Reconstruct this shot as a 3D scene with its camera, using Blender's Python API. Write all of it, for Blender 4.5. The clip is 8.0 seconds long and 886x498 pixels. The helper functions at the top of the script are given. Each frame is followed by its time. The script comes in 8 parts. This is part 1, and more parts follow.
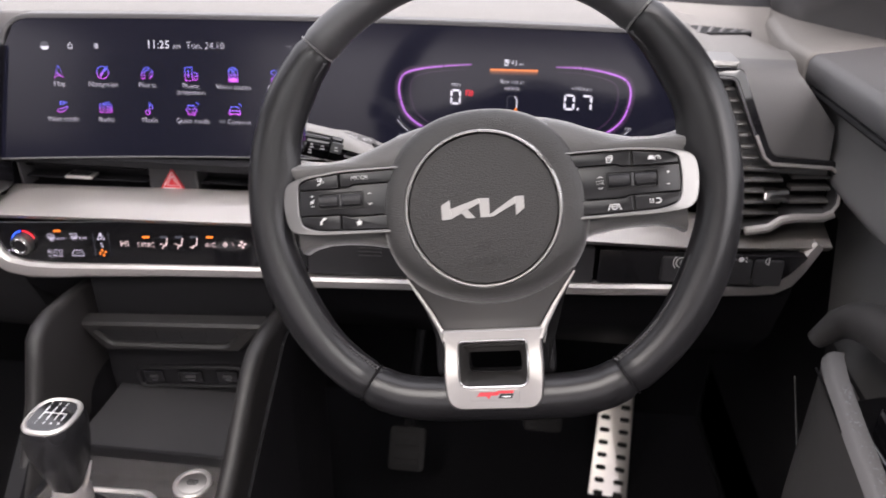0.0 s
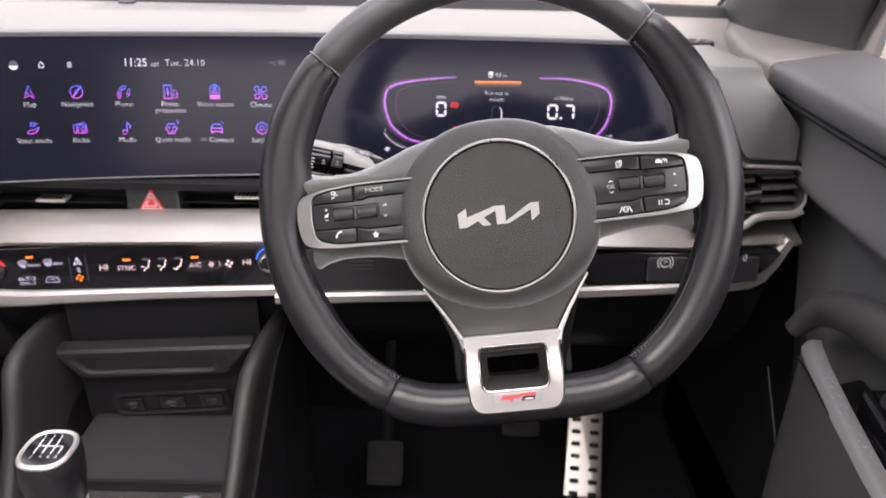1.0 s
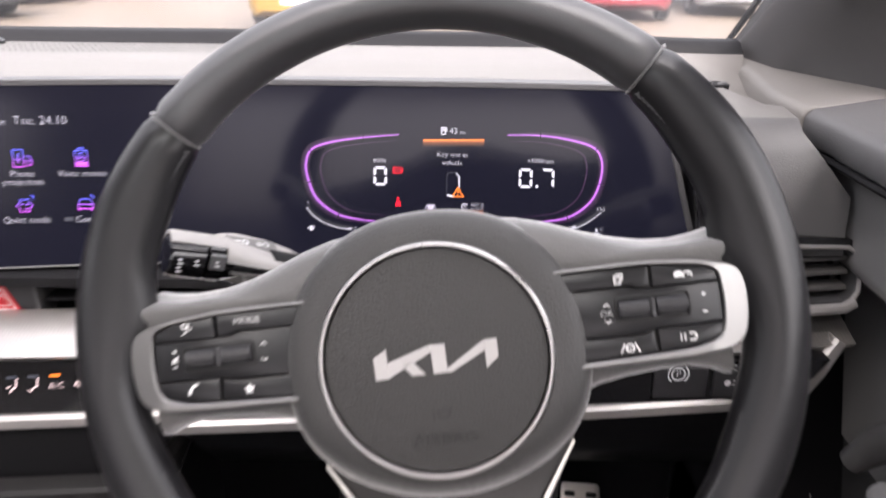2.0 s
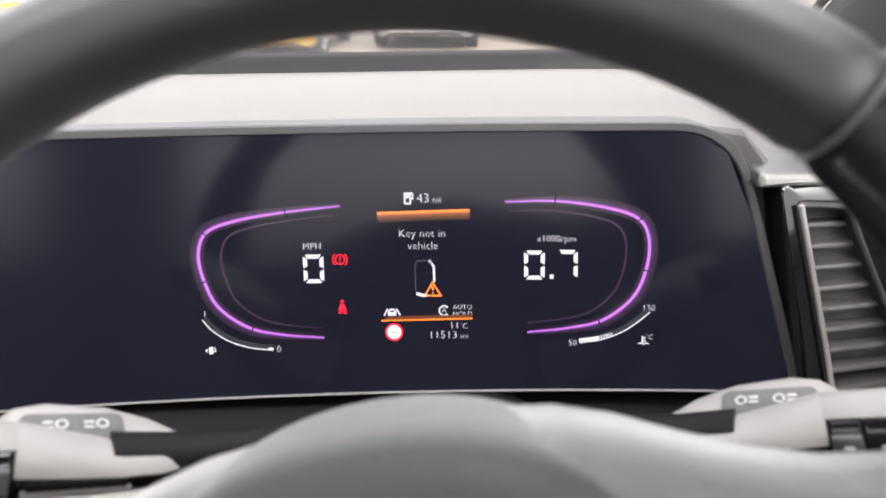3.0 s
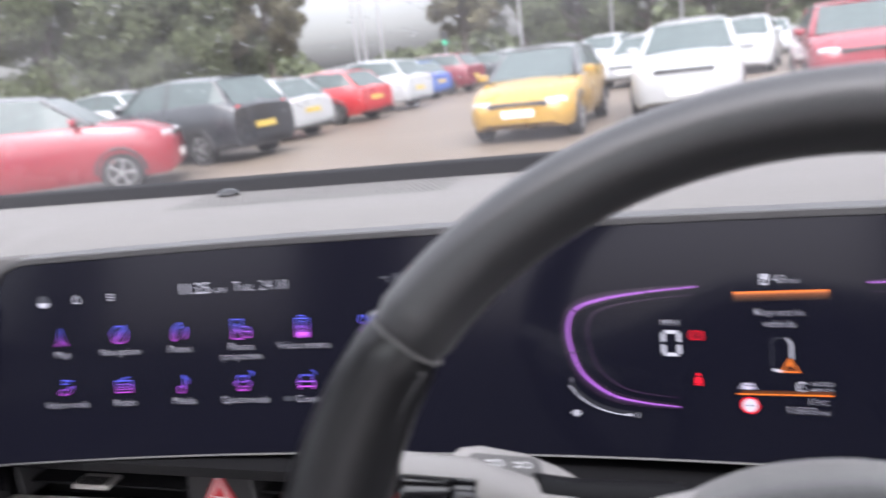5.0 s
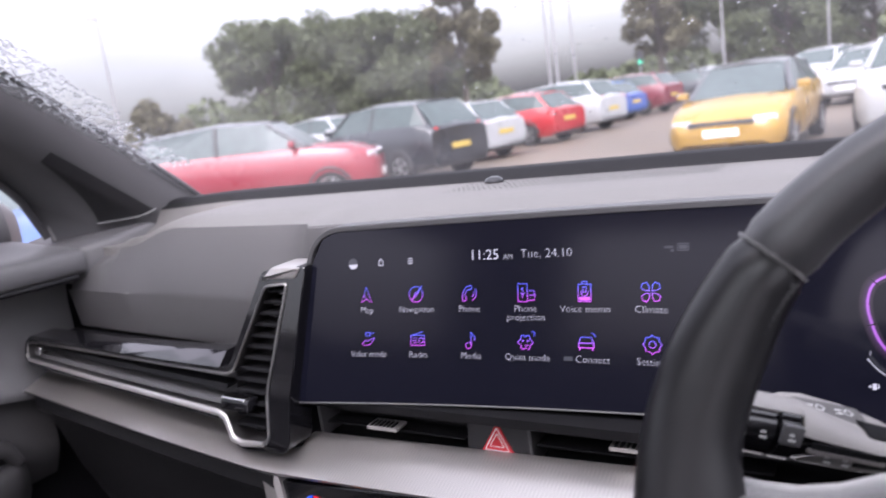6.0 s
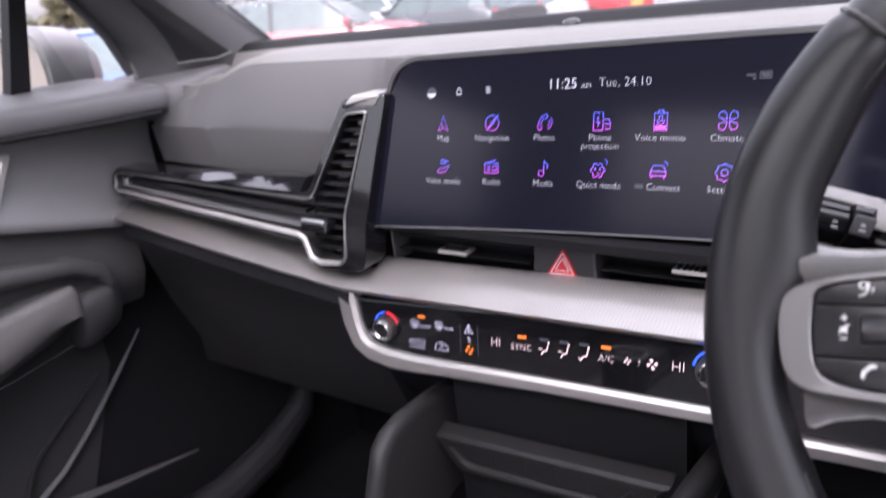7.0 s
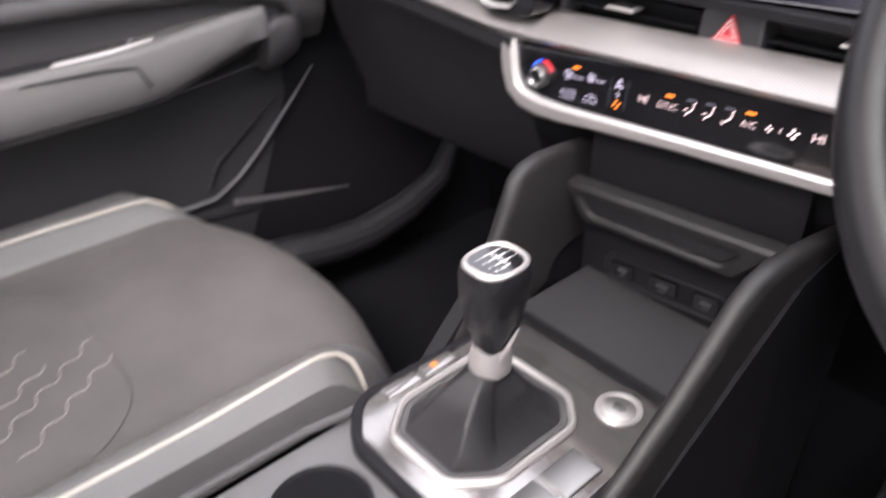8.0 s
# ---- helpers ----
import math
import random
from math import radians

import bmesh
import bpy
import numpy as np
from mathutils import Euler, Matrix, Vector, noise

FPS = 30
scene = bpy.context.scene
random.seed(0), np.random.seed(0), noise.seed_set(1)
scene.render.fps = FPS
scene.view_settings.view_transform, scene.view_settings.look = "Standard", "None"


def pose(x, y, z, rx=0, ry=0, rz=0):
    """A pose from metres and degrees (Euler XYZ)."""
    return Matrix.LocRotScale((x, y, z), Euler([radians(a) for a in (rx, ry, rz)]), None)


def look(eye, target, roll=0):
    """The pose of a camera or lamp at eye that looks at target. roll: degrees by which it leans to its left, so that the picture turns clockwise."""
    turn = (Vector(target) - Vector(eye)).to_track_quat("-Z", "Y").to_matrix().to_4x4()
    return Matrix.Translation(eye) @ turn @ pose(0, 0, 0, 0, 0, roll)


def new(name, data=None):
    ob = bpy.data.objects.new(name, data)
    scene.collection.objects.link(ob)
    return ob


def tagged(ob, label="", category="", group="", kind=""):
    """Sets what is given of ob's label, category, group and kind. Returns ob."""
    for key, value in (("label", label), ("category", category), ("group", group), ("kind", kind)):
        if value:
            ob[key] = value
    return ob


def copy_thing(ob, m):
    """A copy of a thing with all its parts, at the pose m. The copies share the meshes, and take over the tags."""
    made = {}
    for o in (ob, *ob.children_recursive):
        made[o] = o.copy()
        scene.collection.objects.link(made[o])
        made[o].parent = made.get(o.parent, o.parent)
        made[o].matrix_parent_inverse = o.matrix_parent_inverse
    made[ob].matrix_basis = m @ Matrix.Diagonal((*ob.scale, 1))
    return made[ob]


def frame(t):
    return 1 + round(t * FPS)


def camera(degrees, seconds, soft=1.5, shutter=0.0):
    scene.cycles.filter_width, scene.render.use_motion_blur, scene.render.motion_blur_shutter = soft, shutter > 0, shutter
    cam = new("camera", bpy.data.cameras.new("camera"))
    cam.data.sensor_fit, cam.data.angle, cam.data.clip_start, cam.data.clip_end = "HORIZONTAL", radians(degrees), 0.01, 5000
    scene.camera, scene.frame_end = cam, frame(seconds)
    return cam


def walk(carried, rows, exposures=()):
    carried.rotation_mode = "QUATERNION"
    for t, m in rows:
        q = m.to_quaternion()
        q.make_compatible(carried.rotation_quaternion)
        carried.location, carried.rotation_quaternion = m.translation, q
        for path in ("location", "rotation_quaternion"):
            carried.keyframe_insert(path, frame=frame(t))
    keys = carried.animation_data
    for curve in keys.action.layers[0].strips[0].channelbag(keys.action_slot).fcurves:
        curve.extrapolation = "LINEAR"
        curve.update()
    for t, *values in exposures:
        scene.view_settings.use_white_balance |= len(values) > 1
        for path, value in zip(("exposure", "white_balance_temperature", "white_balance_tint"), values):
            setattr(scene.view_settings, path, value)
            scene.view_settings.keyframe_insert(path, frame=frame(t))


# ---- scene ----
cam = camera(63.0, 8.0, soft=1.5, shutter=0.4)
PATH = [
    (0, (0.398, -0.004, 1.278), (0.217, 1.761, 0.356), 0.9),
    (0.5, (0.333, -0.031, 1.278), (0.294, 1.747, 0.364), 1.2),
    (1, (0.332, -0.018, 1.277), (0.34, 1.776, 0.393), 1.3),
    (1.5, (0.35, 0.054, 1.265), (0.363, 1.867, 0.419), 1.2),
    (2, (0.374, 0.183, 1.251), (0.405, 2.015, 0.45), 0.8),
    (2.2, (0.378, 0.248, 1.243), (0.427, 2.085, 0.452), 0.6),
    (3.3, (0.379, 0.406, 1.215), (0.506, 2.273, 0.509), -0.7),
    (3.5, (0.378, 0.406, 1.213), (0.501, 2.28, 0.525), -1.0),
    (4, (0.379, 0.403, 1.217), (0.487, 2.278, 0.529), -1.4),
    (4.5, (0.374, 0.373, 1.231), (0.187, 2.264, 0.607), -4.1),
    (5, (0.324, 0.337, 1.246), (-0.243, 2.187, 0.741), -6.9),
    (5.2, (0.314, 0.313, 1.249), (-0.42, 2.119, 0.801), -8.0),
    (6.3, (0.264, 0.254, 1.213), (-0.799, 1.9, 0.814), -7.4),
    (6.5, (0.263, 0.248, 1.203), (-0.822, 1.863, 0.737), -7.4),
    (7, (0.27, 0.214, 1.185), (-0.859, 1.729, 0.528), -6.6),
    (7.5, (0.276, 0.18, 1.148), (-0.893, 1.575, 0.32), -4.1),
    (7.7, (0.301, 0.166, 1.124), (-0.942, 1.465, 0.247), -3.5),
    (8, (0.32, 0.142, 1.136), (-0.971, 1.234, 0.068), -1.5),
]
walk(cam, [(t, look(eye, target, roll)) for t, eye, target, roll in PATH],
     exposures=[(t, e, k, 27 if 6 < t < 7.5 else 22 if t < 3 or t > 4.5 else 15) for t, e, k in ((0.0, 2.2, 6800), (0.5, 2.4, 6800), (1.0, 2.42, 6800), (2.0, 2.46, 6800), (3.3, 2.36, 6800), (4.2, 2.36, 6800), (5.2, 1.84, 6300), (6.3, 1.78, 6250), (7.2, 2.34, 6350), (8.0, 2.82, 6700))])
cam.data.dof.use_dof = True
cam.data.dof.focus_distance = 0.51
cam.data.dof.aperture_fstop = 8.5

# world: overcast sky, pale and almost colourless
world = bpy.data.worlds.new("world")
scene.world = world
world.use_nodes = True
wn, wl = world.node_tree.nodes, world.node_tree.links
wn.clear()
sky = wn.new("ShaderNodeTexSky")
sky.sky_type = "NISHITA"
sky.sun_disc = False
sky.sun_elevation, sky.sun_rotation = radians(51), radians(150)
sky.air_density, sky.dust_density = 1.0, 3.0
hsv = wn.new("ShaderNodeHueSaturation")
hsv.inputs["Saturation"].default_value = 0.18
wtc = wn.new("ShaderNodeTexCoord")
wmap = wn.new("ShaderNodeMapping")
wmap.inputs["Scale"].default_value = (1.0, 1.0, 3.5)
wnoise = wn.new("ShaderNodeTexNoise")
wnoise.inputs["Scale"].default_value = 2.2
wnoise.inputs["Detail"].default_value = 5.0
wramp = wn.new("ShaderNodeValToRGB")
wramp.color_ramp.elements[0].position, wramp.color_ramp.elements[0].color = 0.3, (0.70, 0.70, 0.715, 1)
wramp.color_ramp.elements[1].position, wramp.color_ramp.elements[1].color = 0.7, (1, 1, 1, 1)
wmul = wn.new("ShaderNodeMix")
wmul.data_type, wmul.blend_type = "RGBA", "MULTIPLY"
wmul.inputs[0].default_value = 0.8
wbg = wn.new("ShaderNodeBackground")
wbg.inputs["Strength"].default_value = 0.135
wout = wn.new("ShaderNodeOutputWorld")
wl.new(sky.outputs[0], hsv.inputs["Color"])
wl.new(wtc.outputs["Generated"], wmap.inputs["Vector"])
wl.new(wmap.outputs[0], wnoise.inputs["Vector"])
wl.new(wnoise.outputs[0], wramp.inputs[0])
wl.new(hsv.outputs[0], wmul.inputs[6])
wl.new(wramp.outputs[0], wmul.inputs[7])
wsep = wn.new("ShaderNodeSeparateXYZ")
wgrad = wn.new("ShaderNodeMapRange")            # an overcast sky is brighter towards the zenith
wgrad.inputs["To Min"].default_value, wgrad.inputs["To Max"].default_value = 0.56, 3.2
wtop = wn.new("ShaderNodeMix")
wtop.data_type, wtop.blend_type = "RGBA", "MULTIPLY"
wtop.inputs[0].default_value = 1.0
wl.new(wtc.outputs["Generated"], wsep.inputs[0])
wl.new(wsep.outputs["Z"], wgrad.inputs["Value"])
wl.new(wmul.outputs[2], wtop.inputs[6])
wl.new(wgrad.outputs[0], wtop.inputs[7])
wl.new(wtop.outputs[2], wbg.inputs["Color"])
wl.new(wbg.outputs[0], wout.inputs["Surface"])

sun = new("sun", bpy.data.lights.new("sun", "SUN"))
sun.data.energy, sun.data.angle, sun.data.color = 0.75, radians(30), (1.0, 0.96, 0.9)
sun.matrix_world = look((0, 0, 20), (8.1, 14.0, 0))

# ---------------------------------------------------------------- materials
def material(name, base, rough=0.5, metal=0.0, grain=0.0, scale=400.0, tint=0.25, kind="noise", coat=0.0, blotch=6.0, spec=0.5, sheen=0.0):
    """A surface with tone variation at two scales and a fine relief."""
    m = bpy.data.materials.new(name)
    m.use_nodes = True
    n, l = m.node_tree.nodes, m.node_tree.links
    b = n["Principled BSDF"]
    b.inputs["Metallic"].default_value = metal
    b.inputs["Coat Weight"].default_value = coat
    b.inputs["Sheen Weight"].default_value = sheen
    b.inputs["Sheen Roughness"].default_value = 0.4
    b.inputs["Coat Roughness"].default_value = 0.04
    b.inputs["Specular IOR Level"].default_value = spec
    tc = n.new("ShaderNodeTexCoord")
    big = n.new("ShaderNodeTexNoise")
    big.inputs["Scale"].default_value, big.inputs["Detail"].default_value = blotch, 4.0
    l.new(tc.outputs["Object"], big.inputs["Vector"])
    ramp = n.new("ShaderNodeMapRange")
    ramp.inputs["To Min"].default_value, ramp.inputs["To Max"].default_value = 1 - tint, 1 + tint
    l.new(big.outputs[0], ramp.inputs["Value"])
    mul = n.new("ShaderNodeMix")
    mul.data_type, mul.blend_type = "RGBA", "MULTIPLY"
    mul.inputs[0].default_value = 1.0
    mul.inputs[6].default_value = (*base, 1)
    l.new(ramp.outputs[0], mul.inputs[7])
    l.new(mul.outputs[2], b.inputs["Base Color"])
    rr = n.new("ShaderNodeMapRange")
    rr.inputs["To Min"].default_value, rr.inputs["To Max"].default_value = max(0.02, rough * 0.85), min(1, rough * 1.15)
    l.new(big.outputs[0], rr.inputs["Value"])
    l.new(rr.outputs[0], b.inputs["Roughness"])
    if grain:
        if kind == "leather":
            f = n.new("ShaderNodeTexVoronoi")
            f.feature = "DISTANCE_TO_EDGE"
            f.inputs["Scale"].default_value = scale
            l.new(tc.outputs["Object"], f.inputs["Vector"])
            h = n.new("ShaderNodeMapRange")
            h.inputs["From Max"].default_value = 0.25
            l.new(f.outputs["Distance"], h.inputs["Value"])
            out = h.outputs[0]
        elif kind == "weave":
            f = n.new("ShaderNodeTexChecker")
            f.inputs["Scale"].default_value = scale
            mp = n.new("ShaderNodeMapping")
            mp.inputs["Rotation"].default_value = (radians(30), 0, radians(0))
            l.new(tc.outputs["Object"], mp.inputs["Vector"])
            l.new(mp.outputs[0], f.inputs["Vector"])
            out = f.outputs["Fac"]
            mul2 = n.new("ShaderNodeMix")
            mul2.data_type, mul2.blend_type = "RGBA", "MULTIPLY"
            mul2.inputs[0].default_value = 0.16
            l.new(mul.outputs[2], mul2.inputs[6])
            l.new(f.outputs["Color"], mul2.inputs[7])
            l.new(mul2.outputs[2], b.inputs["Base Color"])
        else:
            f = n.new("ShaderNodeTexNoise")
            f.inputs["Scale"].default_value, f.inputs["Detail"].default_value = scale, 3.0
            l.new(tc.outputs["Object"], f.inputs["Vector"])
            out = f.outputs[0]
        bump = n.new("ShaderNodeBump")
        bump.inputs["Strength"].default_value = grain
        bump.inputs["Distance"].default_value = 0.0010
        l.new(out, bump.inputs["Height"])
        l.new(bump.outputs[0], b.inputs["Normal"])
    return m


def glow(name, colour, strength):
    m = bpy.data.materials.new(name)
    m.use_nodes = True
    b = m.node_tree.nodes["Principled BSDF"]
    b.inputs["Base Color"].default_value = (0.01, 0.01, 0.01, 1)
    b.inputs["Roughness"].default_value = 0.2
    b.inputs["Emission Color"].default_value = (*colour, 1)
    b.inputs["Emission Strength"].default_value = strength
    return m


def clear_glass(name, tint, gloss=1.0, through_tint=None):
    """Thin pane: lets light through, mirrors by Fresnel."""
    m = bpy.data.materials.new(name)
    m.use_nodes = True
    n, l = m.node_tree.nodes, m.node_tree.links
    n.clear()
    t = n.new("ShaderNodeBsdfTransparent")
    t.inputs[0].default_value = (*tint, 1)
    g = n.new("ShaderNodeBsdfGlossy")
    g.inputs["Roughness"].default_value = 0.02
    fr = n.new("ShaderNodeLayerWeight")
    fr.inputs["Blend"].default_value = 0.5
    pw = n.new("ShaderNodeMath")
    pw.operation = "POWER"
    pw.inputs[1].default_value = 4.0
    l.new(fr.outputs["Facing"], pw.inputs[0])
    sc = n.new("ShaderNodeMath")
    sc.operation = "MULTIPLY_ADD"
    sc.inputs[1].default_value, sc.inputs[2].default_value = 0.35 * gloss, 0.03 * gloss
    l.new(pw.outputs[0], sc.inputs[0])
    mx = n.new("ShaderNodeMixShader")
    o = n.new("ShaderNodeOutputMaterial")
    l.new(sc.outputs[0], mx.inputs[0])
    l.new(t.outputs[0], mx.inputs[1])
    l.new(g.outputs[0], mx.inputs[2])
    l.new(mx.outputs[0], o.inputs[0])
    return m


M_pad = material("soft_touch_dash", (0.122, 0.118, 0.113), 0.52, grain=0.35, scale=900, tint=0.1)
M_face = material("soft_touch_black", (0.078, 0.077, 0.078), 0.48, grain=0.35, scale=900, tint=0.12, spec=0.4)
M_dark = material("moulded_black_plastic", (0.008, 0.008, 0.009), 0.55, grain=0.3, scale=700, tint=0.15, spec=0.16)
M_gloss = material("piano_black", (0.006, 0.006, 0.007), 0.08, tint=0.1, coat=0.5)
M_screen = material("display_glass", (0.003, 0.003, 0.005), 0.12, tint=0.05, spec=0.28)
sb_ = M_screen.node_tree.nodes["Principled BSDF"]      # backlight bleed of the panel, raised to stand in for haze and reflections
sb_.inputs["Emission Color"].default_value = (0.36, 0.40, 0.80, 1)
sb_.inputs["Emission Strength"].default_value = 0.0040
M_bezel = material("display_rim", (0.045, 0.045, 0.047), 0.35, tint=0.1)
M_satin = material("satin_silver", (0.46, 0.445, 0.43), 0.36, metal=0.75, tint=0.05, grain=0.05, scale=1500)
M_chrome = material("bright_chrome", (0.75, 0.74, 0.73), 0.12, metal=1.0, tint=0.04)
M_weave = material("silver_weave_trim", (0.62, 0.595, 0.565), 0.29, metal=0.92, grain=0.4, scale=620, kind="weave", tint=0.08)
M_grey = material("grey_moulding", (0.055, 0.054, 0.054), 0.42, grain=0.25, scale=900, tint=0.1, spec=0.35)
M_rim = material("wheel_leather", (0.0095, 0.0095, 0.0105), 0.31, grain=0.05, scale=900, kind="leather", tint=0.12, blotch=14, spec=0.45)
# smooth top leather; its lighter base carries the sky's reflection
M_rimtop = material("wheel_leather_smooth_lit", (0.026, 0.026, 0.028), 0.38, grain=0.08, scale=900, kind="leather", tint=0.12, spec=0.9, sheen=0.25)
M_hub = material("airbag_cover_grain", (0.018, 0.0175, 0.017), 0.46, grain=0.22, scale=520, kind="leather", tint=0.12)
M_cover = material("airbag_cover_soft", (0.026, 0.0255, 0.025), 0.46, grain=0.22, scale=520, kind="leather", tint=0.1, spec=0.5, sheen=0.64)
M_ringsilver = material("ring_silver", (0.46, 0.45, 0.44), 0.28, metal=1.0, tint=0.04)
M_stirrup = material("brushed_stirrup", (0.36, 0.35, 0.34), 0.42, metal=1.0, tint=0.05, grain=0.05, scale=1500)
M_web = material("dark_satin_web", (0.045, 0.044, 0.043), 0.38, metal=0.6, tint=0.08)
M_podsilver = material("pod_silver", (0.25, 0.245, 0.24), 0.40, metal=1.0, tint=0.06, grain=0.05, scale=1500)
M_key = material("gloss_key", (0.010, 0.010, 0.011), 0.30, tint=0.15, spec=0.35)
M_stalk = material("stalk_satin_grey", (0.30, 0.288, 0.276), 0.38, grain=0.1, scale=900, tint=0.1)
M_lid = material("lid_black", (0.013, 0.013, 0.014), 0.44, grain=0.3, scale=900, tint=0.12, spec=0.35)
M_lowdoor = material("lower_door_plastic", (0.026, 0.026, 0.027), 0.5, grain=0.3, scale=700, tint=0.15, spec=0.35)
M_fin = material("console_fin_soft", (0.014, 0.0136, 0.0136), 0.40, grain=0.35, scale=900, tint=0.12, spec=0.34)
M_slat = material("vent_slat_grey", (0.060, 0.059, 0.058), 0.42, grain=0.15, scale=900, tint=0.1)
M_button = material("switch_black", (0.02, 0.02, 0.022), 0.42, grain=0.15, scale=900, tint=0.15)
M_thread = material("grey_thread", (0.045, 0.045, 0.048), 0.8, tint=0.2)
M_print = material("printed_white", (0.7, 0.7, 0.7), 0.6, tint=0.04)
M_emboss = material("embossed_dark", (0.006, 0.006, 0.006), 0.5, tint=0.1)
M_knob = material("knob_black", (0.010, 0.010, 0.011), 0.27, tint=0.1, spec=0.35)
M_lens = material("clear_lamp", (0.6, 0.6, 0.62), 0.15, metal=0.3)
M_red = material("red_lacquer", (0.55, 0.02, 0.03), 0.3, tint=0.1, coat=0.3)
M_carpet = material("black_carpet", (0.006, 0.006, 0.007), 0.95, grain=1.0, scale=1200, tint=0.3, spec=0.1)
M_suede = material("charcoal_suede", (0.074, 0.068, 0.065), 0.92, grain=0.8, scale=1400, tint=0.36, blotch=14)
M_seatpu = material("grey_seat_leather", (0.118, 0.116, 0.114), 0.42, grain=0.4, scale=420, kind="leather", tint=0.14)
M_piping = material("pale_piping", (0.36, 0.34, 0.30), 0.6, tint=0.08)
M_thread_w = material("pale_thread", (0.28, 0.265, 0.245), 0.7, tint=0.1)
M_rubber = material("black_rubber", (0.012, 0.012, 0.012), 0.75, grain=0.2, scale=600, spec=0.2)
M_alu = material("brushed_aluminium", (0.55, 0.53, 0.50), 0.35, metal=1.0, tint=0.1, grain=0.2, scale=500)
# unseen lining, set pale so it throws light down onto upward faces
M_lining_bounce = material("roof_lining_bounce", (0.42, 0.415, 0.40), 0.95, grain=0.6, scale=900, tint=0.08, spec=0.2)
M_pillar = material("pillar_trim", (0.066, 0.066, 0.069), 0.65, grain=0.3, scale=900, tint=0.1)
M_shoulder = material("spoke_soft_plastic", (0.085, 0.083, 0.081), 0.46, grain=0.4, scale=800, tint=0.1, sheen=0.9)
M_card = material("door_card_soft", (0.155, 0.154, 0.155), 0.48, grain=0.35, scale=900, tint=0.12, spec=0.45)
M_cap = material("sill_cap_soft", (0.088, 0.088, 0.090), 0.50, grain=0.35, scale=900, tint=0.1)
M_arm = material("armrest_leather", (0.12, 0.117, 0.114), 0.44, grain=0.35, scale=600, kind="leather", tint=0.12)
M_gaiter = material("gaiter_leather", (0.015, 0.015, 0.016), 0.38, grain=0.3, scale=500, kind="leather", tint=0.2, spec=0.35)
M_smoke = material("smoked_console_plate", (0.28, 0.27, 0.26), 0.17, metal=0.85, tint=0.18, blotch=24, coat=0.5)
M_badge = material("badge_silver", (0.40, 0.39, 0.38), 0.35, metal=0.6, tint=0.04)
M_wet = material("water_beads", (0.25, 0.26, 0.27), 0.05, tint=0.1, coat=1.0)
M_window = clear_glass("window_pane", (0.72, 0.755, 0.74))


def wet_glass(name, tint):
    """Windscreen with a thin uneven film of rain that veils the view a little."""
    m = clear_glass(name, tint)
    n, l = m.node_tree.nodes, m.node_tree.links
    out = [k for k in n if k.type == "OUTPUT_MATERIAL"][0]
    clear = out.inputs[0].links[0].from_socket
    tl = n.new("ShaderNodeBsdfTranslucent")
    tl.inputs["Color"].default_value = (0.8, 0.82, 0.84, 1)
    tc = n.new("ShaderNodeTexCoord")
    nz = n.new("ShaderNodeTexNoise")
    nz.inputs["Scale"].default_value, nz.inputs["Detail"].default_value = 7.0, 4.0
    l.new(tc.outputs["Object"], nz.inputs["Vector"])
    mr = n.new("ShaderNodeMapRange")
    mr.inputs["From Min"].default_value, mr.inputs["From Max"].default_value = 0.35, 0.65
    mr.inputs["To Min"].default_value, mr.inputs["To Max"].default_value = 0.012, 0.045
    l.new(nz.outputs[0], mr.inputs["Value"])
    veil = n.new("ShaderNodeMixShader")
    l.new(mr.outputs[0], veil.inputs[0])
    l.new(clear, veil.inputs[1])
    l.new(tl.outputs[0], veil.inputs[2])
    l.new(veil.outputs[0], out.inputs[0])
    return m


M_wetscreen = wet_glass("wet_windscreen", (0.70, 0.73, 0.715))
E_white = glow("lit_white", (0.85, 0.88, 1.0), 0.27)
E_soft = glow("lit_soft_white", (0.78, 0.76, 0.95), 0.36)
E_dim = glow("lit_dim_grey", (0.5, 0.55, 0.7), 0.038)
E_dimmer = glow("lit_faint", (0.5, 0.55, 0.75), 0.013)
E_pink = glow("lit_pink_white", (1.0, 0.80, 0.80), 0.378)
E_violet = glow("lit_violet", (0.42, 0.13, 0.62), 0.420)
E_violet2 = glow("lit_violet_faint", (0.42, 0.16, 0.6), 0.021)
E_orange = glow("lit_orange", (1.0, 0.25, 0.03), 0.378)
E_orange2 = glow("lit_orange_dim", (0.75, 0.22, 0.06), 0.189)
E_red = glow("lit_red", (1.0, 0.01, 0.03), 0.420)
E_temp_blue = glow("lit_temp_blue", (0.03, 0.12, 1.0), 0.504)
E_temp_red = glow("lit_temp_red", (1.0, 0.03, 0.05), 0.420)
E_green = glow("lit_green", (0.05, 0.9, 0.5), 0.630)

# ---------------------------------------------------------------- building helpers
MW = {}


def thing(name, label, category, m=None, group="", kind=""):
    ob = new(name)
    ob.empty_display_size = 0.05
    ob.matrix_world = m if m is not None else Matrix()
    MW[ob] = m.copy() if m is not None else Matrix()
    return tagged(ob, label, category, group, kind)


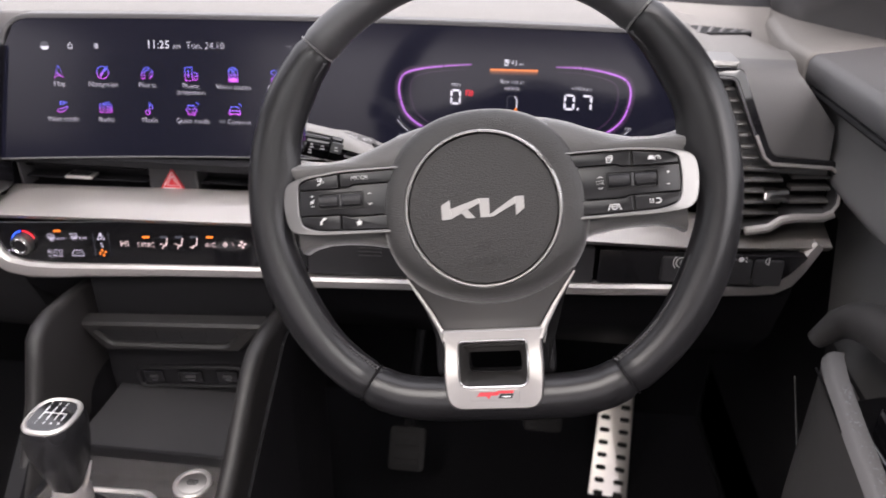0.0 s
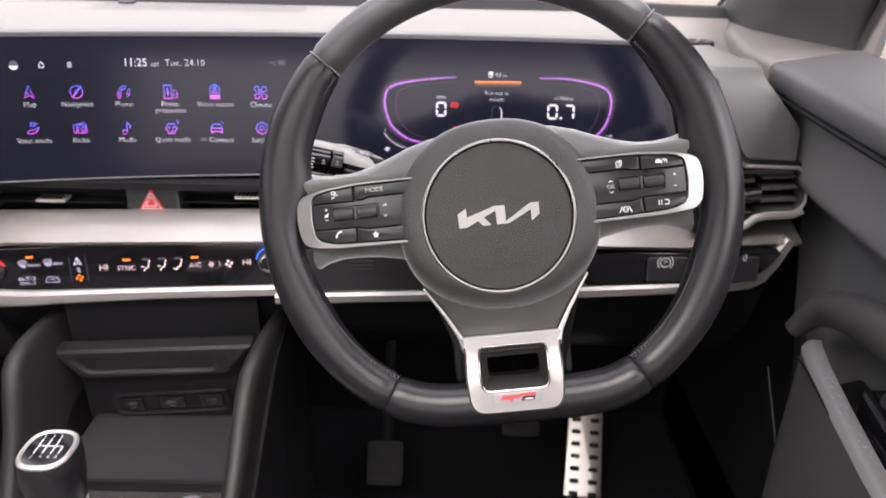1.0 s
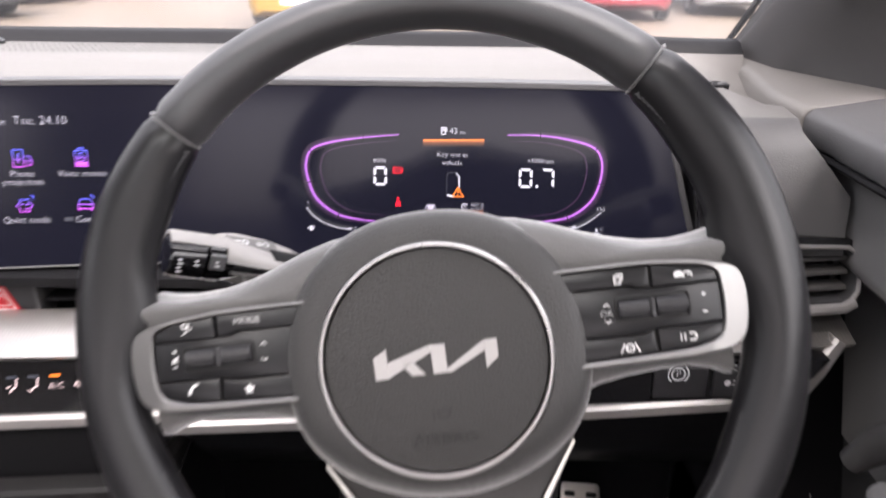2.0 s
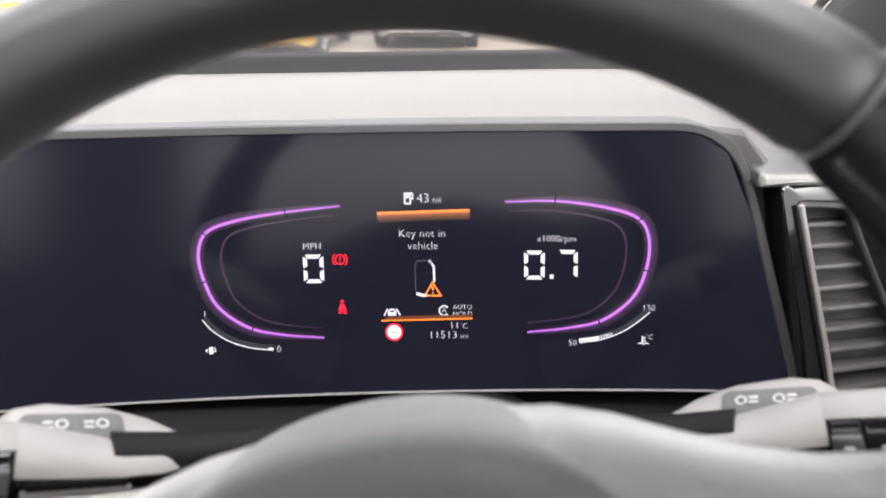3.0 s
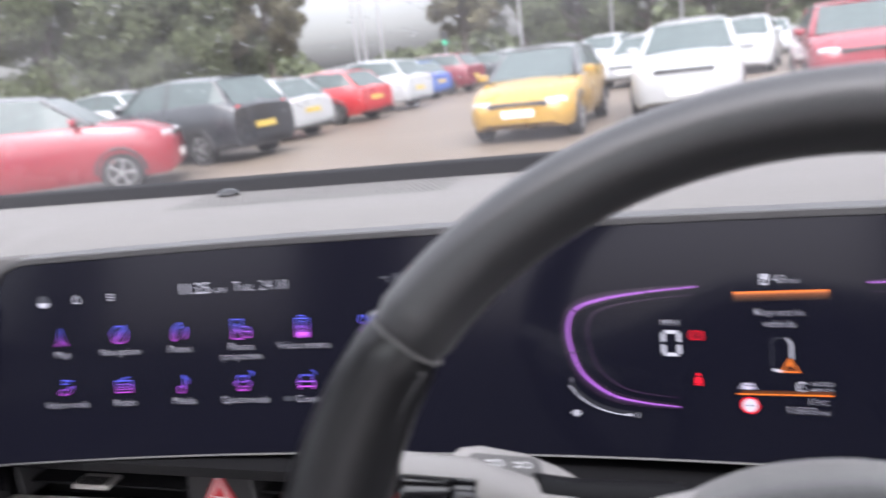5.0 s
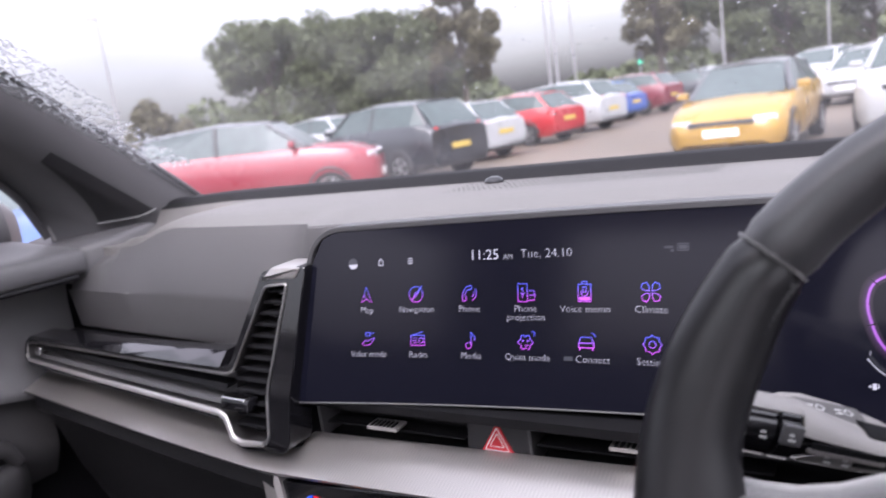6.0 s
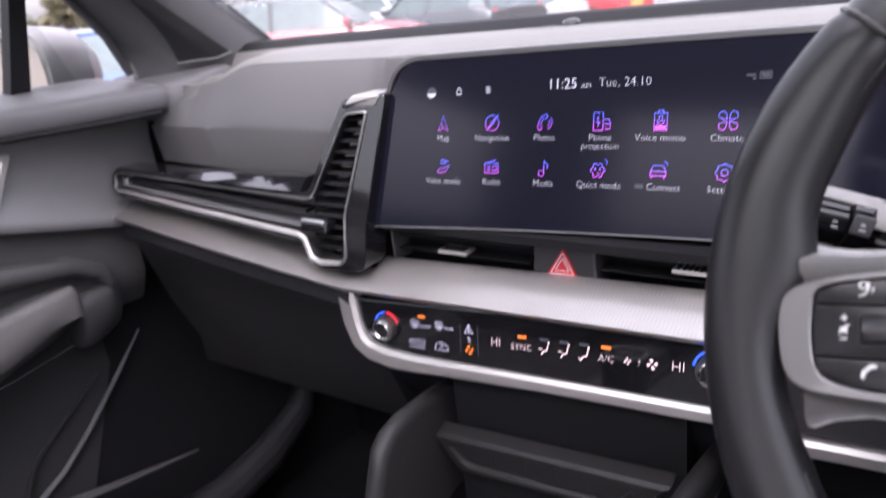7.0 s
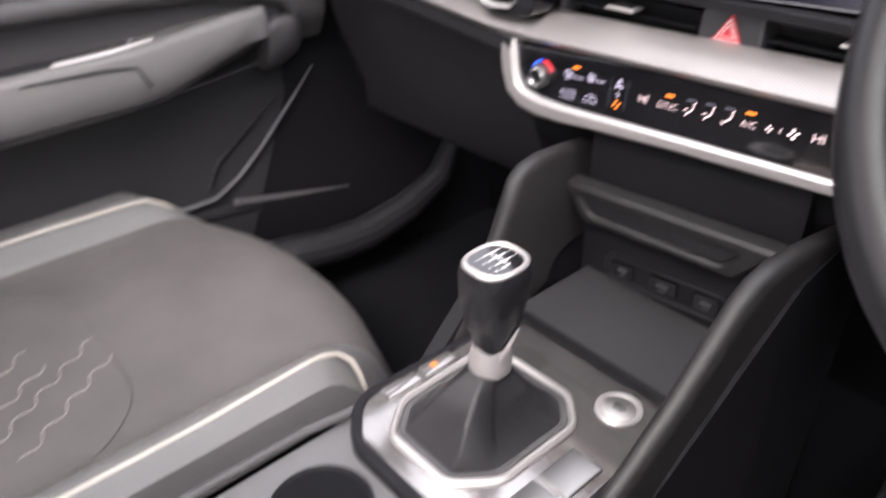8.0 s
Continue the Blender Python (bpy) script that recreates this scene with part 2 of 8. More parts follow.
def solid(name, verts, faces, mat, parent=None, label="", smooth=False, world=False, sharp=35):
    """One mesh object; verts in the thing's own frame, or in the world's when world is set."""
    me = bpy.data.meshes.new(name)
    if world and parent is not None:
        inv = MW[parent].inverted()
        verts = [inv @ Vector(v) for v in verts]
    me.from_pydata([tuple(v) for v in verts], [], faces)
    bm = bmesh.new()
    bm.from_mesh(me)
    bmesh.ops.recalc_face_normals(bm, faces=bm.faces)
    if smooth:
        for f in bm.faces:
            f.smooth = True
        lim = radians(sharp)
        for e in bm.edges:
            if len(e.link_faces) == 2 and e.calc_face_angle(0) > lim:
                e.smooth = False
    bm.to_mesh(me)
    bm.free()
    me.materials.append(mat)
    ob = new(name, me)
    if parent is not None:
        ob.parent = parent
        MW[ob] = MW[parent].copy()
    else:
        MW[ob] = Matrix()
    if label:
        ob["label"] = label
    return ob


def join(*pieces):
    """Joins (verts, faces) pieces."""
    V, F = [], []
    for v, f in pieces:
        o = len(V)
        V += [Vector(p) for p in v]
        F += [[i + o for i in q] for q in f]
    return V, F


def moved(piece, m):
    return [m @ Vector(p) for p in piece[0]], piece[1]


def mapped(piece, fn):
    return [Vector(fn(*p)) for p in piece[0]], piece[1]


def loft(rings, closed=True, caps=True):
    n = len(rings[0])
    V = [Vector(p) for r in rings for p in r]
    F = []
    for i in range(len(rings) - 1):
        for j in range(n if closed else n - 1):
            k = (j + 1) % n
            F.append([i * n + j, i * n + k, (i + 1) * n + k, (i + 1) * n + j])
    if caps and closed:
        F.append(list(range(n))[::-1])
        F.append([(len(rings) - 1) * n + j for j in range(n)])
    return V, F


def rpoly(pts, r, n=5):
    """Polygon with rounded corners; r one number or one a corner."""
    out = []
    N = len(pts)
    for i in range(N):
        a, b, c = Vector(pts[i - 1]), Vector(pts[i]), Vector(pts[(i + 1) % N])
        ri = r[i] if isinstance(r, (list, tuple)) else r
        d1, d2 = (a - b), (c - b)
        k = min(ri, d1.length * 0.48, d2.length * 0.48)
        if k < 1e-6:
            out.append(tuple(b))
            continue
        p, q = b + d1.normalized() * k, b + d2.normalized() * k
        for s in range(n + 1):
            t = s / n
            out.append(tuple(p * (1 - t) ** 2 + b * 2 * t * (1 - t) + q * t * t))
    return out


def rrect(w, h, r, cx=0, cy=0, n=5):
    return rpoly([(cx - w / 2, cy - h / 2), (cx + w / 2, cy - h / 2), (cx + w / 2, cy + h / 2), (cx - w / 2, cy + h / 2)], r, n)


def ellipse(a, b, cx=0, cy=0, n=32, e=2.0):
    out = []
    for i in range(n):
        t = 2 * math.pi * i / n
        c, s = math.cos(t), math.sin(t)
        out.append((cx + a * math.copysign(abs(c) ** (2 / e), c), cy + b * math.copysign(abs(s) ** (2 / e), s)))
    return out


def inset(pts, d):
    N = len(pts)
    area = sum(pts[i - 1][0] * pts[i][1] - pts[i][0] * pts[i - 1][1] for i in range(N))
    sgn = 1 if area > 0 else -1
    out = []
    for i in range(N):
        a, b, c = Vector(pts[i - 1]), Vector(pts[i]), Vector(pts[(i + 1) % N])
        e1, e2 = (b - a), (c - b)
        if e1.length < 1e-9 or e2.length < 1e-9:
            e1 = e2 = (c - a)
        e1.normalize()
        e2.normalize()
        nrm = Vector((-(e1.y + e2.y), e1.x + e2.x)) * sgn
        if nrm.length < 1e-6:
            nrm = Vector((-e1.y, e1.x)) * sgn
        nrm.normalize()
        out.append(tuple(b + nrm * d))
    return out


def plate(outline, z0, z1, bevel=0.0, steps=2):
    """Extruded outline with a rounded upper edge, in the xy plane."""
    rings = [[(x, y, z0) for x, y in outline]]
    if bevel:
        for s in range(steps + 1):
            a = s / steps * math.pi / 2
            o = inset(outline, bevel * (1 - math.cos(a)))
            rings.append([(x, y, z1 - bevel + bevel * math.sin(a)) for x, y in o])
    else:
        rings.append([(x, y, z1) for x, y in outline])
    return loft(rings)


def ring_plate(outer, inner, z0, z1, bevel=0.0):
    """A frame between two outlines with the same number of points."""
    rings = [[(x, y, z0) for x, y in outer]]
    if bevel:
        rings.append([(x, y, z1 - bevel) for x, y in outer])
        rings.append([(x, y, z1) for x, y in inset(outer, bevel)])
        rings.append([(x, y, z1) for x, y in inset(inner, -bevel)])
        rings.append([(x, y, z1 - bevel) for x, y in inner])
    else:
        rings.append([(x, y, z1) for x, y in outer])
        rings.append([(x, y, z1) for x, y in inner])
    rings.append([(x, y, z0) for x, y in inner])
    rings.append(rings[0])
    return loft(rings, caps=False)


def box(x0, x1, y0, y1, z0, z1, bevel=0.0):
    b = min(bevel, (x1 - x0) / 2.1, (y1 - y0) / 2.1, (z1 - z0) / 2.1)
    if b <= 0:
        V = [(x, y, z) for z in (z0, z1) for x, y in ((x0, y0), (x1, y0), (x1, y1), (x0, y1))]
        return V, [[3, 2, 1, 0], [4, 5, 6, 7], [0, 1, 5, 4], [1, 2, 6, 5], [2, 3, 7, 6], [3, 0, 4, 7]]
    o = rpoly([(x0, y0), (x1, y0), (x1, y1), (x0, y1)], b, 2)
    rings = []
    for z, d in ((z0, b), (z0 + b * 0.3, b * 0.3), (z0 + b, 0), (z1 - b, 0), (z1 - b * 0.3, b * 0.3), (z1, b)):
        rings.append([(x, y, z) for x, y in inset(o, d)])
    return loft(rings)


def tube(path, radius, n=10, closed=False, flat=1.0, up=(0, 0, 1)):
    """Sweep of a round (or flattened) section along points; radius one number or one a point."""
    P = [Vector(p) for p in path]
    N = len(P)
    rings = []
    for i, p in enumerate(P):
        a = P[i - 1] if (i or closed) else P[i]
        b = P[(i + 1) % N] if (i < N - 1 or closed) else P[i]
        t = (b - a).normalized()
        u = Vector(up)
        s = t.cross(u)
        if s.length < 1e-4:
            s = t.cross(Vector((1, 0, 0.1)))
        s.normalize()
        w = s.cross(t)
        r = radius[i] if isinstance(radius, (list, tuple)) else radius
        rings.append([p + s * (r * math.cos(2 * math.pi * k / n)) + w * (r * flat * math.sin(2 * math.pi * k / n)) for k in range(n)])
    if closed:
        rings.append(rings[0])
        return loft(rings, caps=False)
    return loft(rings)


def turned(profile, n=32):
    """Lathe of (radius, z) pairs about z."""
    rings = []
    for r, z in profile:
        rings.append([(r * math.cos(2 * math.pi * k / n), r * math.sin(2 * math.pi * k / n), z) for k in range(n)])
    return loft(rings)


def stroke(points, w, closed=False, h=0.0):
    """A flat line of width w in the xy plane, mitred."""
    P = [Vector((x, y)) for x, y in points]
    N = len(P)
    L, R = [], []
    for i in range(N):
        a = P[i - 1] if (i or closed) else P[i] * 2 - P[i + 1]
        c = P[(i + 1) % N] if (i < N - 1 or closed) else P[i] * 2 - P[i - 1]
        t1, t2 = (P[i] - a), (c - P[i])
        if t1.length < 1e-9:
            t1 = t2
        if t2.length < 1e-9:
            t2 = t1
        t1, t2 = t1.normalized(), t2.normalized()
        nn = Vector((-(t1.y + t2.y), t1.x + t2.x))
        if nn.length < 1e-3:
            nn = Vector((-t1.y, t1.x))
        nn.normalize()
        k = min(1.8, 1 / max(0.3, nn.dot(Vector((-t1.y, t1.x)))))
        L.append(P[i] + nn * w / 2 * k)
        R.append(P[i] - nn * w / 2 * k)
    V = [(p.x, p.y, h) for p in L] + [(p.x, p.y, h) for p in R]
    F = [[i, i + 1, N + i + 1, N + i] for i in range(N - 1)]
    if closed:
        F.append([N - 1, 0, N, 2 * N - 1])
    return V, F


def disc(r, cx=0, cy=0, n=20, h=0.0):
    return [(cx + r * math.cos(2 * math.pi * k / n), cy + r * math.sin(2 * math.pi * k / n), h) for k in range(n)], [list(range(n))]


def poly(pts, h=0.0):
    return [(x, y, h) for x, y in pts], [list(range(len(pts)))]


def circle(r, cx=0, cy=0, a0=0, a1=360, n=20):
    return [(cx + r * math.cos(radians(a0 + (a1 - a0) * k / n)), cy + r * math.sin(radians(a0 + (a1 - a0) * k / n))) for k in range(n + 1)]


def shifted(piece, dx, dy, s=1.0):
    return [(p[0] * s + dx, p[1] * s + dy, p[2]) for p in piece[0]], piece[1]


def lettering(body, size, align="CENTER", depth=0.0, bold=0.0, wide=1.0):
    """Letters in the xy plane as (verts, faces), centred on their height."""
    cu = bpy.data.curves.new("letters", "FONT")
    cu.body, cu.size, cu.align_x, cu.align_y = body, size, align, "CENTER"
    cu.resolution_u = 2
    cu.offset = bold - 0.021 * size
    cu.extrude = depth
    tmp = new("letters", cu)
    dg = bpy.context.evaluated_depsgraph_get()
    me = bpy.data.meshes.new_from_object(tmp.evaluated_get(dg))
    V = [Vector((v.co.x * wide, v.co.y, v.co.z)) for v in me.vertices]
    F = [list(p.vertices) for p in me.polygons]
    bpy.data.objects.remove(tmp)
    bpy.data.curves.remove(cu)
    bpy.data.meshes.remove(me)
    return V, F


def clamp(v, a=0.0, b=1.0):
    return max(a, min(b, v))


def ease(v):
    v = clamp(v)
    return v * v * (3 - 2 * v)

# ---------------------------------------------------------------- the car's inner shell
def yo(x):
    """How far the dashboard's rear face draws forward towards its ends."""
    if x < -0.22:
        return 0.045 * clamp((-0.22 - x) / 0.46) ** 1.2
    if x > 0.60:
        return 0.02 * clamp((x - 0.60) / 0.14)
    return 0.0


def zo(x):
    """How the trim lines rise along the dashboard."""
    if x < -0.22:
        return -0.006 + 0.02 * clamp((-0.22 - x) / 0.46)
    return 0.028 * x


def sp(x, z, off=0.0):
    """A place on the curved display glass."""
    return (x, 0.775 + 0.2 * (z - 1.08) - (x - 0.21) ** 2 / 5 - off, z)


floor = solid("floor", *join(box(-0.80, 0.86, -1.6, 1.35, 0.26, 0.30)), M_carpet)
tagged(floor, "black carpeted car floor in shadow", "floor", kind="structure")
sill_l = solid("trim", *join(box(-0.83, -0.76, -1.0, 1.2, 0.30, 0.46, 0.02)), M_dark)
tagged(sill_l, "black plastic door sill trim", "trim", kind="structure")
sill_r = solid("trim", *join(box(0.80, 0.87, -1.0, 1.2, 0.30, 0.46, 0.02)), M_dark)
tagged(sill_r, "black plastic door sill trim", "trim", kind="structure")
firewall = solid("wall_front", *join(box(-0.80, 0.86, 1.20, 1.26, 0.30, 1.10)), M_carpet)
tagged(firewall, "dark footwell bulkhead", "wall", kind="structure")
for side, x0, x1, lab in (("kick_left", -0.80, -0.755, "dark footwell side panel"), ("kick_right", 0.80, 0.845, "dark footwell side panel")):
    k = solid("wall_" + side, *loft([[(x0, 0.50, 0.30), (x1, 0.50, 0.30), (x1, 0.50, 0.60), (x0, 0.50, 0.60)], [(x0, 0.80, 0.30), (x1, 0.80, 0.30), (x1, 0.80, 1.08), (x0, 0.80, 1.08)], [(x0, 1.22, 0.30), (x1, 1.22, 0.30), (x1, 1.22, 1.08), (x0, 1.22, 1.08)]]), M_dark)
    tagged(k, lab, "wall", kind="structure")
# the roof is left open in the middle to let in added fill light
roof = solid("ceiling", *join(box(-0.66, -0.40, -1.75, 0.28, 1.60, 1.64, 0.01), box(0.46, 0.72, -1.75, 0.28, 1.60, 1.64, 0.01), box(-0.40, 0.46, 0.06, 0.28, 1.60, 1.64, 0.01), box(-0.40, 0.46, -1.75, -0.50, 1.60, 1.64, 0.01)), M_lining_bounce)
tagged(roof, "unseen woven roof lining, set pale grey to bounce light", "ceiling", kind="structure")
wall_rear = solid("wall_rear", *join(box(-0.80, 0.86, -1.80, -1.75, 0.30, 1.10), box(-0.80, -0.60, -1.80, -1.75, 1.10, 1.60), box(0.66, 0.86, -1.80, -1.75, 1.10, 1.60)), M_lining_bounce)
tagged(wall_rear, "plain grey rear wall of the cabin", "wall", kind="structure")
for side, x0, x1 in (("left", -0.84, -0.80), ("right", 0.86, 0.90)):
    w = solid("wall_" + side, *join(box(x0, x1, -1.75, -0.45, 0.30, 1.10), box(x0, x1, -0.55, -0.40, 1.10, 1.55), box(x0, x1, -1.75, -1.45, 1.10, 1.55)), M_pillar)
    tagged(w, "dark plastic rear side wall and door pillar", "wall", kind="structure")
for side, sx, x0, xr in (("left", -1, -0.76, -0.66), ("right", 1, 0.82, 0.72)):
    rail = solid("trim", *loft([[(x0, 0.42, 1.46), (x0, 0.36, 1.50), (xr, 0.28, 1.61), (xr, 0.34, 1.57)],
                                [(x0 - 0.04 * sx * -1, -1.75, 1.50), (x0 - 0.04 * sx * -1, -1.75, 1.55), (xr, -1.75, 1.61), (xr, -1.75, 1.57)]]), M_lining_bounce)
    tagged(rail, "grey roof side rail lining", "trim", kind="structure")
header = solid("trim", *box(-0.66, 0.72, 0.24, 0.36, 1.575, 1.63, 0.02), M_lining_bounce)
tagged(header, "grey windscreen header lining", "trim", kind="structure")


# unseen roof pane, added only so more sky light reaches the cabin
fill_roof_glass = solid("window_2", *box(-0.42, 0.48, -0.52, 0.08, 1.642, 1.648), M_window)
fill_roof_glass.visible_shadow = False
tagged(fill_roof_glass, "unseen glass roof opening added to light the cabin", "roof window", kind="structure")


# windscreen: a raked pane, curved a little across
def ws(u, v):
    """u across -1..1, v from the base 0 to the top 1."""
    x = 0.03 + u * (0.74 - 0.09 * v)
    y = 1.24 - 0.93 * v - 0.16 * u * u * (1 - 0.6 * v)
    z = 1.06 + 0.54 * v + 0.03 * math.sin(math.pi * v)
    return Vector((x, y, z))


g = [[ws(-1 + 2 * i / 16, j / 10) for i in range(17)] for j in range(11)]
pane = [p for r in g for p in r]
pf = [[j * 17 + i, j * 17 + i + 1, (j + 1) * 17 + i + 1, (j + 1) * 17 + i] for j in range(10) for i in range(16)]
windscreen = solid("window_1", pane, pf, M_wetscreen, smooth=True)
windscreen.visible_shadow = False
tagged(windscreen, "raked car windscreen with rain drops outside the wiped field", "windscreen", kind="structure")

# ---------------------------------------------------------------- dashboard
dash = thing("dashboard", "dark grey soft-touch car dashboard with silver trim strips", "dashboard", pose(0.03, 0.85, 0.90))
xs = [-0.66 + 1.40 * i / 56 for i in range(57)]


def top_profile(x):
    f = yo(x)
    end = 0.035 * ease((x - 0.50) / 0.22) + 0.04 * ease((-0.50 - x) / 0.16)
    fall = 0.024 * ease((-0.43 - x) / 0.12) + 0.012 * ease((-0.57 - x) / 0.05) if x < 0 else 0.025 * ease((x - 0.545) / 0.09) + 0.014 * ease((x - 0.69) / 0.045)          # the driver's end lies lower
    inside = ease((x + 0.215) / 0.03) * ease((0.615 - x) / 0.03)
    yr = sp(x, 1.13)[1] + 0.011
    near_d = [(yr + 0.045, 1.1425), (yr + 0.007, 1.1360), (yr + 0.004, 1.1335), (yr + 0.003, 1.10), (yr, 1.05), (yr, 1.022)]
    ends = [(0.825 + f * 0.5, 1.141), (0.803 + f, 1.133), (0.789 + f, 1.112), (0.7705 + f, 1.066), (0.7690 + f, 1.059), (0.776 + f, 1.006)]
    if x < 0:
        ends = [(a, b - fall * k) for (a, b), k in zip(ends, (1.0, 1.0, 0.8, 0.35, 0, 0))]
    if x > 0.4:
        ends = [(0.800, 1.118), (0.771, 1.1145), (0.757, 1.106), (0.749, 1.090), (0.742, 1.055), (0.735, 1.006)]
    rear = [(a[0] + (b[0] - a[0]) * inside, a[1] + (b[1] - a[1]) * inside) for a, b in zip(ends, near_d)]
    return [(1.10 - end, 1.09), (1.06 - end, 1.115), (1.02 - end, 1.146), (1.004 - end, 1.1525), (0.990 - end, 1.150), (0.978 - end, 1.140), (0.972 - end, 1.1395 - fall * 0.5), (0.93 - end * 0.7, 1.1425 - fall),
            (0.86 - end * 0.4, 1.1435 - fall)] + rear


R = []
for x in xs:
    row = []
    for y, z in top_profile(x):
        xr = 0.694 if y > 0.81 else 0.676 + 0.044 * clamp((1.106 - z) / 0.052)
        xl = -0.616 if y > 0.835 else -0.66
        row.append((0.5 + (x - 0.5) * (xr - 0.5) / 0.24 if x > 0.5 else -0.5 + (x + 0.5) * (xl + 0.5) / -0.16 if x < -0.5 else x, y, z))
    R.append(row)
n = len(R[0])
V = [p for r in R for p in r]
F = [[i * n + j, i * n + j + 1, (i + 1) * n + j + 1, (i + 1) * n + j] for i in range(len(R) - 1) for j in range(5, 10)]
F3 = [[i * n + j, i * n + j + 1, (i + 1) * n + j + 1, (i + 1) * n + j] for i in range(len(R) - 1) for j in range(10, n - 1)]
F2 = [[i * n + j, i * n + j + 1, (i + 1) * n + j + 1, (i + 1) * n + j] for i in range(len(R) - 1) for j in range(5)]


def closed_sheet(name, F, V, mat, depth, label=""):
    """A sheet given thickness downwards."""
    used = sorted({k for f in F for k in f})
    idx = {k: i for i, k in enumerate(used)}
    A = [Vector(V[k]) for k in used]
    f = [[idx[k] for k in q] for q in F]
    o = len(A)
    B = [p + Vector(depth) for p in A]
    edges = {}
    for q in f:
        for a, b in zip(q, q[1:] + q[:1]):
            edges[(a, b)] = 1
    side = [[a, b, b + o, a + o] for a, b in edges if (b, a) not in edges]
    return solid(name, A + B, f + [[k + o for k in q[::-1]] for q in f] + side, mat, dash, label, smooth=True, world=True, sharp=50)


closed_sheet("upper_pad", F, V, M_pad, (0, 0.012, -0.010), "grey soft-touch upper pad")
closed_sheet("front_face", F3, V, M_face, (0, 0.012, -0.004), "black soft front face of the dashboard")
closed_sheet("windscreen_lip", F2, V, M_dark, (0, 0.0, -0.012), "black raised lip along the windscreen base")

# raised side ledges between the pad and the pillars
for m, x0, x1 in ((1, 0.690, 0.81), (-1, -0.612, -0.745)):
    rings = []
    for y in (0.8215, 0.823, 0.86, 0.90, 0.94, 0.98, 1.02):
        ze, xe, e = 1.1135 + 0.024 * (y - 0.822) / 0.166, x0 + m * 0.014 * ease((0.86 - y) / 0.04), 0.003 if y < 0.822 else 0.0
        rings.append([(xe + m * 0.004, y, ze - 0.050), (xe + m * e, y, ze - 0.030), (xe + m * e, y, ze - 0.008 - e), (xe + m * (0.003 + e), y, ze - 0.002 - e), (xe + m * 0.010, y, ze - e), (xe + m * 0.04, y, ze + 0.003 - e), (x1, y, ze + 0.010 - e), (x1, y, ze - 0.050)])
    solid("side_ledge", *loft(rings), M_pad if m > 0 else M_cap, dash, "grey raised ledge beside the pillar", smooth=True, world=True, sharp=60)

# inner core under the pad (hidden mass that closes the dashboard)
solid("core", *join(box(-0.64, 0.72, 0.83, 1.12, 0.86, 1.085)), M_dark, dash, world=True)

# sensor dome and speaker mesh on the pad
solid("sensor", *moved(turned([(0.011, -0.006), (0.0105, 0.001), (0.008, 0.004), (0.003, 0.0055), (0.0005, 0.0056)], 20), Matrix.Translation((-0.078, 0.955, 1.1425))), M_gloss, dash, "small black light sensor dome", smooth=True, world=True)
holes = []
for i in range(46):
    for j in range(15):
        x = -0.100 + i * 0.0057 + (j % 2) * 0.00285
        y = 0.885 + j * 0.0050 + 0.012 * (i / 46)
        holes.append(moved(disc(0.0013, n=6), Matrix.Translation((x, y, 1.1440 - 0.0010 * clamp((y - 0.86) / 0.07)))))
tagged(solid("speaker_mesh", *join(*holes), M_dark, dash, "field of small speaker holes", world=True), kind="stuff")

# side demister grille near the driver's pillar
gr = [tube([(0.5840 + 0.0128 * k, 0.868 + 0.003 * k, 1.1195), (0.5960 + 0.0128 * k, 0.918 - 0.005 * k, 1.1200)], 0.0026, 6, flat=0.8) for k in range(6)]
for q in gr:
    solid("grille_slat", *q, M_cap, dash, world=True, smooth=True)
solid("demister_bed", *mapped(plate(rpoly([(0.576, 0.864), (0.662, 0.882), (0.660, 0.900), (0.588, 0.924)], 0.006, 3), -0.008, 0.0008), lambda x, y, z: (x, y, 1.1195 + z)), M_dark, dash, "black slatted demister grille", world=True)


# ------- silver weave strip along the dashboard
def strip_ring(x, lo, hi, drop=0.005):
    f, s = yo(x), zo(min(x, 0.24))
    (y0, z0), (y1, z1) = lo, hi
    return [(x, y0 + f, z0 + s), (x, y0 - 0.002 + f, z0 + 0.003 + s), (x, (y0 + y1) / 2 + f, (z0 + z1) / 2 + 0.0015 + s), (x, y1 + f, z1 + s), (x, y1 + 0.012 + f, z1 + 0.001 + s), (x, y1 + 0.012 + f, z0 - drop + s), (x, y0 + 0.006 + f, z0 - drop + s)]


sx = [-0.685 + (0.735 + 0.685) * i / 60 for i in range(61)]
solid("silver_strip", *loft([strip_ring(x, (0.692, 0.926), (0.732, 0.944)) for x in sx]), M_weave, dash, "silver strip with a fine woven texture", smooth=True, world=True)

# lower edge moulding under the strip at the passenger side and the glovebox face
gx = [-0.675 + (0.675 - 0.215) * i / 18 for i in range(19)]


def glove_ring(x):
    f, s = yo(x), zo(x)
    return [(x, 0.697 + f, 0.921 + s), (x, 0.696 + f, 0.905 + s), (x, 0.712 + f, 0.885 + s), (x, 0.735 + f, 0.82), (x, 0.775 + f, 0.72), (x, 0.82, 0.68), (x, 0.90, 0.68), (x, 0.90, 0.921 + s)]


solid("glovebox", *loft([glove_ring(x) for x in gx]), M_lid, dash, "black glovebox face", smooth=True, world=True, sharp=40)


def knee_ring(x):
    s = zo(x)
    return [(x, 0.716, 0.916 + s), (x, 0.714, 0.858 + s), (x, 0.718, 0.846 + s), (x, 0.742, 0.80), (x, 0.80, 0.735), (x, 0.88, 0.72), (x, 0.90, 0.72), (x, 0.90, 0.916 + s)]


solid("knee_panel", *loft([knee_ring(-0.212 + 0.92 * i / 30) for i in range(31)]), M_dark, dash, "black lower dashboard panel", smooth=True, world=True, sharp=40)

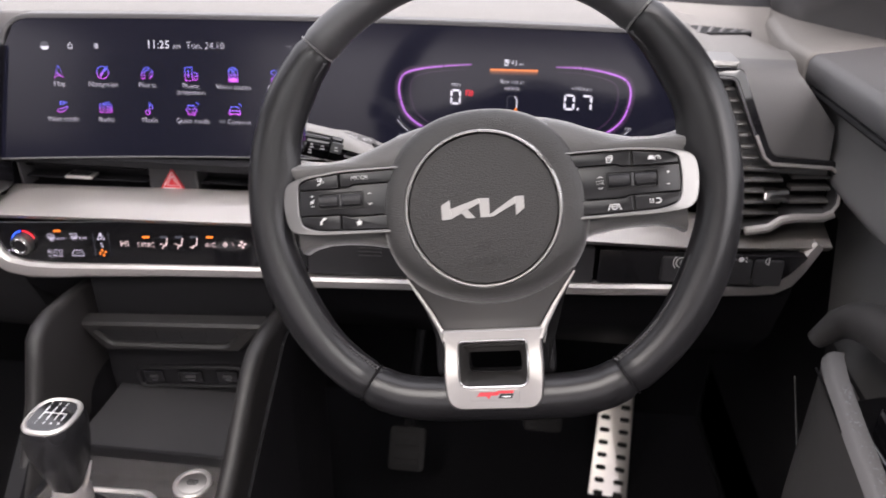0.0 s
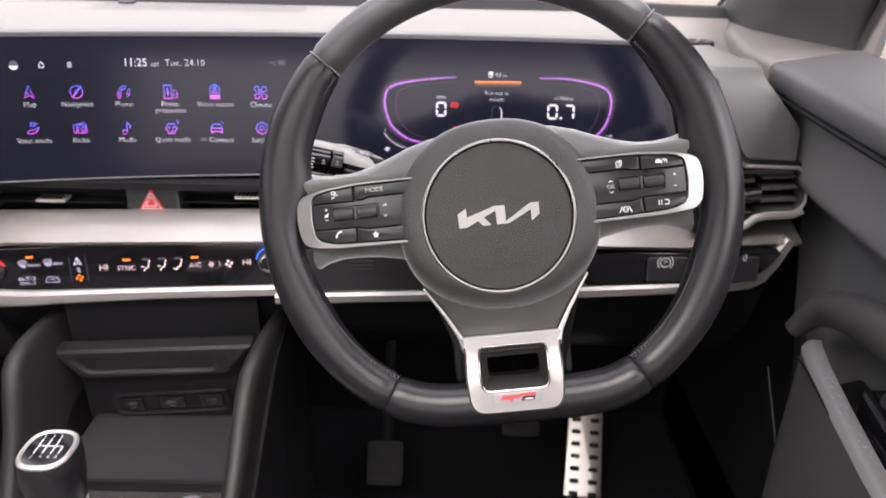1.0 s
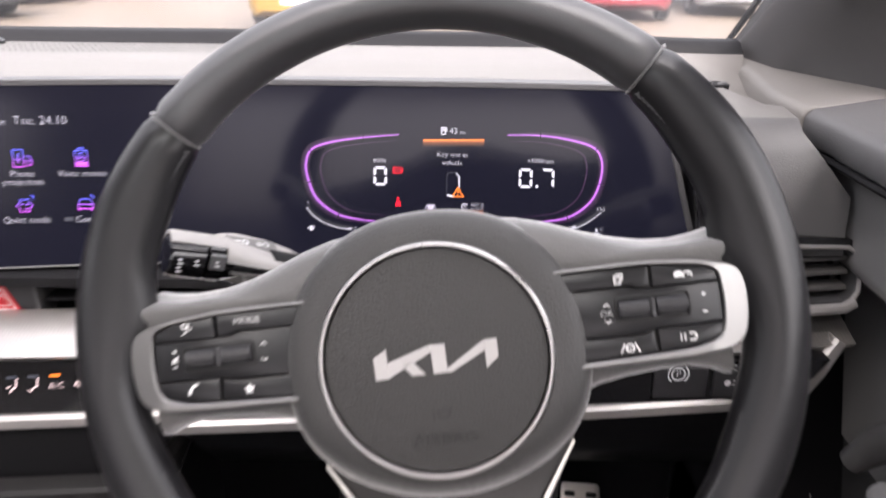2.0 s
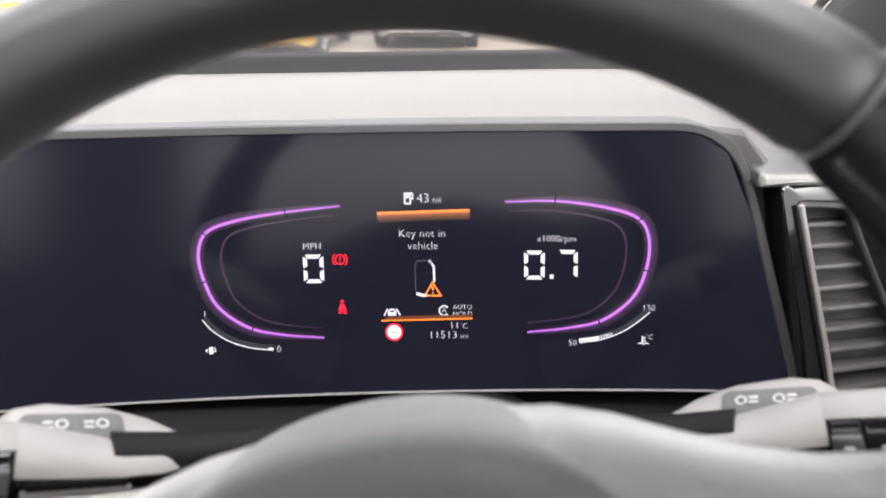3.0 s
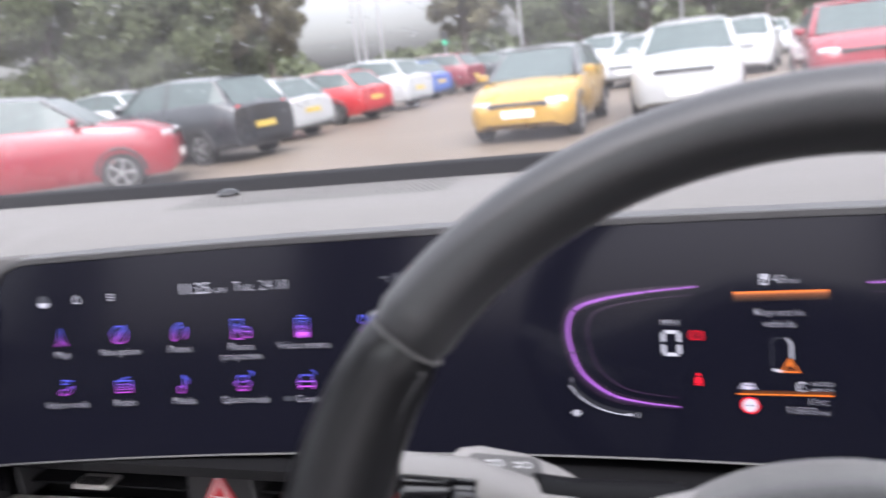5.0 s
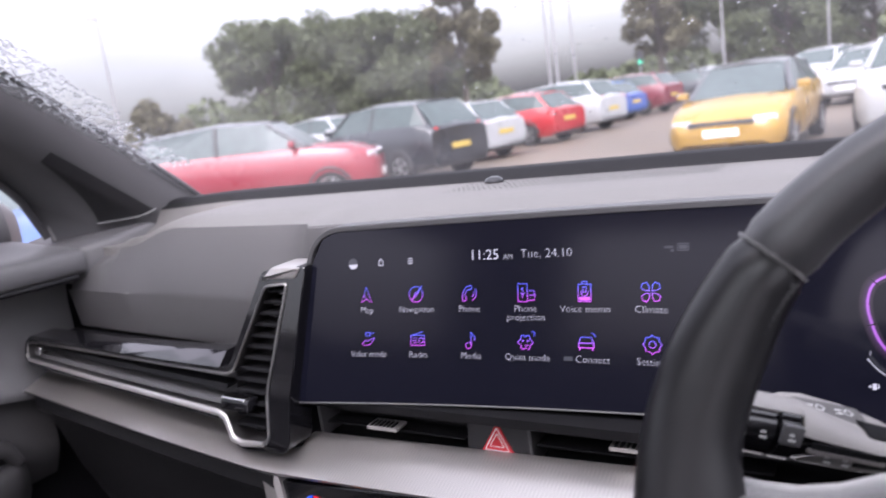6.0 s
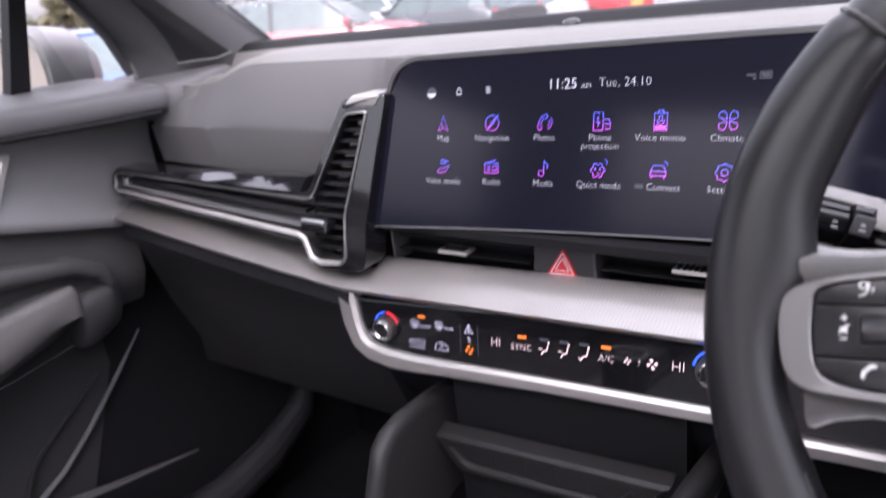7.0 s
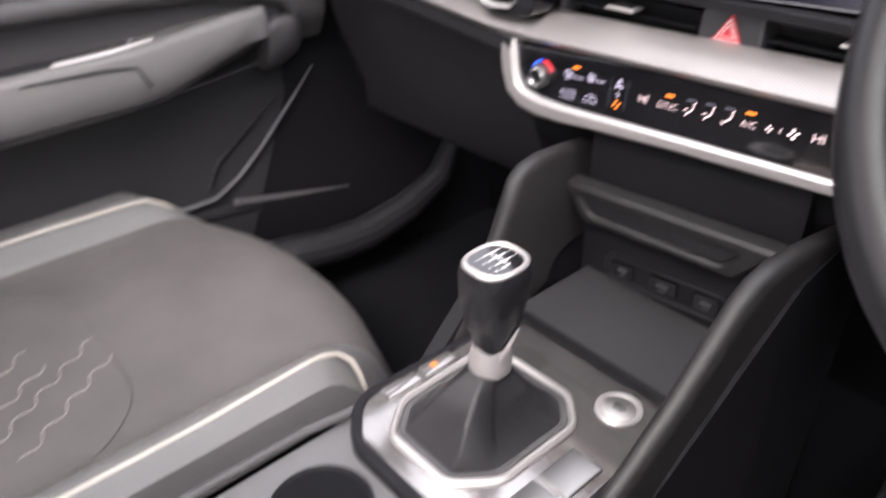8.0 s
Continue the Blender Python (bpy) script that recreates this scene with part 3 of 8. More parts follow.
# ------- centre vents under the display
solid("vent_recess", *join(box(-0.205, 0.62, 0.772, 0.80, 0.925, 0.985), box(-0.205, 0.62, 0.735, 0.80, 0.972, 0.980), box(-0.209, -0.197, 0.735, 0.80, 0.925, 0.982)), M_dark, dash, "dark recess of the centre vents", world=True)
for x0, x1 in ((-0.185, -0.034), (0.034, 0.21)):
    for k, z in enumerate((0.948, 0.962)):
        solid("vent_slat", *join(box(x0, x1, 0.751 + 0.002 * k, 0.769, z - 0.0012 + 0.003 * (x0 > 0), z + 0.0012 + 0.003 * (x0 > 0), 0.0008)), M_dark, dash, world=True)
    solid("vent_divider", *join(box(x0 - 0.004, x0 - 0.001, 0.744, 0.775, 0.935, 0.976, 0.001)), M_bezel, dash, world=True)
for x, z in ((-0.111, 0.9545), (0.115, 0.963)):
    tab = thing("vent_tab", "small chrome vent adjuster tab with a ribbed top", "vent tab", Matrix.Translation((x, 0.744, z)), group="centre vent tabs")
    solid("grip", *box(-0.0165, 0.0165, -0.006, 0.012, -0.0018, 0.0018, 0.0012), M_satin, tab, smooth=True)
    for k in range(6):
        solid("rib", *box(-0.0125 + k * 0.0044, -0.0100 + k * 0.0044, -0.005, 0.006, 0.0019, 0.0032, 0.0005), M_dark, tab)

# hazard switch
haz = thing("hazard_switch", "black hazard light switch with a red warning triangle", "switch", Matrix.Translation((0.0, 0.749, 0.953)))
HZ = Matrix(((1, 0, 0, 0), (0, 0.17, -0.985, 0), (0, 0.985, 0.17, 0), (0, 0, 0, 1)))
solid("switch_body", *moved(plate(rrect(0.058, 0.034, 0.003), -0.018, 0.0, 0.001), HZ), M_button, haz)
tri = rpoly([(-0.0155, -0.0115), (0.0155, -0.0115), (0, 0.0150)], 0.002, 3)
solid("triangle", *moved(plate(tri, 0.0, 0.0015, 0.0006), HZ), M_red, haz, "red triangle")
solid("triangle_outline", *moved(join(stroke([(x * 0.72, y * 0.72 - 0.0005) for x, y in tri], 0.0008, True, 0.0019), stroke([(x * 0.42, y * 0.42 - 0.0008) for x, y in tri], 0.0007, True, 0.0019)), HZ), M_print, haz, "white triangle outlines")

# ------- climate panel
clim = thing("climate_panel", "gloss black touch climate panel with lit symbols and two knobs", "climate control", Matrix.Translation((-0.02, 0.70, 0.895)))


def cp(u, v, w=0.0):
    """u along x, v height; the panel leans a little and rises with the trim."""
    return (u, 0.7005 - w + 0.10 * (v - 0.895), v + 0.068 * u)


def cp2(u, v, w=0.0):
    """the same for the blank and switch panels further right."""
    return (u, 0.6925 - w + 0.10 * (v - 0.895), v + zo(u))


def on_panel(pieces, name, mat, label=""):
    return solid(name, *mapped(join(*pieces), cp), mat, clim, label, world=True)


pl = rpoly([(-0.213, 0.921), (-0.197, 0.866), (0.172, 0.864), (0.172, 0.921)], [0.002, 0.014, 0.004, 0.002], 5)
solid("panel", *mapped(plate(pl, -0.012, 0.0, 0.0008), cp), M_gloss, clim, world=True)
solid("passenger_panel", *mapped(plate(rpoly([(0.174, 0.917), (0.174, 0.868), (0.49, 0.868), (0.49, 0.911)], 0.002, 2), -0.012, -0.001, 0.0008), cp2), M_button, clim, "satin black blank panel with a small sensor slot", world=True)
solid("sensor_slot", *mapped(join(*[box(0.232, 0.258, 0.8925 + 0.0045 * k, 0.8937 + 0.0045 * k, -0.001, 0.0006) for k in range(3)]), cp2), M_bezel, clim, world=True)
for x in (-0.172, 0.1425):
    c = Matrix.Translation(cp(x, 0.8950)) @ pose(0, 0, 0, 90)
    knob = solid("knob", *moved(turned([(0.0122, -0.002), (0.0122, 0.0075), (0.0116, 0.0088), (0.0098, 0.0090)], 36), c), M_podsilver, clim, "silver knurled knob with a dark cap", smooth=True, world=True)
    solid("knob_ring", *moved(turned([(0.0100, 0.0080), (0.0098, 0.0100), (0.0088, 0.0106), (0.0078, 0.0096), (0.0075, 0.0070)], 36), c), M_chrome, knob, "thin silver ring", smooth=True, world=True)
    solid("knob_cap", *moved(turned([(0.0080, 0.0080), (0.0074, 0.0094), (0.0003, 0.0097)], 28), c), M_key, knob, "gloss black knob cap", world=True)
    solid("cold_arc", *mapped(stroke(circle(0.0152, x, 0.8950, 172, 95, 14), 0.0018, False, 0.0012), cp), E_temp_blue, knob, "lit blue arc", world=True)
    solid("warm_arc", *mapped(stroke(circle(0.0152, x, 0.8950, 88, 22, 12), 0.0018, False, 0.0012), cp), E_temp_red, knob, "lit red arc", world=True)
W_ = 0.0006


def txt(s, x, z, size, name="caption", mat=None, bold=0.0, align="CENTER"):
    return on_panel([up_w(shifted(lettering(s, size, align, bold=bold), x, z))], name, mat or E_pink)


def lamp(x, z, mat, w=0.0085):
    return on_panel([poly([(x - w / 2, z - 0.0012), (x + w / 2, z - 0.0012), (x + w / 2, z + 0.0012), (x - w / 2, z + 0.0012)], W_)], "indicator", mat)


def up_w(p, h=W_):
    return [(v[0], v[1], h) for v in p[0]], p[1]


def demist(x, z, s, name):
    w = 0.00045
    if name.startswith("front"):
        st = [stroke([(x - s, z + s * 0.45)] + [(x + s * k, z + s * (0.45 + 0.4 * (1 - k * k))) for k in (-0.6, -0.2, 0.2, 0.6)] + [(x + s, z + s * 0.45), (x + s * 0.55, z - s * 0.35), (x - s * 0.55, z - s * 0.35)], w, True, W_)]
    else:
        st = [stroke([(x - s * 0.85, z + s * 0.75), (x + s * 0.85, z + s * 0.75), (x + s * 0.85, z - s * 0.45), (x - s * 0.85, z - s * 0.45)], w, True, W_)]
    for k in (-0.4, 0, 0.4):
        st.append(stroke([(x + k * s, z - s), (x + k * s + 0.0006, z - s * 0.5), (x + k * s - 0.0004, z), (x + k * s + 0.0004, z + s * 0.35)], w, False, W_))
    on_panel(st, name, E_soft)


demist(-0.137, 0.902, 0.0050, "front_demist_symbol")
txt("FRONT", -0.1245, 0.9000, 0.0046, mat=E_soft)
lamp(-0.128, 0.910, E_orange)
demist(-0.108, 0.903, 0.0046, "rear_demist_symbol")
txt("REAR", -0.0965, 0.9010, 0.0046, mat=E_soft)
txt("AUTO", -0.135, 0.884, 0.0074, mat=E_soft)
txt("CLIMATE", -0.135, 0.8785, 0.0046, mat=E_soft)
rx, rz = -0.106, 0.8825
on_panel([stroke([(rx - 0.0075, rz - 0.0015), (rx - 0.005, rz + 0.0035), (rx + 0.0035, rz + 0.0035), (rx + 0.0075, rz - 0.0005), (rx + 0.0075, rz - 0.0035), (rx - 0.0075, rz - 0.0035)], 0.00045, True, W_), stroke([(rx - 0.0025, rz), (rx + 0.0025, rz), (rx + 0.0005, rz + 0.002)], 0.0004, False, W_)], "recirculation_symbol", E_soft)
txt("PWR", -0.1900, 0.8850, 0.0046, mat=E_soft)
for x in (-0.084, -0.065):
    on_panel([stroke([(x, 0.879), (x, 0.908)], 0.0006, False, W_)], "divider_line", E_dim)
mx, mz = -0.0745, 0.9030
on_panel([stroke([(mx - 0.0045, mz - 0.004), (mx, mz + 0.0045), (mx + 0.0045, mz - 0.004), (mx, mz - 0.0025)], 0.0007, True, W_), stroke([(mx, mz - 0.0025), (mx, mz + 0.0045)], 0.0006, False, W_)], "map_mode_symbol", E_soft)
on_panel([stroke([(mx - 0.0015, 0.8950), (mx + 0.0015, 0.8930)], 0.0007, False, W_), stroke([(mx - 0.0015, 0.8920), (mx + 0.0015, 0.8900)], 0.0007, False, W_)], "swap_symbol", E_soft)


def fan_symbol(x, z, r):
    """Four curved blades round an open hub."""
    st = []
    for k in range(4):
        a = radians(90 * k)
        pts = [(r * q * math.cos(a + b), r * q * math.sin(a + b)) for q, b in ((0.22, 0.0), (0.62, -0.30), (1.0, 0.05), (0.98, 0.62), (0.55, 0.55))]
        st.append(poly([(x + u, z + v) for u, v in rpoly(pts, r * 0.12, 3)], W_))
    return st


fan = fan_symbol(mx, 0.8830, 0.0047)
on_panel(fan, "fan_mode_symbol", E_orange)
txt("HI", -0.046, 0.894, 0.0112)
txt("SYNC", -0.0200, 0.8925, 0.0084)
lamp(-0.0190, 0.9022, E_orange)
for k, x in enumerate((0.0025, 0.0210, 0.0390)):
    lamp(x, 0.9022, E_dim)
    st = [up_w(disc(0.0010, x + 0.0040, 0.8998, 10)), stroke([(x + 0.0035, 0.8980), (x + 0.0022, 0.8925), (x - 0.0012, 0.8915), (x - 0.0030, 0.8880)], 0.0010, False, W_)]
    if k != 2:
        st.append(stroke([(x - 0.0055, 0.8935), (x - 0.002, 0.8935)], 0.0009, False, W_))
    else:
        st.append(stroke([(x - 0.0055, 0.8905), (x - 0.0025, 0.8885)], 0.0009, False, W_))
    on_panel(st, "airflow_symbol", E_pink)
txt("A/C", 0.058, 0.8925, 0.0084)
lamp(0.058, 0.9022, E_orange)
for x, sz in ((0.076, 0.7), (0.096, 1.05)):
    fan = fan_symbol(x, 0.8930, 0.0044 * sz)
    on_panel(fan, "fan_symbol", E_pink)
txt("1", 0.0855, 0.8930, 0.0076)
txt("HI", 0.1160, 0.8935, 0.0112)

# ------- lower silver moulding: rises at both ends
def moulding(pts, widths, depth=0.012, name="silver_moulding", par=None, mat=None, y0=0.6885):
    rings = []
    for i, (x, z) in enumerate(pts):
        a, b = pts[max(0, i - 1)], pts[min(len(pts) - 1, i + 1)]
        t = Vector((b[0] - a[0], b[1] - a[1])).normalized()
        nx, nz = -t.y, t.x
        h = widths[i] / 2
        y = y0 + 0.10 * (z - zo(x) - 0.895) + yo(x)
        rings.append([(x - nx * h, y + depth, z - nz * h), (x - nx * h, y + 0.002, z - nz * h), (x - nx * h * 0.6, y - 0.0015, z - nz * h * 0.6), (x + nx * h * 0.6, y - 0.0015, z + nz * h * 0.6), (x + nx * h, y + 0.002, z + nz * h), (x + nx * h, y + depth, z + nz * h)])
    return solid(name, *loft(rings), mat or M_satin, par or dash, "satin silver lower moulding", smooth=True, world=True)


def zl(x, z):
    return (x, z + zo(x))


mp = [(-0.2265, 0.9235), (-0.2215, 0.905), (-0.2165, 0.881), (-0.2085, 0.863), (-0.1950, 0.8545), (-0.170, 0.8505), (-0.14, 0.8510), (-0.10, 0.8540), (0.0, 0.8608), (0.09, 0.8655), (0.148, 0.8685)]
moulding(mp, [0.021, 0.024, 0.024, 0.024, 0.0225, 0.0215, 0.019, 0.0165, 0.0140, 0.0135, 0.0130], y0=0.6965)
mp = [zl(0.1482, 0.8580), zl(0.25, 0.8600), zl(0.36, 0.8615), zl(0.50, 0.8650), zl(0.62, 0.8680), zl(0.662, 0.8680), zl(0.682, 0.8695), zl(0.695, 0.8765), zl(0.705, 0.8900), zl(0.7220, 0.9180)]
moulding(mp, [0.0135, 0.0130, 0.0130, 0.0130, 0.0135, 0.0150, 0.0170, 0.0180, 0.0175, 0.0130])

# ------- driver's switch panel right of the column
swp = thing("switch_panel", "gloss black dashboard switch panel with parking brake and mirror switches", "switch panel", Matrix.Translation((0.6, 0.70, 0.915)))
solid("panel", *mapped(plate(rpoly([(0.495, 0.911), (0.495, 0.872), (0.665, 0.874), (0.690, 0.886), (0.708, 0.910)], [0.002, 0.003, 0.012, 0.012, 0.003], 4), -0.012, 0.0, 0.0008), cp2), M_gloss, swp, world=True)
for x0, x1 in ((0.560, 0.605), (0.610, 0.652), (0.655, 0.684)):
    solid("button", *mapped(plate(rrect(x1 - x0, 0.028, 0.003, (x0 + x1) / 2, 0.892), 0.0, 0.003, 0.001), cp2), M_button, swp, world=True)
solid("parking_brake_symbol", *mapped(join(stroke(circle(0.0055, 0.580, 0.901, 0, 360, 20), 0.0011, True, 0.0034), stroke(circle(0.0085, 0.580, 0.901, 130, 230, 10), 0.001, False, 0.0034), stroke(circle(0.0085, 0.580, 0.901, -50, 50, 10), 0.001, False, 0.0034), shifted(up_w(lettering("P", 0.0085), 0.0034), 0.580, 0.901)), cp2), M_print, swp, world=True)
for x, z in ((0.622, 0.906), (0.640, 0.907), (0.622, 0.892)):
    solid("switch_symbol", *mapped(join(up_w(disc(0.0028, x, z, 10), 0.0034), stroke([(x + 0.004, z + 0.002), (x + 0.006, z + 0.002)], 0.0008, False, 0.0034), stroke([(x + 0.004, z - 0.002), (x + 0.006, z - 0.002)], 0.0008, False, 0.0034)), cp2), M_print, swp, world=True)
solid("switch_symbol", *mapped(join(stroke(circle(0.0035, 0.668, 0.906, 90, 270, 8), 0.0008, True, 0.0034)), cp2), M_print, swp, world=True)


# ------- corner vents: an upright leg beside the display and an arm to the door
def corner_vent(side):
    m = -1 if side == "l" else 1
    v = thing("air_vent", "black slatted corner air vent with a bright silver frame" if m < 0 else "black slatted air vent with silver frame beside the driver's door", "air vent",
              Matrix.Translation(((-0.4, 0.73, 0.98) if m < 0 else (0.67, 0.73, 0.98))), group="corner vents")
    if m < 0:
        out = [(-0.1885, 1.0915), (-0.2185, 1.0895), (-0.2635, 1.0095), (-0.2720, 1.0050), (-0.683, 1.004), (-0.692, 0.998), (-0.690, 0.983), (-0.680, 0.977), (-0.283, 0.9645), (-0.2725, 0.9605), (-0.2610, 0.9430), (-0.2500, 0.9395), (-0.2180, 0.9435), (-0.2125, 0.9500), (-0.2150, 0.9900)]
    else:
        out = [(0.5825, 1.104), (0.6130, 1.102), (0.651, 1.026), (0.660, 1.0185), (0.722, 1.016), (0.733, 1.008), (0.736, 0.978), (0.728, 0.966), (0.690, 0.966), (0.683, 0.963), (0.670, 0.954), (0.660, 0.951), (0.622, 0.951), (0.6175, 0.956)]

    def vp(x, z, w=0.0):
        base = 0.702 + yo(x) + 0.25 * max(0, z - 0.945) * (1 if m < 0 else 1.0)
        return (x, base - w, z)
    ol = rpoly(out, 0.006, 3)
    inner = inset(ol, 0.0032)
    bright = ring_plate(ol, inner, -0.02, 0.004, 0.0012)
    solid("frame", *mapped(bright, vp), M_podsilver if m < 0 else M_bezel, v, "slim dull silver frame" if m < 0 else "dark grey frame", world=True, smooth=True)
    solid("cavity", *mapped(plate(inner, -0.060, -0.045), vp), M_dark, v, "dark duct", world=True)
    # slats
    xs_in, top = (-0.212, 1.088) if m < 0 else (0.586, 1.100)
    z = 0.950
    def outer_x(z):
        if m > 0:
            return 0.668 if z < 0.962 else 0.651 - (z - 1.026) * 0.50
        return -0.2635 + (max(z, 1.0095) - 1.0095) * 0.5625
    z = 0.956 if m < 0 else 0.966
    while z < top - 0.006:
        xo = outer_x(max(z, 1.022)) if z > 1.018 else (-0.268 if m < 0 else 0.68)
        xi = xs_in + (-0.2155 + max(0.0, z - 0.990) * 0.261 - xs_in if m < 0 else 0.033 - (z - 0.951) * 0.235)
        a, b = min(xo, xi), max(xo, xi)
        solid("slat", *mapped(box(a + 0.003, b - 0.003, z - 0.0016, z + 0.0016, -0.026, -0.003, 0.0012), vp), M_slat if m > 0 else M_dark, v, world=True)
        z += 0.0105 if m < 0 else 0.0112
    if m < 0:
        for k, (za, zb) in enumerate(((0.9805, 0.9700), (0.9915, 0.9850))):
            rings = []
            for i in range(13):
                x = -0.680 + 0.400 * i / 12
                zz = za + (zb - za) * i / 12 + 0.004
                rings.append([(x, zz - 0.0022, -0.018), (x, zz - 0.0022, -0.003), (x, zz + 0.0018, -0.005), (x, zz + 0.0018, -0.018)])
            solid("slat", *mapped(loft(rings), vp), M_dark if k else M_face, v, world=True)
        solid("arm_panel", *mapped(plate(rpoly([(-0.675, 0.999), (-0.675, 0.982), (-0.285, 0.969), (-0.285, 1.000)], 0.003, 2), -0.044, -0.022), vp), M_face, v, "black ribbed arm panel", world=True)
        solid("adjuster", *mapped(box(-0.275, -0.235, 0.973, 0.985, -0.006, 0.010, 0.003), vp), M_gloss, v, "chrome edged adjuster tab", world=True, smooth=True)
        solid("adjuster_trim", *mapped(box(-0.272, -0.238, 0.9835, 0.9865, 0.002, 0.0112, 0.001), vp), M_chrome, v, world=True)
        solid("adjuster", *mapped(box(-0.672, -0.658, 0.985, 0.997, -0.010, 0.003, 0.003), vp), M_chrome, v, "small silver adjuster", world=True, smooth=True)
        # gloss black surround beside the display and along the arm
        solid("surround", *mapped(ring_plate(rpoly([(-0.1685, 1.1060), (-0.2225, 1.1010), (-0.2690, 1.0145), (-0.2755, 1.0105), (-0.688, 1.0095), (-0.699, 1.000), (-0.697, 0.981), (-0.684, 0.971), (-0.286, 0.9590), (-0.2770, 0.9555), (-0.2655, 0.9385), (-0.2530, 0.9335), (-0.1960, 0.9380), (-0.1890, 0.9450), (-0.1890, 0.9850)], 0.006, 3), ol, -0.03, 0.002, 0.0008), vp), M_gloss, v, "piano black surround", world=True, smooth=True)
        solid("top_cap", *mapped(plate(rpoly([(-0.2230, 1.0930), (-0.1800, 1.0945), (-0.1730, 1.1050), (-0.2095, 1.1050)], 0.003, 3), -0.03, 0.004, 0.003), vp), M_satin, v, "satin silver cap", world=True, smooth=True)
        solid("bright_edge", *mapped(tube([(x, z, 0.0040) for x, z in ((-0.690, 0.9865), (-0.684, 0.9800), (-0.50, 0.9735), (-0.283, 0.9668), (-0.2735, 0.9630), (-0.2625, 0.9455), (-0.2500, 0.9420), (-0.2200, 0.9455))], [0.0016, 0.0022, 0.0030, 0.0034, 0.0034, 0.0036, 0.0036, 0.0024], 8, flat=0.7), vp), M_satin, v, "bright silver lower edge", world=True, smooth=True)
        strip = loft([[(x, z0, -0.02), (x, z0, 0.006), (x, z0 + h, -0.004), (x, z0 + h, -0.02)] for x, z0, h in ((-0.54, 1.0095, 0.003), (-0.45, 1.0095, 0.008), (-0.34, 1.0100, 0.011), (-0.280, 1.0105, 0.013))])
        solid("gloss_strip", *mapped(strip, vp), M_gloss, v, "gloss black tapered strip catching the light", world=True)
    else:
        for za in (0.978, 0.991, 1.003):
            solid("slat", *mapped(box(0.686, 0.728, za - 0.0018, za + 0.0018, -0.018, -0.003, 0.001), vp), M_slat, v, world=True)
        solid("adjuster", *mapped(box(0.655, 0.682, 0.982, 0.994, -0.006, 0.009, 0.003), vp), M_chrome, v, "silver adjuster tab", world=True, smooth=True)
        solid("surround", *mapped(ring_plate(rpoly([(0.5745, 1.112), (0.6190, 1.110), (0.657, 1.032), (0.665, 1.0245), (0.724, 1.0215), (0.738, 1.013), (0.742, 0.978), (0.732, 0.961), (0.692, 0.961), (0.685, 0.958), (0.672, 0.949), (0.660, 0.946), (0.612, 0.946), (0.6065, 0.951)], 0.006, 3), ol, -0.03, 0.002, 0.0008), vp), M_gloss, v, "piano black surround", world=True, smooth=True)
        solid("top_cap", *mapped(plate(rpoly([(0.564, 1.1095), (0.6130, 1.1095), (0.6165, 1.1165), (0.566, 1.1175)], 0.003, 3), -0.04, 0.000, 0.003), vp), M_podsilver, v, "satin silver cap", world=True)
        for pts, r in (([(0.640, 1.047), (0.651, 1.0255), (0.660, 1.0190), (0.690, 1.0170), (0.722, 1.0150), (0.7315, 1.008), (0.7345, 0.992), (0.7345, 0.978), (0.7275, 0.9675)], 0.0020), ([(0.7300, 0.9710), (0.7200, 0.9665), (0.690, 0.9665), (0.676, 0.9640), (0.664, 0.9560), (0.640, 0.9530)], 0.0044), ([(0.5845, 1.1025), (0.5940, 1.0620), (0.6020, 1.0280), (0.6100, 0.9920), (0.6185, 0.9560)], 0.0016)):
            solid("silver_line", *mapped(tube([(x, z, 0.005 if r < 0.003 else 0.009) for x, z in pts], r, 8), vp), M_satin, v, "satin silver line", world=True, smooth=True)
    return v


corner_vent("l")
corner_vent("r")

# ---------------------------------------------------------------- curved display
disp = thing("display_panel", "long curved gloss black glass display with lit menu and instruments", "display", Matrix.Translation((0.2, 0.77, 1.05)))
outline = rpoly([(-0.1985, 0.980), (0.5945, 0.996), (0.5545, 1.1360), (-0.1640, 1.131)], [0.004, 0.004, 0.030, 0.026], 8)


def dense(pts, step=0.02):
    out = []
    for i in range(len(pts)):
        a, b = Vector(pts[i]), Vector(pts[(i + 1) % len(pts)])
        k = max(1, int((b - a).length / step))
        out += [tuple(a.lerp(b, s / k)) for s in range(k)]
    return out


def glass_sheet(z_lo, z_hi, n=60):
    """Front glass as a strip of columns that follow the curve."""
    top, bot = [], []
    for i in range(n + 1):
        x = -0.197 + 0.7900 * i / n
        zs = []
        for a, b in zip(outline, outline[1:] + outline[:1]):
            if (a[0] - x) * (b[0] - x) <= 0 and abs(a[0] - b[0]) > 1e-9:
                zs.append(a[1] + (b[1] - a[1]) * (x - a[0]) / (b[0] - a[0]))
        top.append((x, max(zs)))
        bot.append((x, min(zs)))
    return top, bot


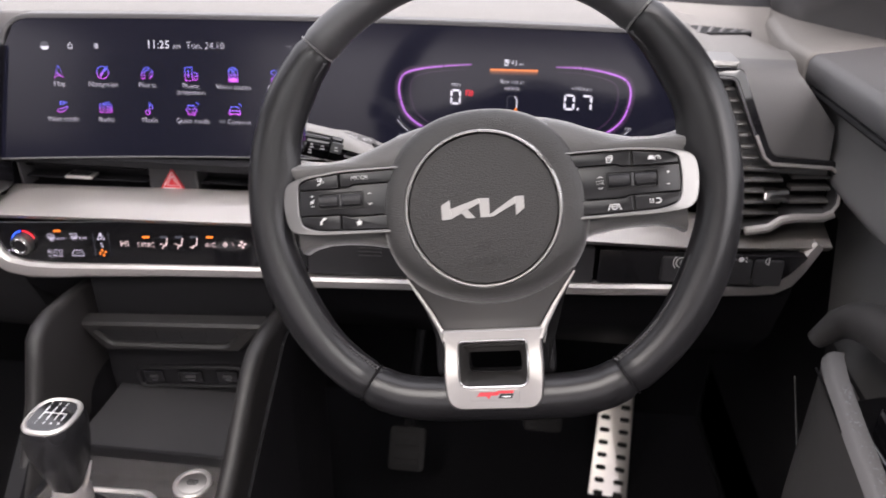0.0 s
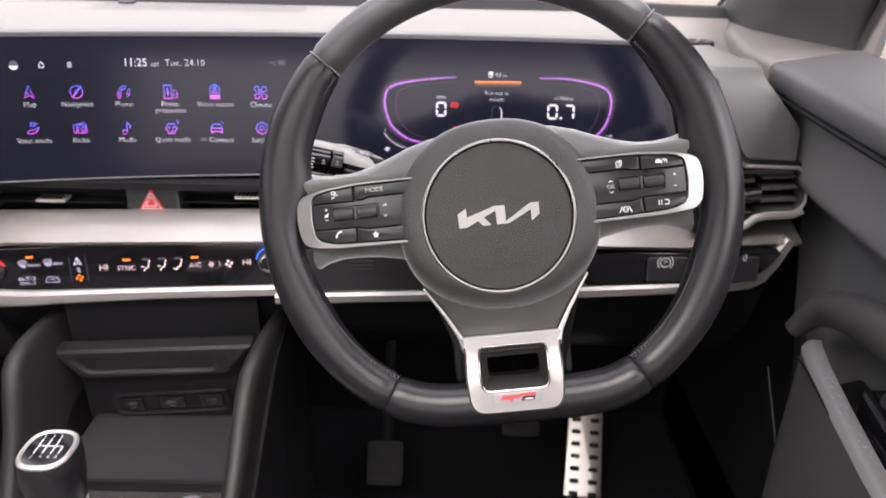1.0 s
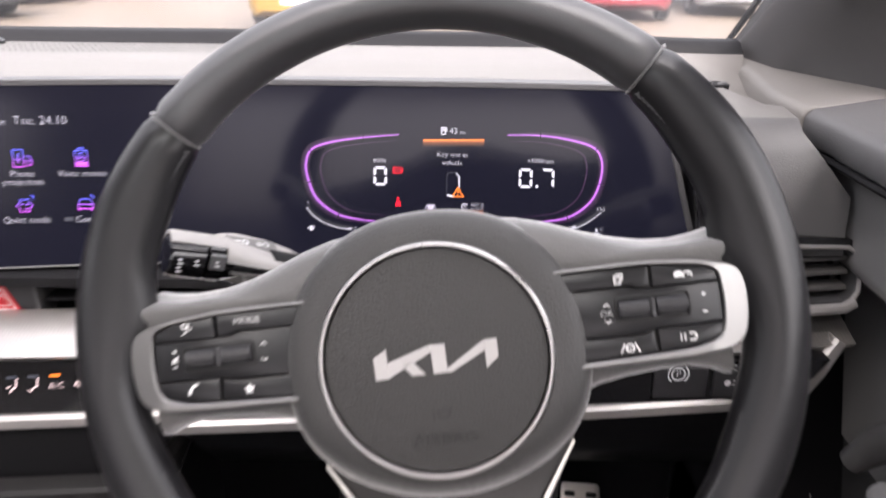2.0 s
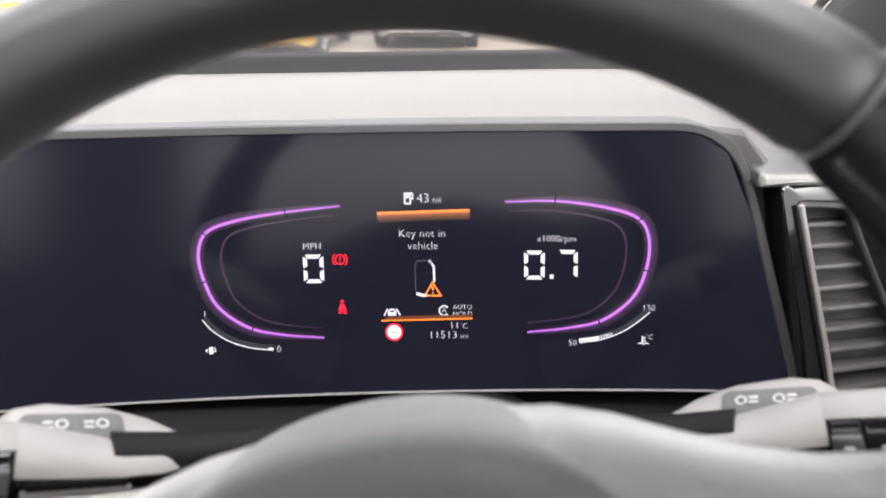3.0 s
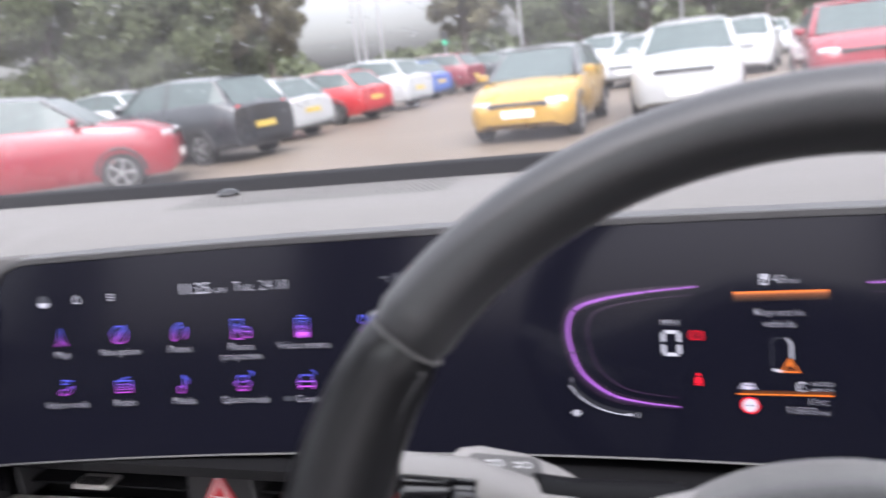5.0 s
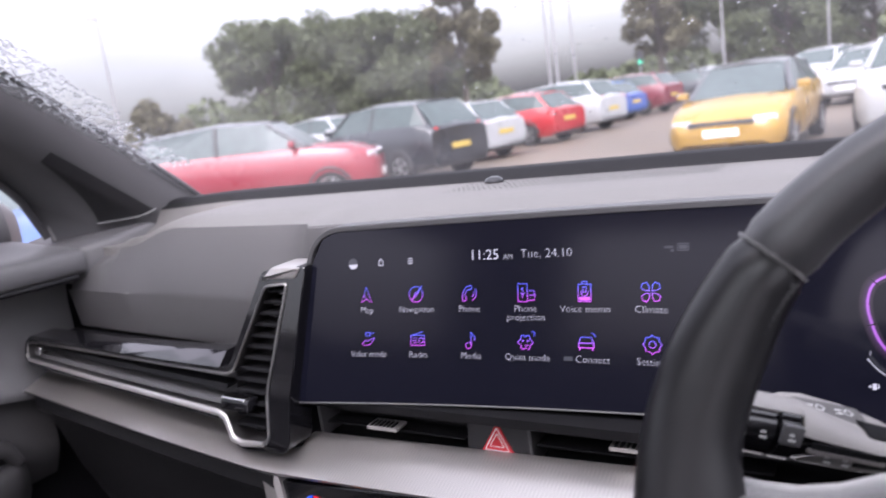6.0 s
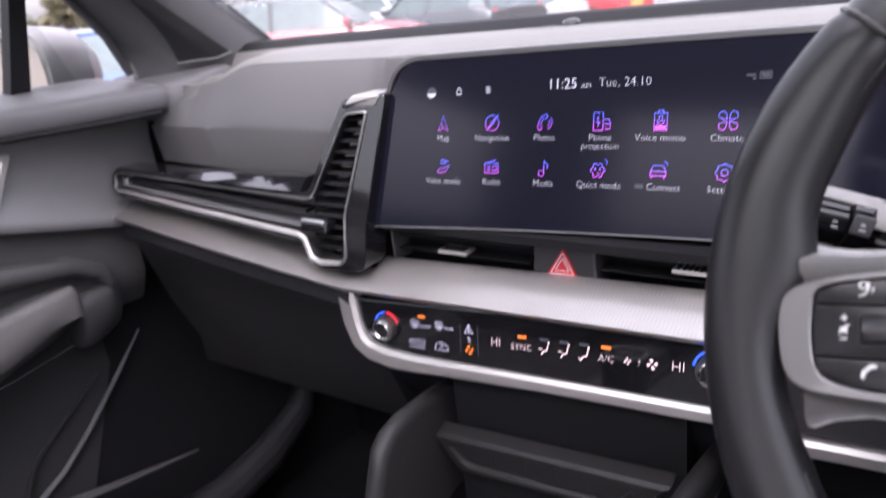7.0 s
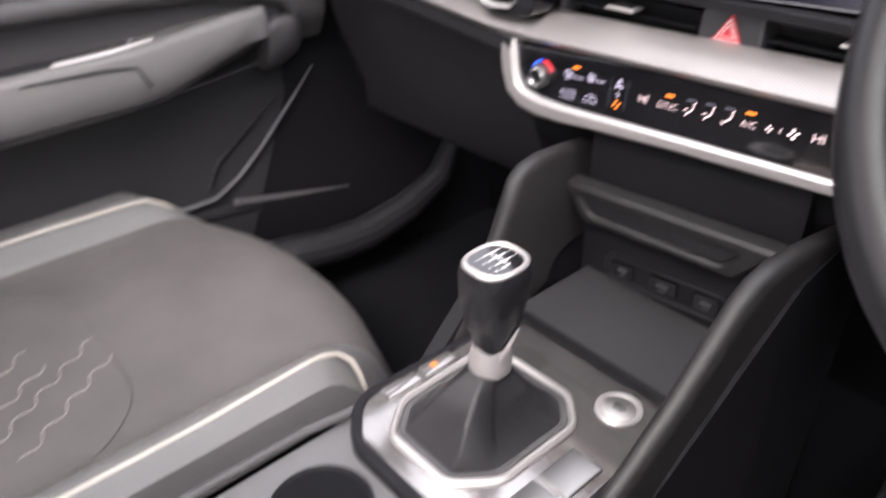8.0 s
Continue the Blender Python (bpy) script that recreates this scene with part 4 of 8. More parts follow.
tp, bt = glass_sheet(0, 0)
rows = []
for (x, zt), (_, zb) in zip(tp, bt):
    rows.append([sp(x, zb, 0.0), sp(x, zb * 0.5 + zt * 0.5, 0.0), sp(x, zt, 0.0), (sp(x, zt)[0], sp(x, zt)[1] + 0.012, zt), (sp(x, zb)[0], sp(x, zb)[1] + 0.012, zb)])
solid("glass", *loft(rows), M_screen, disp, "gloss black curved glass", smooth=True, world=True)
do = dense(outline)
solid("rim", *mapped(ring_plate([(x, max(z, 0.9792 + (x + 0.1985) * 0.02029 - 0.0008)) for x, z in inset(do, -0.0052)], do, -0.013, 0.0012, 0.0008), lambda x, z, w: sp(x, z, w)), M_bezel, disp, "thin dark grey rim", smooth=True, world=True)
SO = 0.0005


def lit(pieces, name, mat, par=None, label=""):
    return solid(name, *mapped(join(*pieces), lambda x, z, h: sp(x, z, SO + h)), mat, par or disp, label, world=True)


def words(s, x, z, size, mat=None, align="CENTER", bold=0.0, name="caption", wide=1.0):
    return lit([shifted(lettering(s, size, align, bold=bold, wide=wide), x, z)], name, mat or E_white)


# menu: clock row
words("11:25", -0.002, 1.1053, 0.0118, bold=0.0002)
words("AM", 0.0185, 1.1032, 0.0062)
words("Tue, 24.10", 0.0505, 1.1052, 0.0100)
lit([disc(0.0047, -0.1265, 1.1030, 18)], "profile_badge", E_dim)
lit([poly([(-0.1265 + 0.0047 * math.cos(radians(a)), 1.1030 + 0.0047 * math.sin(radians(a))) for a in range(190, 351, 16)], 0.0001)], "profile_badge_lower", E_white)
lit([stroke([(-0.1010, 1.1005), (-0.1010, 1.1035), (-0.0988, 1.1062), (-0.0966, 1.1035), (-0.0966, 1.1005)], 0.0007, True)], "home_symbol", E_white)
lit([stroke([(-0.0725, z), (-0.0680, z)], 0.0008) for z in (1.1012, 1.1032, 1.1052)], "menu_symbol", E_white)
lit([stroke([(0.141, 1.107), (0.1475, 1.107)], 0.0016), stroke([(0.1455, 1.1045), (0.1478, 1.1045)], 0.0018)], "signal_symbol", E_dim)
lit([stroke([(0.1505, 1.1045), (0.1580, 1.1045), (0.1580, 1.1092), (0.1505, 1.1092)], 0.0008, True), poly([(0.1515, 1.1055), (0.157, 1.1055), (0.157, 1.1082), (0.1515, 1.1082)])], "status_symbol", E_dim)

E_icon = glow("lit_icon_gradient", (0.4, 0.15, 0.9), 0.50)
en_, el_ = E_icon.node_tree.nodes, E_icon.node_tree.links
ec_, es_, er_ = en_.new("ShaderNodeTexCoord"), en_.new("ShaderNodeSeparateXYZ"), en_.new("ShaderNodeValToRGB")
er_.color_ramp.elements[0].position, er_.color_ramp.elements[0].color = 0.15, (0.60, 0.10, 0.80, 1)
er_.color_ramp.elements[1].position, er_.color_ramp.elements[1].color = 0.75, (0.13, 0.16, 1.0, 1)
el_.new(ec_.outputs["Generated"], es_.inputs[0])
el_.new(es_.outputs["Z"], er_.inputs[0])
el_.new(er_.outputs[0], en_["Principled BSDF"].inputs["Emission Color"])
COL = [-0.1145, -0.0660, -0.0170, 0.0320, 0.0805, 0.1305]
ROW = [1.0750, 1.0370]
LW = 0.00052


def icon(name, a, b):
    """Line symbol that shades from blue above to violet below."""
    return lit(a + b, name, E_icon)


def at(i, j, pts):
    return [(COL[i] + x * 0.001, ROW[j] + z * 0.001) for x, z in pts]


icon("map_symbol", [stroke(at(0, 0, [(-5, -6), (0, 7), (5, -6), (0, -3)]), LW, True)], [stroke(at(0, 0, [(0, -3), (-2.4, 0.5)]), LW)])
icon("navigation_symbol", [stroke(at(1, 0, [(-3, -4), (-1, 1), (4, 4.5), (1, -1)]), LW, True)], [stroke(circle(0.0065, COL[1], ROW[0], 0, 360, 22), LW, True), stroke(at(1, 0, [(-5, -6), (6, 7)]), LW)])
icon("phone_symbol", [stroke(circle(0.0058, COL[2] + 0.001, ROW[0], -70, 40, 8), LW), stroke(circle(0.0035, COL[2] + 0.001, ROW[0], -60, 30, 6), LW)],
     [stroke(at(2, 0, [(-6, -4), (-5, -6.5), (-2.5, -5.5), (-2.5, -3), (-3.8, -1.5), (-1, 3), (1, 2.8), (3, 4.5), (2, 6.5), (-2.5, 5), (-5.5, 0)]), LW, True)])
icon("projection_symbol", [stroke(at(3, 0, [(3, -6), (7.5, -6), (8.5, -2), (7, 1.5), (3, 1.5)]), LW), stroke(at(3, 0, [(3, -2), (8, -2)]), LW), stroke(at(3, 0, [(4, -4), (5, -4)]), LW)],
     [stroke(at(3, 0, [(-6, -7), (2, -7), (2, 7), (-6, 7)]), LW, True), stroke(at(3, 0, [(-2, -4), (-2, 4)]), LW), stroke(at(3, 0, [(-4, 0), (-2, -2), (0, 0)]), LW), stroke(at(3, 0, [(-2, 4), (-3.2, 2.2)]), LW)])
icon("voice_memo_symbol", [stroke(at(4, 0, [(-5, -7), (5, -7), (5, 6), (-5, 6)]), LW, True), stroke(at(4, 0, [(-2, 6), (-2, 8), (2, 8), (2, 6)]), LW)],
     [stroke(at(4, 0, [(-1.3, 0), (1.3, 0), (1.3, 4), (-1.3, 4)]), LW, True), stroke(at(4, 0, [(-3, 1), (-2.2, -2), (0, -3), (2.2, -2), (3, 1)]), LW), stroke(at(4, 0, [(0, -3), (0, -5)]), LW), poly(at(4, 0, [(-4.2, -6.2), (4.2, -6.2), (4.2, -3.5), (-4.2, -3.5)]))])
def blade(a):
    pts = [(0.0012, 20), (0.0042, -14), (0.0074, -8), (0.0086, 14), (0.0078, 36), (0.0052, 44), (0.0028, 38)]
    return stroke([(COL[5] + r * math.cos(radians(a + d)), ROW[0] + r * math.sin(radians(a + d))) for r, d in pts], LW, True)


fa, fb = [blade(30), blade(210)], [blade(120), blade(300)]
icon("fan_symbol", fa, fb)
icon("valet_symbol", [stroke(at(0, 1, [(-6, -4), (-3, -1), (0, -1.5), (4, 0.5), (6.5, 1), (2, -4.5), (-4, -5.5)]), LW, True)], [stroke(at(0, 1, [(-2, 3), (2, 3), (2, 6), (-2, 6)]), LW, True), stroke(at(0, 1, [(2, 4.5), (6, 5.5)]), LW)])
icon("radio_symbol", [stroke(at(1, 1, [(-6.5, -5), (6.5, -5), (6.5, 3.5), (-6.5, 3.5)]), LW, True), stroke(at(1, 1, [(-5, 3.5), (5, 6.5)]), LW)], [stroke(circle(0.0022, COL[1] + 0.0032, ROW[1] - 0.0008, 0, 360, 12), LW, True), stroke(at(1, 1, [(-4.5, 1), (-1, 1)]), LW), stroke(at(1, 1, [(-4.5, -1), (-1, -1)]), LW), stroke(at(1, 1, [(-4.5, -3), (-1, -3)]), LW)])
icon("media_symbol", [stroke(circle(0.0025, COL[2] - 0.002, ROW[1] - 0.0045, 0, 360, 12), LW, True)], [stroke(at(2, 1, [(0.5, -4.5), (0.5, 6), (4, 2.5), (3.5, -0.5)]), 0.0007)])
icon("quiet_symbol", [stroke(at(3, 1, [(-1.5, -3), (0, -4), (1.5, -3)]), LW), stroke(at(3, 1, [(4.5, 8), (7, 6.5), (6.5, 4)]), LW)], [stroke([(COL[3] - 0.001 + (0.0054 + 0.0009 * math.cos(radians(6 * b))) * math.cos(radians(b)), ROW[1] - 0.001 + (0.0054 + 0.0009 * math.cos(radians(6 * b))) * math.sin(radians(b))) for b in range(0, 360, 12)], 0.0006, True), disc(0.0008, COL[3] - 0.003, ROW[1], 8), disc(0.0008, COL[3] + 0.001, ROW[1], 8)])
icon("car_link_symbol", [stroke(at(4, 1, [(-6, -4), (-6, -0.5), (6, -0.5), (6, -4)]), 0.0007, True), stroke(at(4, 1, [(-5, -4), (-5, -6)]), 0.0008), stroke(at(4, 1, [(5, -4), (5, -6)]), 0.0008)], [stroke(at(4, 1, [(-6, -0.5), (-4, 4), (4, 4), (6, -0.5)]), LW), stroke(circle(0.004, COL[4] + 0.0035, ROW[1] + 0.0035, 10, 80, 6), LW)])
icon("settings_symbol", [stroke([(COL[5] + (0.0058 if (b // 15) % 3 else 0.0070) * math.cos(radians(b)), ROW[1] + (0.0058 if (b // 15) % 3 else 0.0070) * math.sin(radians(b))) for b in range(0, 360, 15)], LW, True)], [stroke(circle(0.0025, COL[5], ROW[1], 0, 360, 14), LW, True)])
CS = 0.0078
for i, s in enumerate(("Map", "Navigation", "Phone", "Phone", "Voice memo", "Climate")):
    words(s, COL[i], ROW[0] - 0.0128, CS)
words("projection", COL[3], ROW[0] - 0.0195, CS)
for i, s in enumerate(("Valet mode", "Radio", "Media", "Quiet mode", "", "Settings")):
    if s:
        words(s, COL[i], ROW[1] - 0.0130, CS)
lit([poly([(COL[4] - 0.0182, ROW[1] - 0.0143), (COL[4] - 0.0112, ROW[1] - 0.0143), (COL[4] - 0.0112, ROW[1] - 0.0110), (COL[4] - 0.0182, ROW[1] - 0.0110)])], "caption_bar", E_dim)
words("Connect", COL[4] + 0.0045, ROW[1] - 0.0130, CS)


# instruments: violet gauge arcs
def arc(ctrl, n=40):
    """Smooth curve through control points."""
    P = [Vector(c) for c in ctrl]
    P = [P[0] * 2 - P[1]] + P + [P[-1] * 2 - P[-2]]
    out = []
    for i in range(1, len(P) - 2):
        for s in range(8):
            t = s / 8
            a, b, c, d = P[i - 1], P[i], P[i + 1], P[i + 2]
            out.append(tuple(0.5 * ((2 * b) + (c - a) * t + (2 * a - 5 * b + 4 * c - d) * t * t + (3 * b - a - 3 * c + d) * t ** 3)))
    out.append(tuple(P[-2]))
    return out


def tapered(points, w0, w1, w2):
    """Ribbon that swells in the middle."""
    N = len(points)
    V, F = [], []
    for i in range(N):
        t = i / (N - 1)
        w = w0 + (w1 - w0) * min(1, t * 4) if t < 0.25 else w1 + (w2 - w1) * max(0, (t - 0.75) * 4)
        p, q = Vector(points[max(0, i - 1)]), Vector(points[min(N - 1, i + 1)])
        d = (q - p).normalized()
        n = Vector((-d.y, d.x)) * w / 2
        c = Vector(points[i])
        V += [(c.x + n.x, c.y + n.y, 0.0), (c.x - n.x, c.y - n.y, 0.0)]
        if i:
            F.append([2 * i - 2, 2 * i - 1, 2 * i + 1, 2 * i])
    return [(V, F)]


LARC = arc([(0.346, 1.0965), (0.316, 1.0935), (0.290, 1.0895), (0.273, 1.0835), (0.2675, 1.0720), (0.2690, 1.0580), (0.2760, 1.0420), (0.2920, 1.0300), (0.3110, 1.0255), (0.334, 1.0235)])
RARC = arc([(0.436, 1.0985), (0.463, 1.0990), (0.489, 1.0960), (0.507, 1.0905), (0.5135, 1.0800), (0.5130, 1.0640), (0.5060, 1.0470), (0.4900, 1.0340), (0.4700, 1.0290), (0.448, 1.0265)])
for nm, A in (("speed_arc", LARC), ("rev_arc", RARC)):
    cx = 0.335 if nm == "speed_arc" else 0.446
    lit([up_w(p, 0.0004) for p in tapered(A, 0.0005, 0.0014, 0.0006)], nm, E_violet)
    for k, (grow, wd, em) in enumerate(((1.004, 0.0026, 0.055), (1.010, 0.0044, 0.020), (1.018, 0.0070, 0.008), (0.987, 0.0040, 0.008))):
        halo = [(cx + (x - cx) * grow, 1.062 + (z - 1.062) * (1 + (grow - 1) * 1.6)) for x, z in A]
        lit([up_w(p, 0.0003 - 0.00006 * k) for p in tapered(halo, 0.0010, wd, 0.0012)], "arc_halo", glow("lit_violet_halo", (0.50, 0.16, 0.80), em))
    lit(tapered([(cx + (x - cx) * 0.82, 1.062 + (z - 1.062) * 0.86) for x, z in A], 0.0004, 0.0012, 0.0004), "inner_arc", E_violet2)
    for f in (0.12, 0.36, 0.58, 0.80):
        k = int(f * (len(A) - 1))
        d = (Vector(A[k + 1]) - Vector(A[k - 1])).normalized()
        p = Vector(A[k])
        lit([stroke([tuple(p + Vector((-d.y, d.x)) * 0.0030), tuple(p - Vector((-d.y, d.x)) * 0.0030)], 0.0007, False, 0.0006)], "arc_tick", M_emboss)


def segment(x, z, which, w, h, slant=0.04):
    """Seven-bar digit."""
    t = w * 0.19
    g = 0.0004
    H = h / 2
    bars = {"a": [(-w / 2 + t * 0.6, H), (w / 2 - t * 0.6, H), (w / 2 - t * 1.2, H - t), (-w / 2 + t * 1.2, H - t)],
            "d": [(-w / 2 + t * 0.6, -H), (w / 2 - t * 0.6, -H), (w / 2 - t * 1.2, -H + t), (-w / 2 + t * 1.2, -H + t)],
            "b": [(w / 2, H - t * 0.5), (w / 2, g), (w / 2 - t, t * 0.5 + g), (w / 2 - t, H - t * 1.1)],
            "c": [(w / 2, -H + t * 0.5), (w / 2, -g), (w / 2 - t, -t * 0.5 - g), (w / 2 - t, -H + t * 1.1)],
            "f": [(-w / 2, H - t * 0.5), (-w / 2, g), (-w / 2 + t, t * 0.5 + g), (-w / 2 + t, H - t * 1.1)],
            "e": [(-w / 2, -H + t * 0.5), (-w / 2, -g), (-w / 2 + t, -t * 0.5 - g), (-w / 2 + t, -H + t * 1.1)]}
    return [poly([(x + px + pz * slant, z + pz) for px, pz in bars[k]]) for k in which]


for bar in segment(0.3300, 1.0622, "abcdef", 0.0112, 0.0158, 0.0):
    lit([bar], "speed_digit_bar", E_white)
for bar in segment(0.4520, 1.0640, "abcdef", 0.0112, 0.0160, 0.0):
    lit([bar], "rev_digit_bar", E_white)
lit([poly([(0.4605, 1.0565), (0.4625, 1.0565), (0.4625, 1.0588), (0.4605, 1.0588)])], "rev_point", E_white)
for bar in segment(0.4700, 1.0645, "abc", 0.0112, 0.0160, 0.0):
    lit([bar], "rev_digit_bar", E_white)
words("MPH", 0.3297, 1.0745, 0.0052)
words("x1000rpm", 0.4640, 1.0785, 0.0052)
words("43", 0.3915, 1.1002, 0.0072)
words("mi", 0.3990, 1.0995, 0.0052)
lit([stroke([(0.3815, 1.0975), (0.3845, 1.0975), (0.3845, 1.1030), (0.3815, 1.1030)], 0.0008, True), poly([(0.3822, 1.1005), (0.3838, 1.1005), (0.3838, 1.1022), (0.3822, 1.1022)]), stroke([(0.3845, 1.1000), (0.3858, 1.1000), (0.3858, 1.1025), (0.3850, 1.1035)], 0.0006)], "fuel_range_symbol", E_white)
lit([poly([(0.3662, 1.0930), (0.4168, 1.0945), (0.4168, 1.0936), (0.3662, 1.0921)])], "orange_rule", E_orange)
for k in range(4):
    z0 = 1.0921 - 0.0012 * k
    lit([poly([(0.3662, z0), (0.4168, z0 + 0.0015), (0.4168, z0 + 0.0004), (0.3662, z0 - 0.0011)])], "orange_fade", (E_orange2, glow("lit_orange_fade", (0.75, 0.22, 0.06), 0.08), glow("lit_orange_fade", (0.75, 0.22, 0.06), 0.035), glow("lit_orange_fade", (0.75, 0.22, 0.06), 0.012))[k])
words("Key not in", 0.3905, 1.0812, 0.0062)
words("vehicle", 0.3908, 1.0745, 0.0062)
lit([stroke([(0.3862, 1.0495), (0.3862, 1.0640), (0.3875, 1.0662), (0.3940, 1.0665), (0.3962, 1.0635)], 0.0005)], "key_outline", E_dim)
lit([stroke([(0.3940, 1.0665), (0.3965, 1.0632), (0.3967, 1.0545)], 0.0011), stroke([(0.3866, 1.0480), (0.3900, 1.0470), (0.3925, 1.0470)], 0.0016)], "key_highlight", E_white)
lit([stroke([(0.3912, 1.0468), (0.4002, 1.0468), (0.3957, 1.0542)], 0.0009, True), stroke([(0.3957, 1.0522), (0.3957, 1.0497)], 0.0010), disc(0.0005, 0.3957, 1.0482, 8)], "warning_triangle", E_orange)
lit([poly([(0.3665, 1.0330), (0.4175, 1.0342), (0.4175, 1.0335), (0.3665, 1.0323)])], "orange_rule", E_orange)
lit([poly([(0.3690, 1.0331), (0.4175, 1.0344), (0.4175, 1.0362), (0.3690, 1.0349)])], "orange_fade", glow("lit_orange_fade", (0.75, 0.22, 0.06), 0.05))
lit([stroke([(0.3682, 1.0355), (0.3702, 1.0395)], 0.0006), stroke([(0.3772, 1.0357), (0.3750, 1.0396)], 0.0006), stroke([(0.3708, 1.0360), (0.3708, 1.0377), (0.3718, 1.0390), (0.3735, 1.0390), (0.3745, 1.0377), (0.3745, 1.0360)], 0.0008, True), poly([(0.3710, 1.0366), (0.3743, 1.0366), (0.3743, 1.0374), (0.3710, 1.0374)])], "lane_symbol", E_soft)
lit([stroke(circle(0.0027, 0.4018, 1.0383, 40, 320, 16), 0.0007)], "auto_hold_ring", E_white)
words("A", 0.4018, 1.0383, 0.0046)
words("AUTO", 0.4122, 1.0402, 0.0040)
words("HOLD", 0.4122, 1.0364, 0.0040)
words("11", 0.4075, 1.0297, 0.0060)
words("°C", 0.4125, 1.0295, 0.0046)
words("11513", 0.4010, 1.0243, 0.0060, wide=1.1)
words("mi", 0.4130, 1.0238, 0.0046)
lit([disc(0.0042, 0.3735, 1.0262, 24)], "limit_sign_disc", E_white)
lit([stroke(circle(0.0045, 0.3735, 1.0262, 0, 360, 26), 0.0010, True, 0.0002)], "limit_sign_ring", E_red)
lit([stroke([(0.3735 + a, 1.0262), (0.3735 + a + 0.0012, 1.0262)], 0.0005, False, 0.0003) for a in (-0.0024, -0.0006, 0.0012)], "limit_sign_dashes", M_emboss)
lit([stroke(circle(0.0026, 0.3448, 1.0672, 0, 360, 22), 0.00045, True), stroke(circle(0.0040, 0.3448, 1.0672, 132, 228, 8), 0.0005), stroke(circle(0.0040, 0.3448, 1.0672, -48, 48, 8), 0.0005), stroke([(0.3448, 1.0688), (0.3448, 1.0668)], 0.0006), disc(0.0004, 0.3448, 1.0658, 6)], "brake_warning", E_red)
lit([disc(0.0010, 0.3450, 1.0436, 10), poly([(0.3437, 1.0420), (0.3463, 1.0420), (0.3470, 1.0392), (0.3462, 1.0380), (0.3438, 1.0380), (0.3430, 1.0392)]), stroke([(0.3427, 1.0373), (0.3445, 1.0373)], 0.0007), stroke([(0.3455, 1.0373), (0.3473, 1.0373)], 0.0007), stroke([(0.3428, 1.0384), (0.3437, 1.0400)], 0.0005), stroke([(0.3472, 1.0384), (0.3463, 1.0400)], 0.0005)], "belt_warning", E_red)
FG = arc([(0.2665, 1.0345), (0.2725, 1.0275), (0.2820, 1.0215), (0.2930, 1.0180), (0.3050, 1.0165)])
lit([stroke(FG, 0.0006)], "fuel_scale", E_white)
lit([stroke([(x + 0.0012, z + 0.0017) for x, z in FG], 0.0022)], "fuel_scale_band", E_dimmer)
lit([poly([(0.3022, 1.0168), (0.3050, 1.0166), (0.3050, 1.0178), (0.3022, 1.0180)])], "fuel_level", E_white)
words("1", 0.2682, 1.0380, 0.0052)
words("0", 0.3082, 1.0170, 0.0052)
lit([poly([(0.2690, 1.0150), (0.2712, 1.0150), (0.2712, 1.0190), (0.2690, 1.0190)]), stroke([(0.2712, 1.0165), (0.2726, 1.0165), (0.2722, 1.0190)], 0.0006), poly([(0.2680, 1.0158), (0.2680, 1.0182), (0.2668, 1.0170)])], "fuel_symbol", E_white)
TG = arc([(0.4775, 1.0205), (0.4890, 1.0225), (0.4995, 1.0265), (0.5080, 1.0320), (0.5155, 1.0385)])
lit([stroke(TG, 0.0006)], "temperature_scale", E_white)
lit([stroke([(x - 0.0010, z + 0.0016) for x, z in TG[8:]], 0.0022)], "temperature_band", E_dimmer)
lit([stroke([(x - 0.0005, z + 0.0014) for x, z in TG[:14]], 0.0017)], "temperature_level", E_white)
words("50", 0.4735, 1.0203, 0.0048)
words("130", 0.5148, 1.0408, 0.0048)
lit([stroke([(0.5120, 1.0210), (0.5120, 1.0250)], 0.0007), stroke([(0.5120, 1.0240), (0.5138, 1.0240)], 0.0005), stroke([(0.5120, 1.0225), (0.5138, 1.0225)], 0.0005), stroke([(0.5095, 1.0205), (0.5110, 1.0212), (0.5125, 1.0203), (0.5140, 1.0212), (0.5155, 1.0205)], 0.0005)], "coolant_symbol", E_white)
words("°C", 0.5158, 1.0245, 0.0040)

# ---------------------------------------------------------------- steering wheel
WHEEL = Matrix(((0.9899, -0.1262, -0.0640, 0.3762), (-0.0081, 0.4000, -0.9165, 0.4941), (0.1412, 0.9078, 0.3950, 1.0564), (0, 0, 0, 1)))
wheel = thing("steering_wheel", "black leather flat-bottomed steering wheel with silver trim and switch pods", "steering wheel", WHEEL)


def rim_centre(a):
    """Centre line of the rim at angle a (degrees, from the right)."""
    t = radians(a)
    r = 0.1745 - 0.0030 * math.exp(-(((a % 360) - 90) / 40) ** 2) + 0.0022 * math.exp(-((min(abs(a % 360 - 225), abs(a % 360 - 315))) / 22) ** 2)
    x, y = r * math.cos(t), 0.010 + r * math.sin(t)
    k, flat = 0.012, -0.1500                      # flat bottom, blended softly into the circle
    h = clamp(0.5 + 0.5 * (y - flat) / k)
    y = flat + (y - flat) * h + k * h * (1 - h)
    return Vector((x, y, -0.014))


def rim_half(aa):
    """Half the rim's width: slim at the top, full along the flat bottom."""
    return 0.0158 - 0.0026 * math.exp(-((aa - 90) / 42) ** 2) + 0.0020 * math.exp(-((aa - 270) / 40) ** 2)


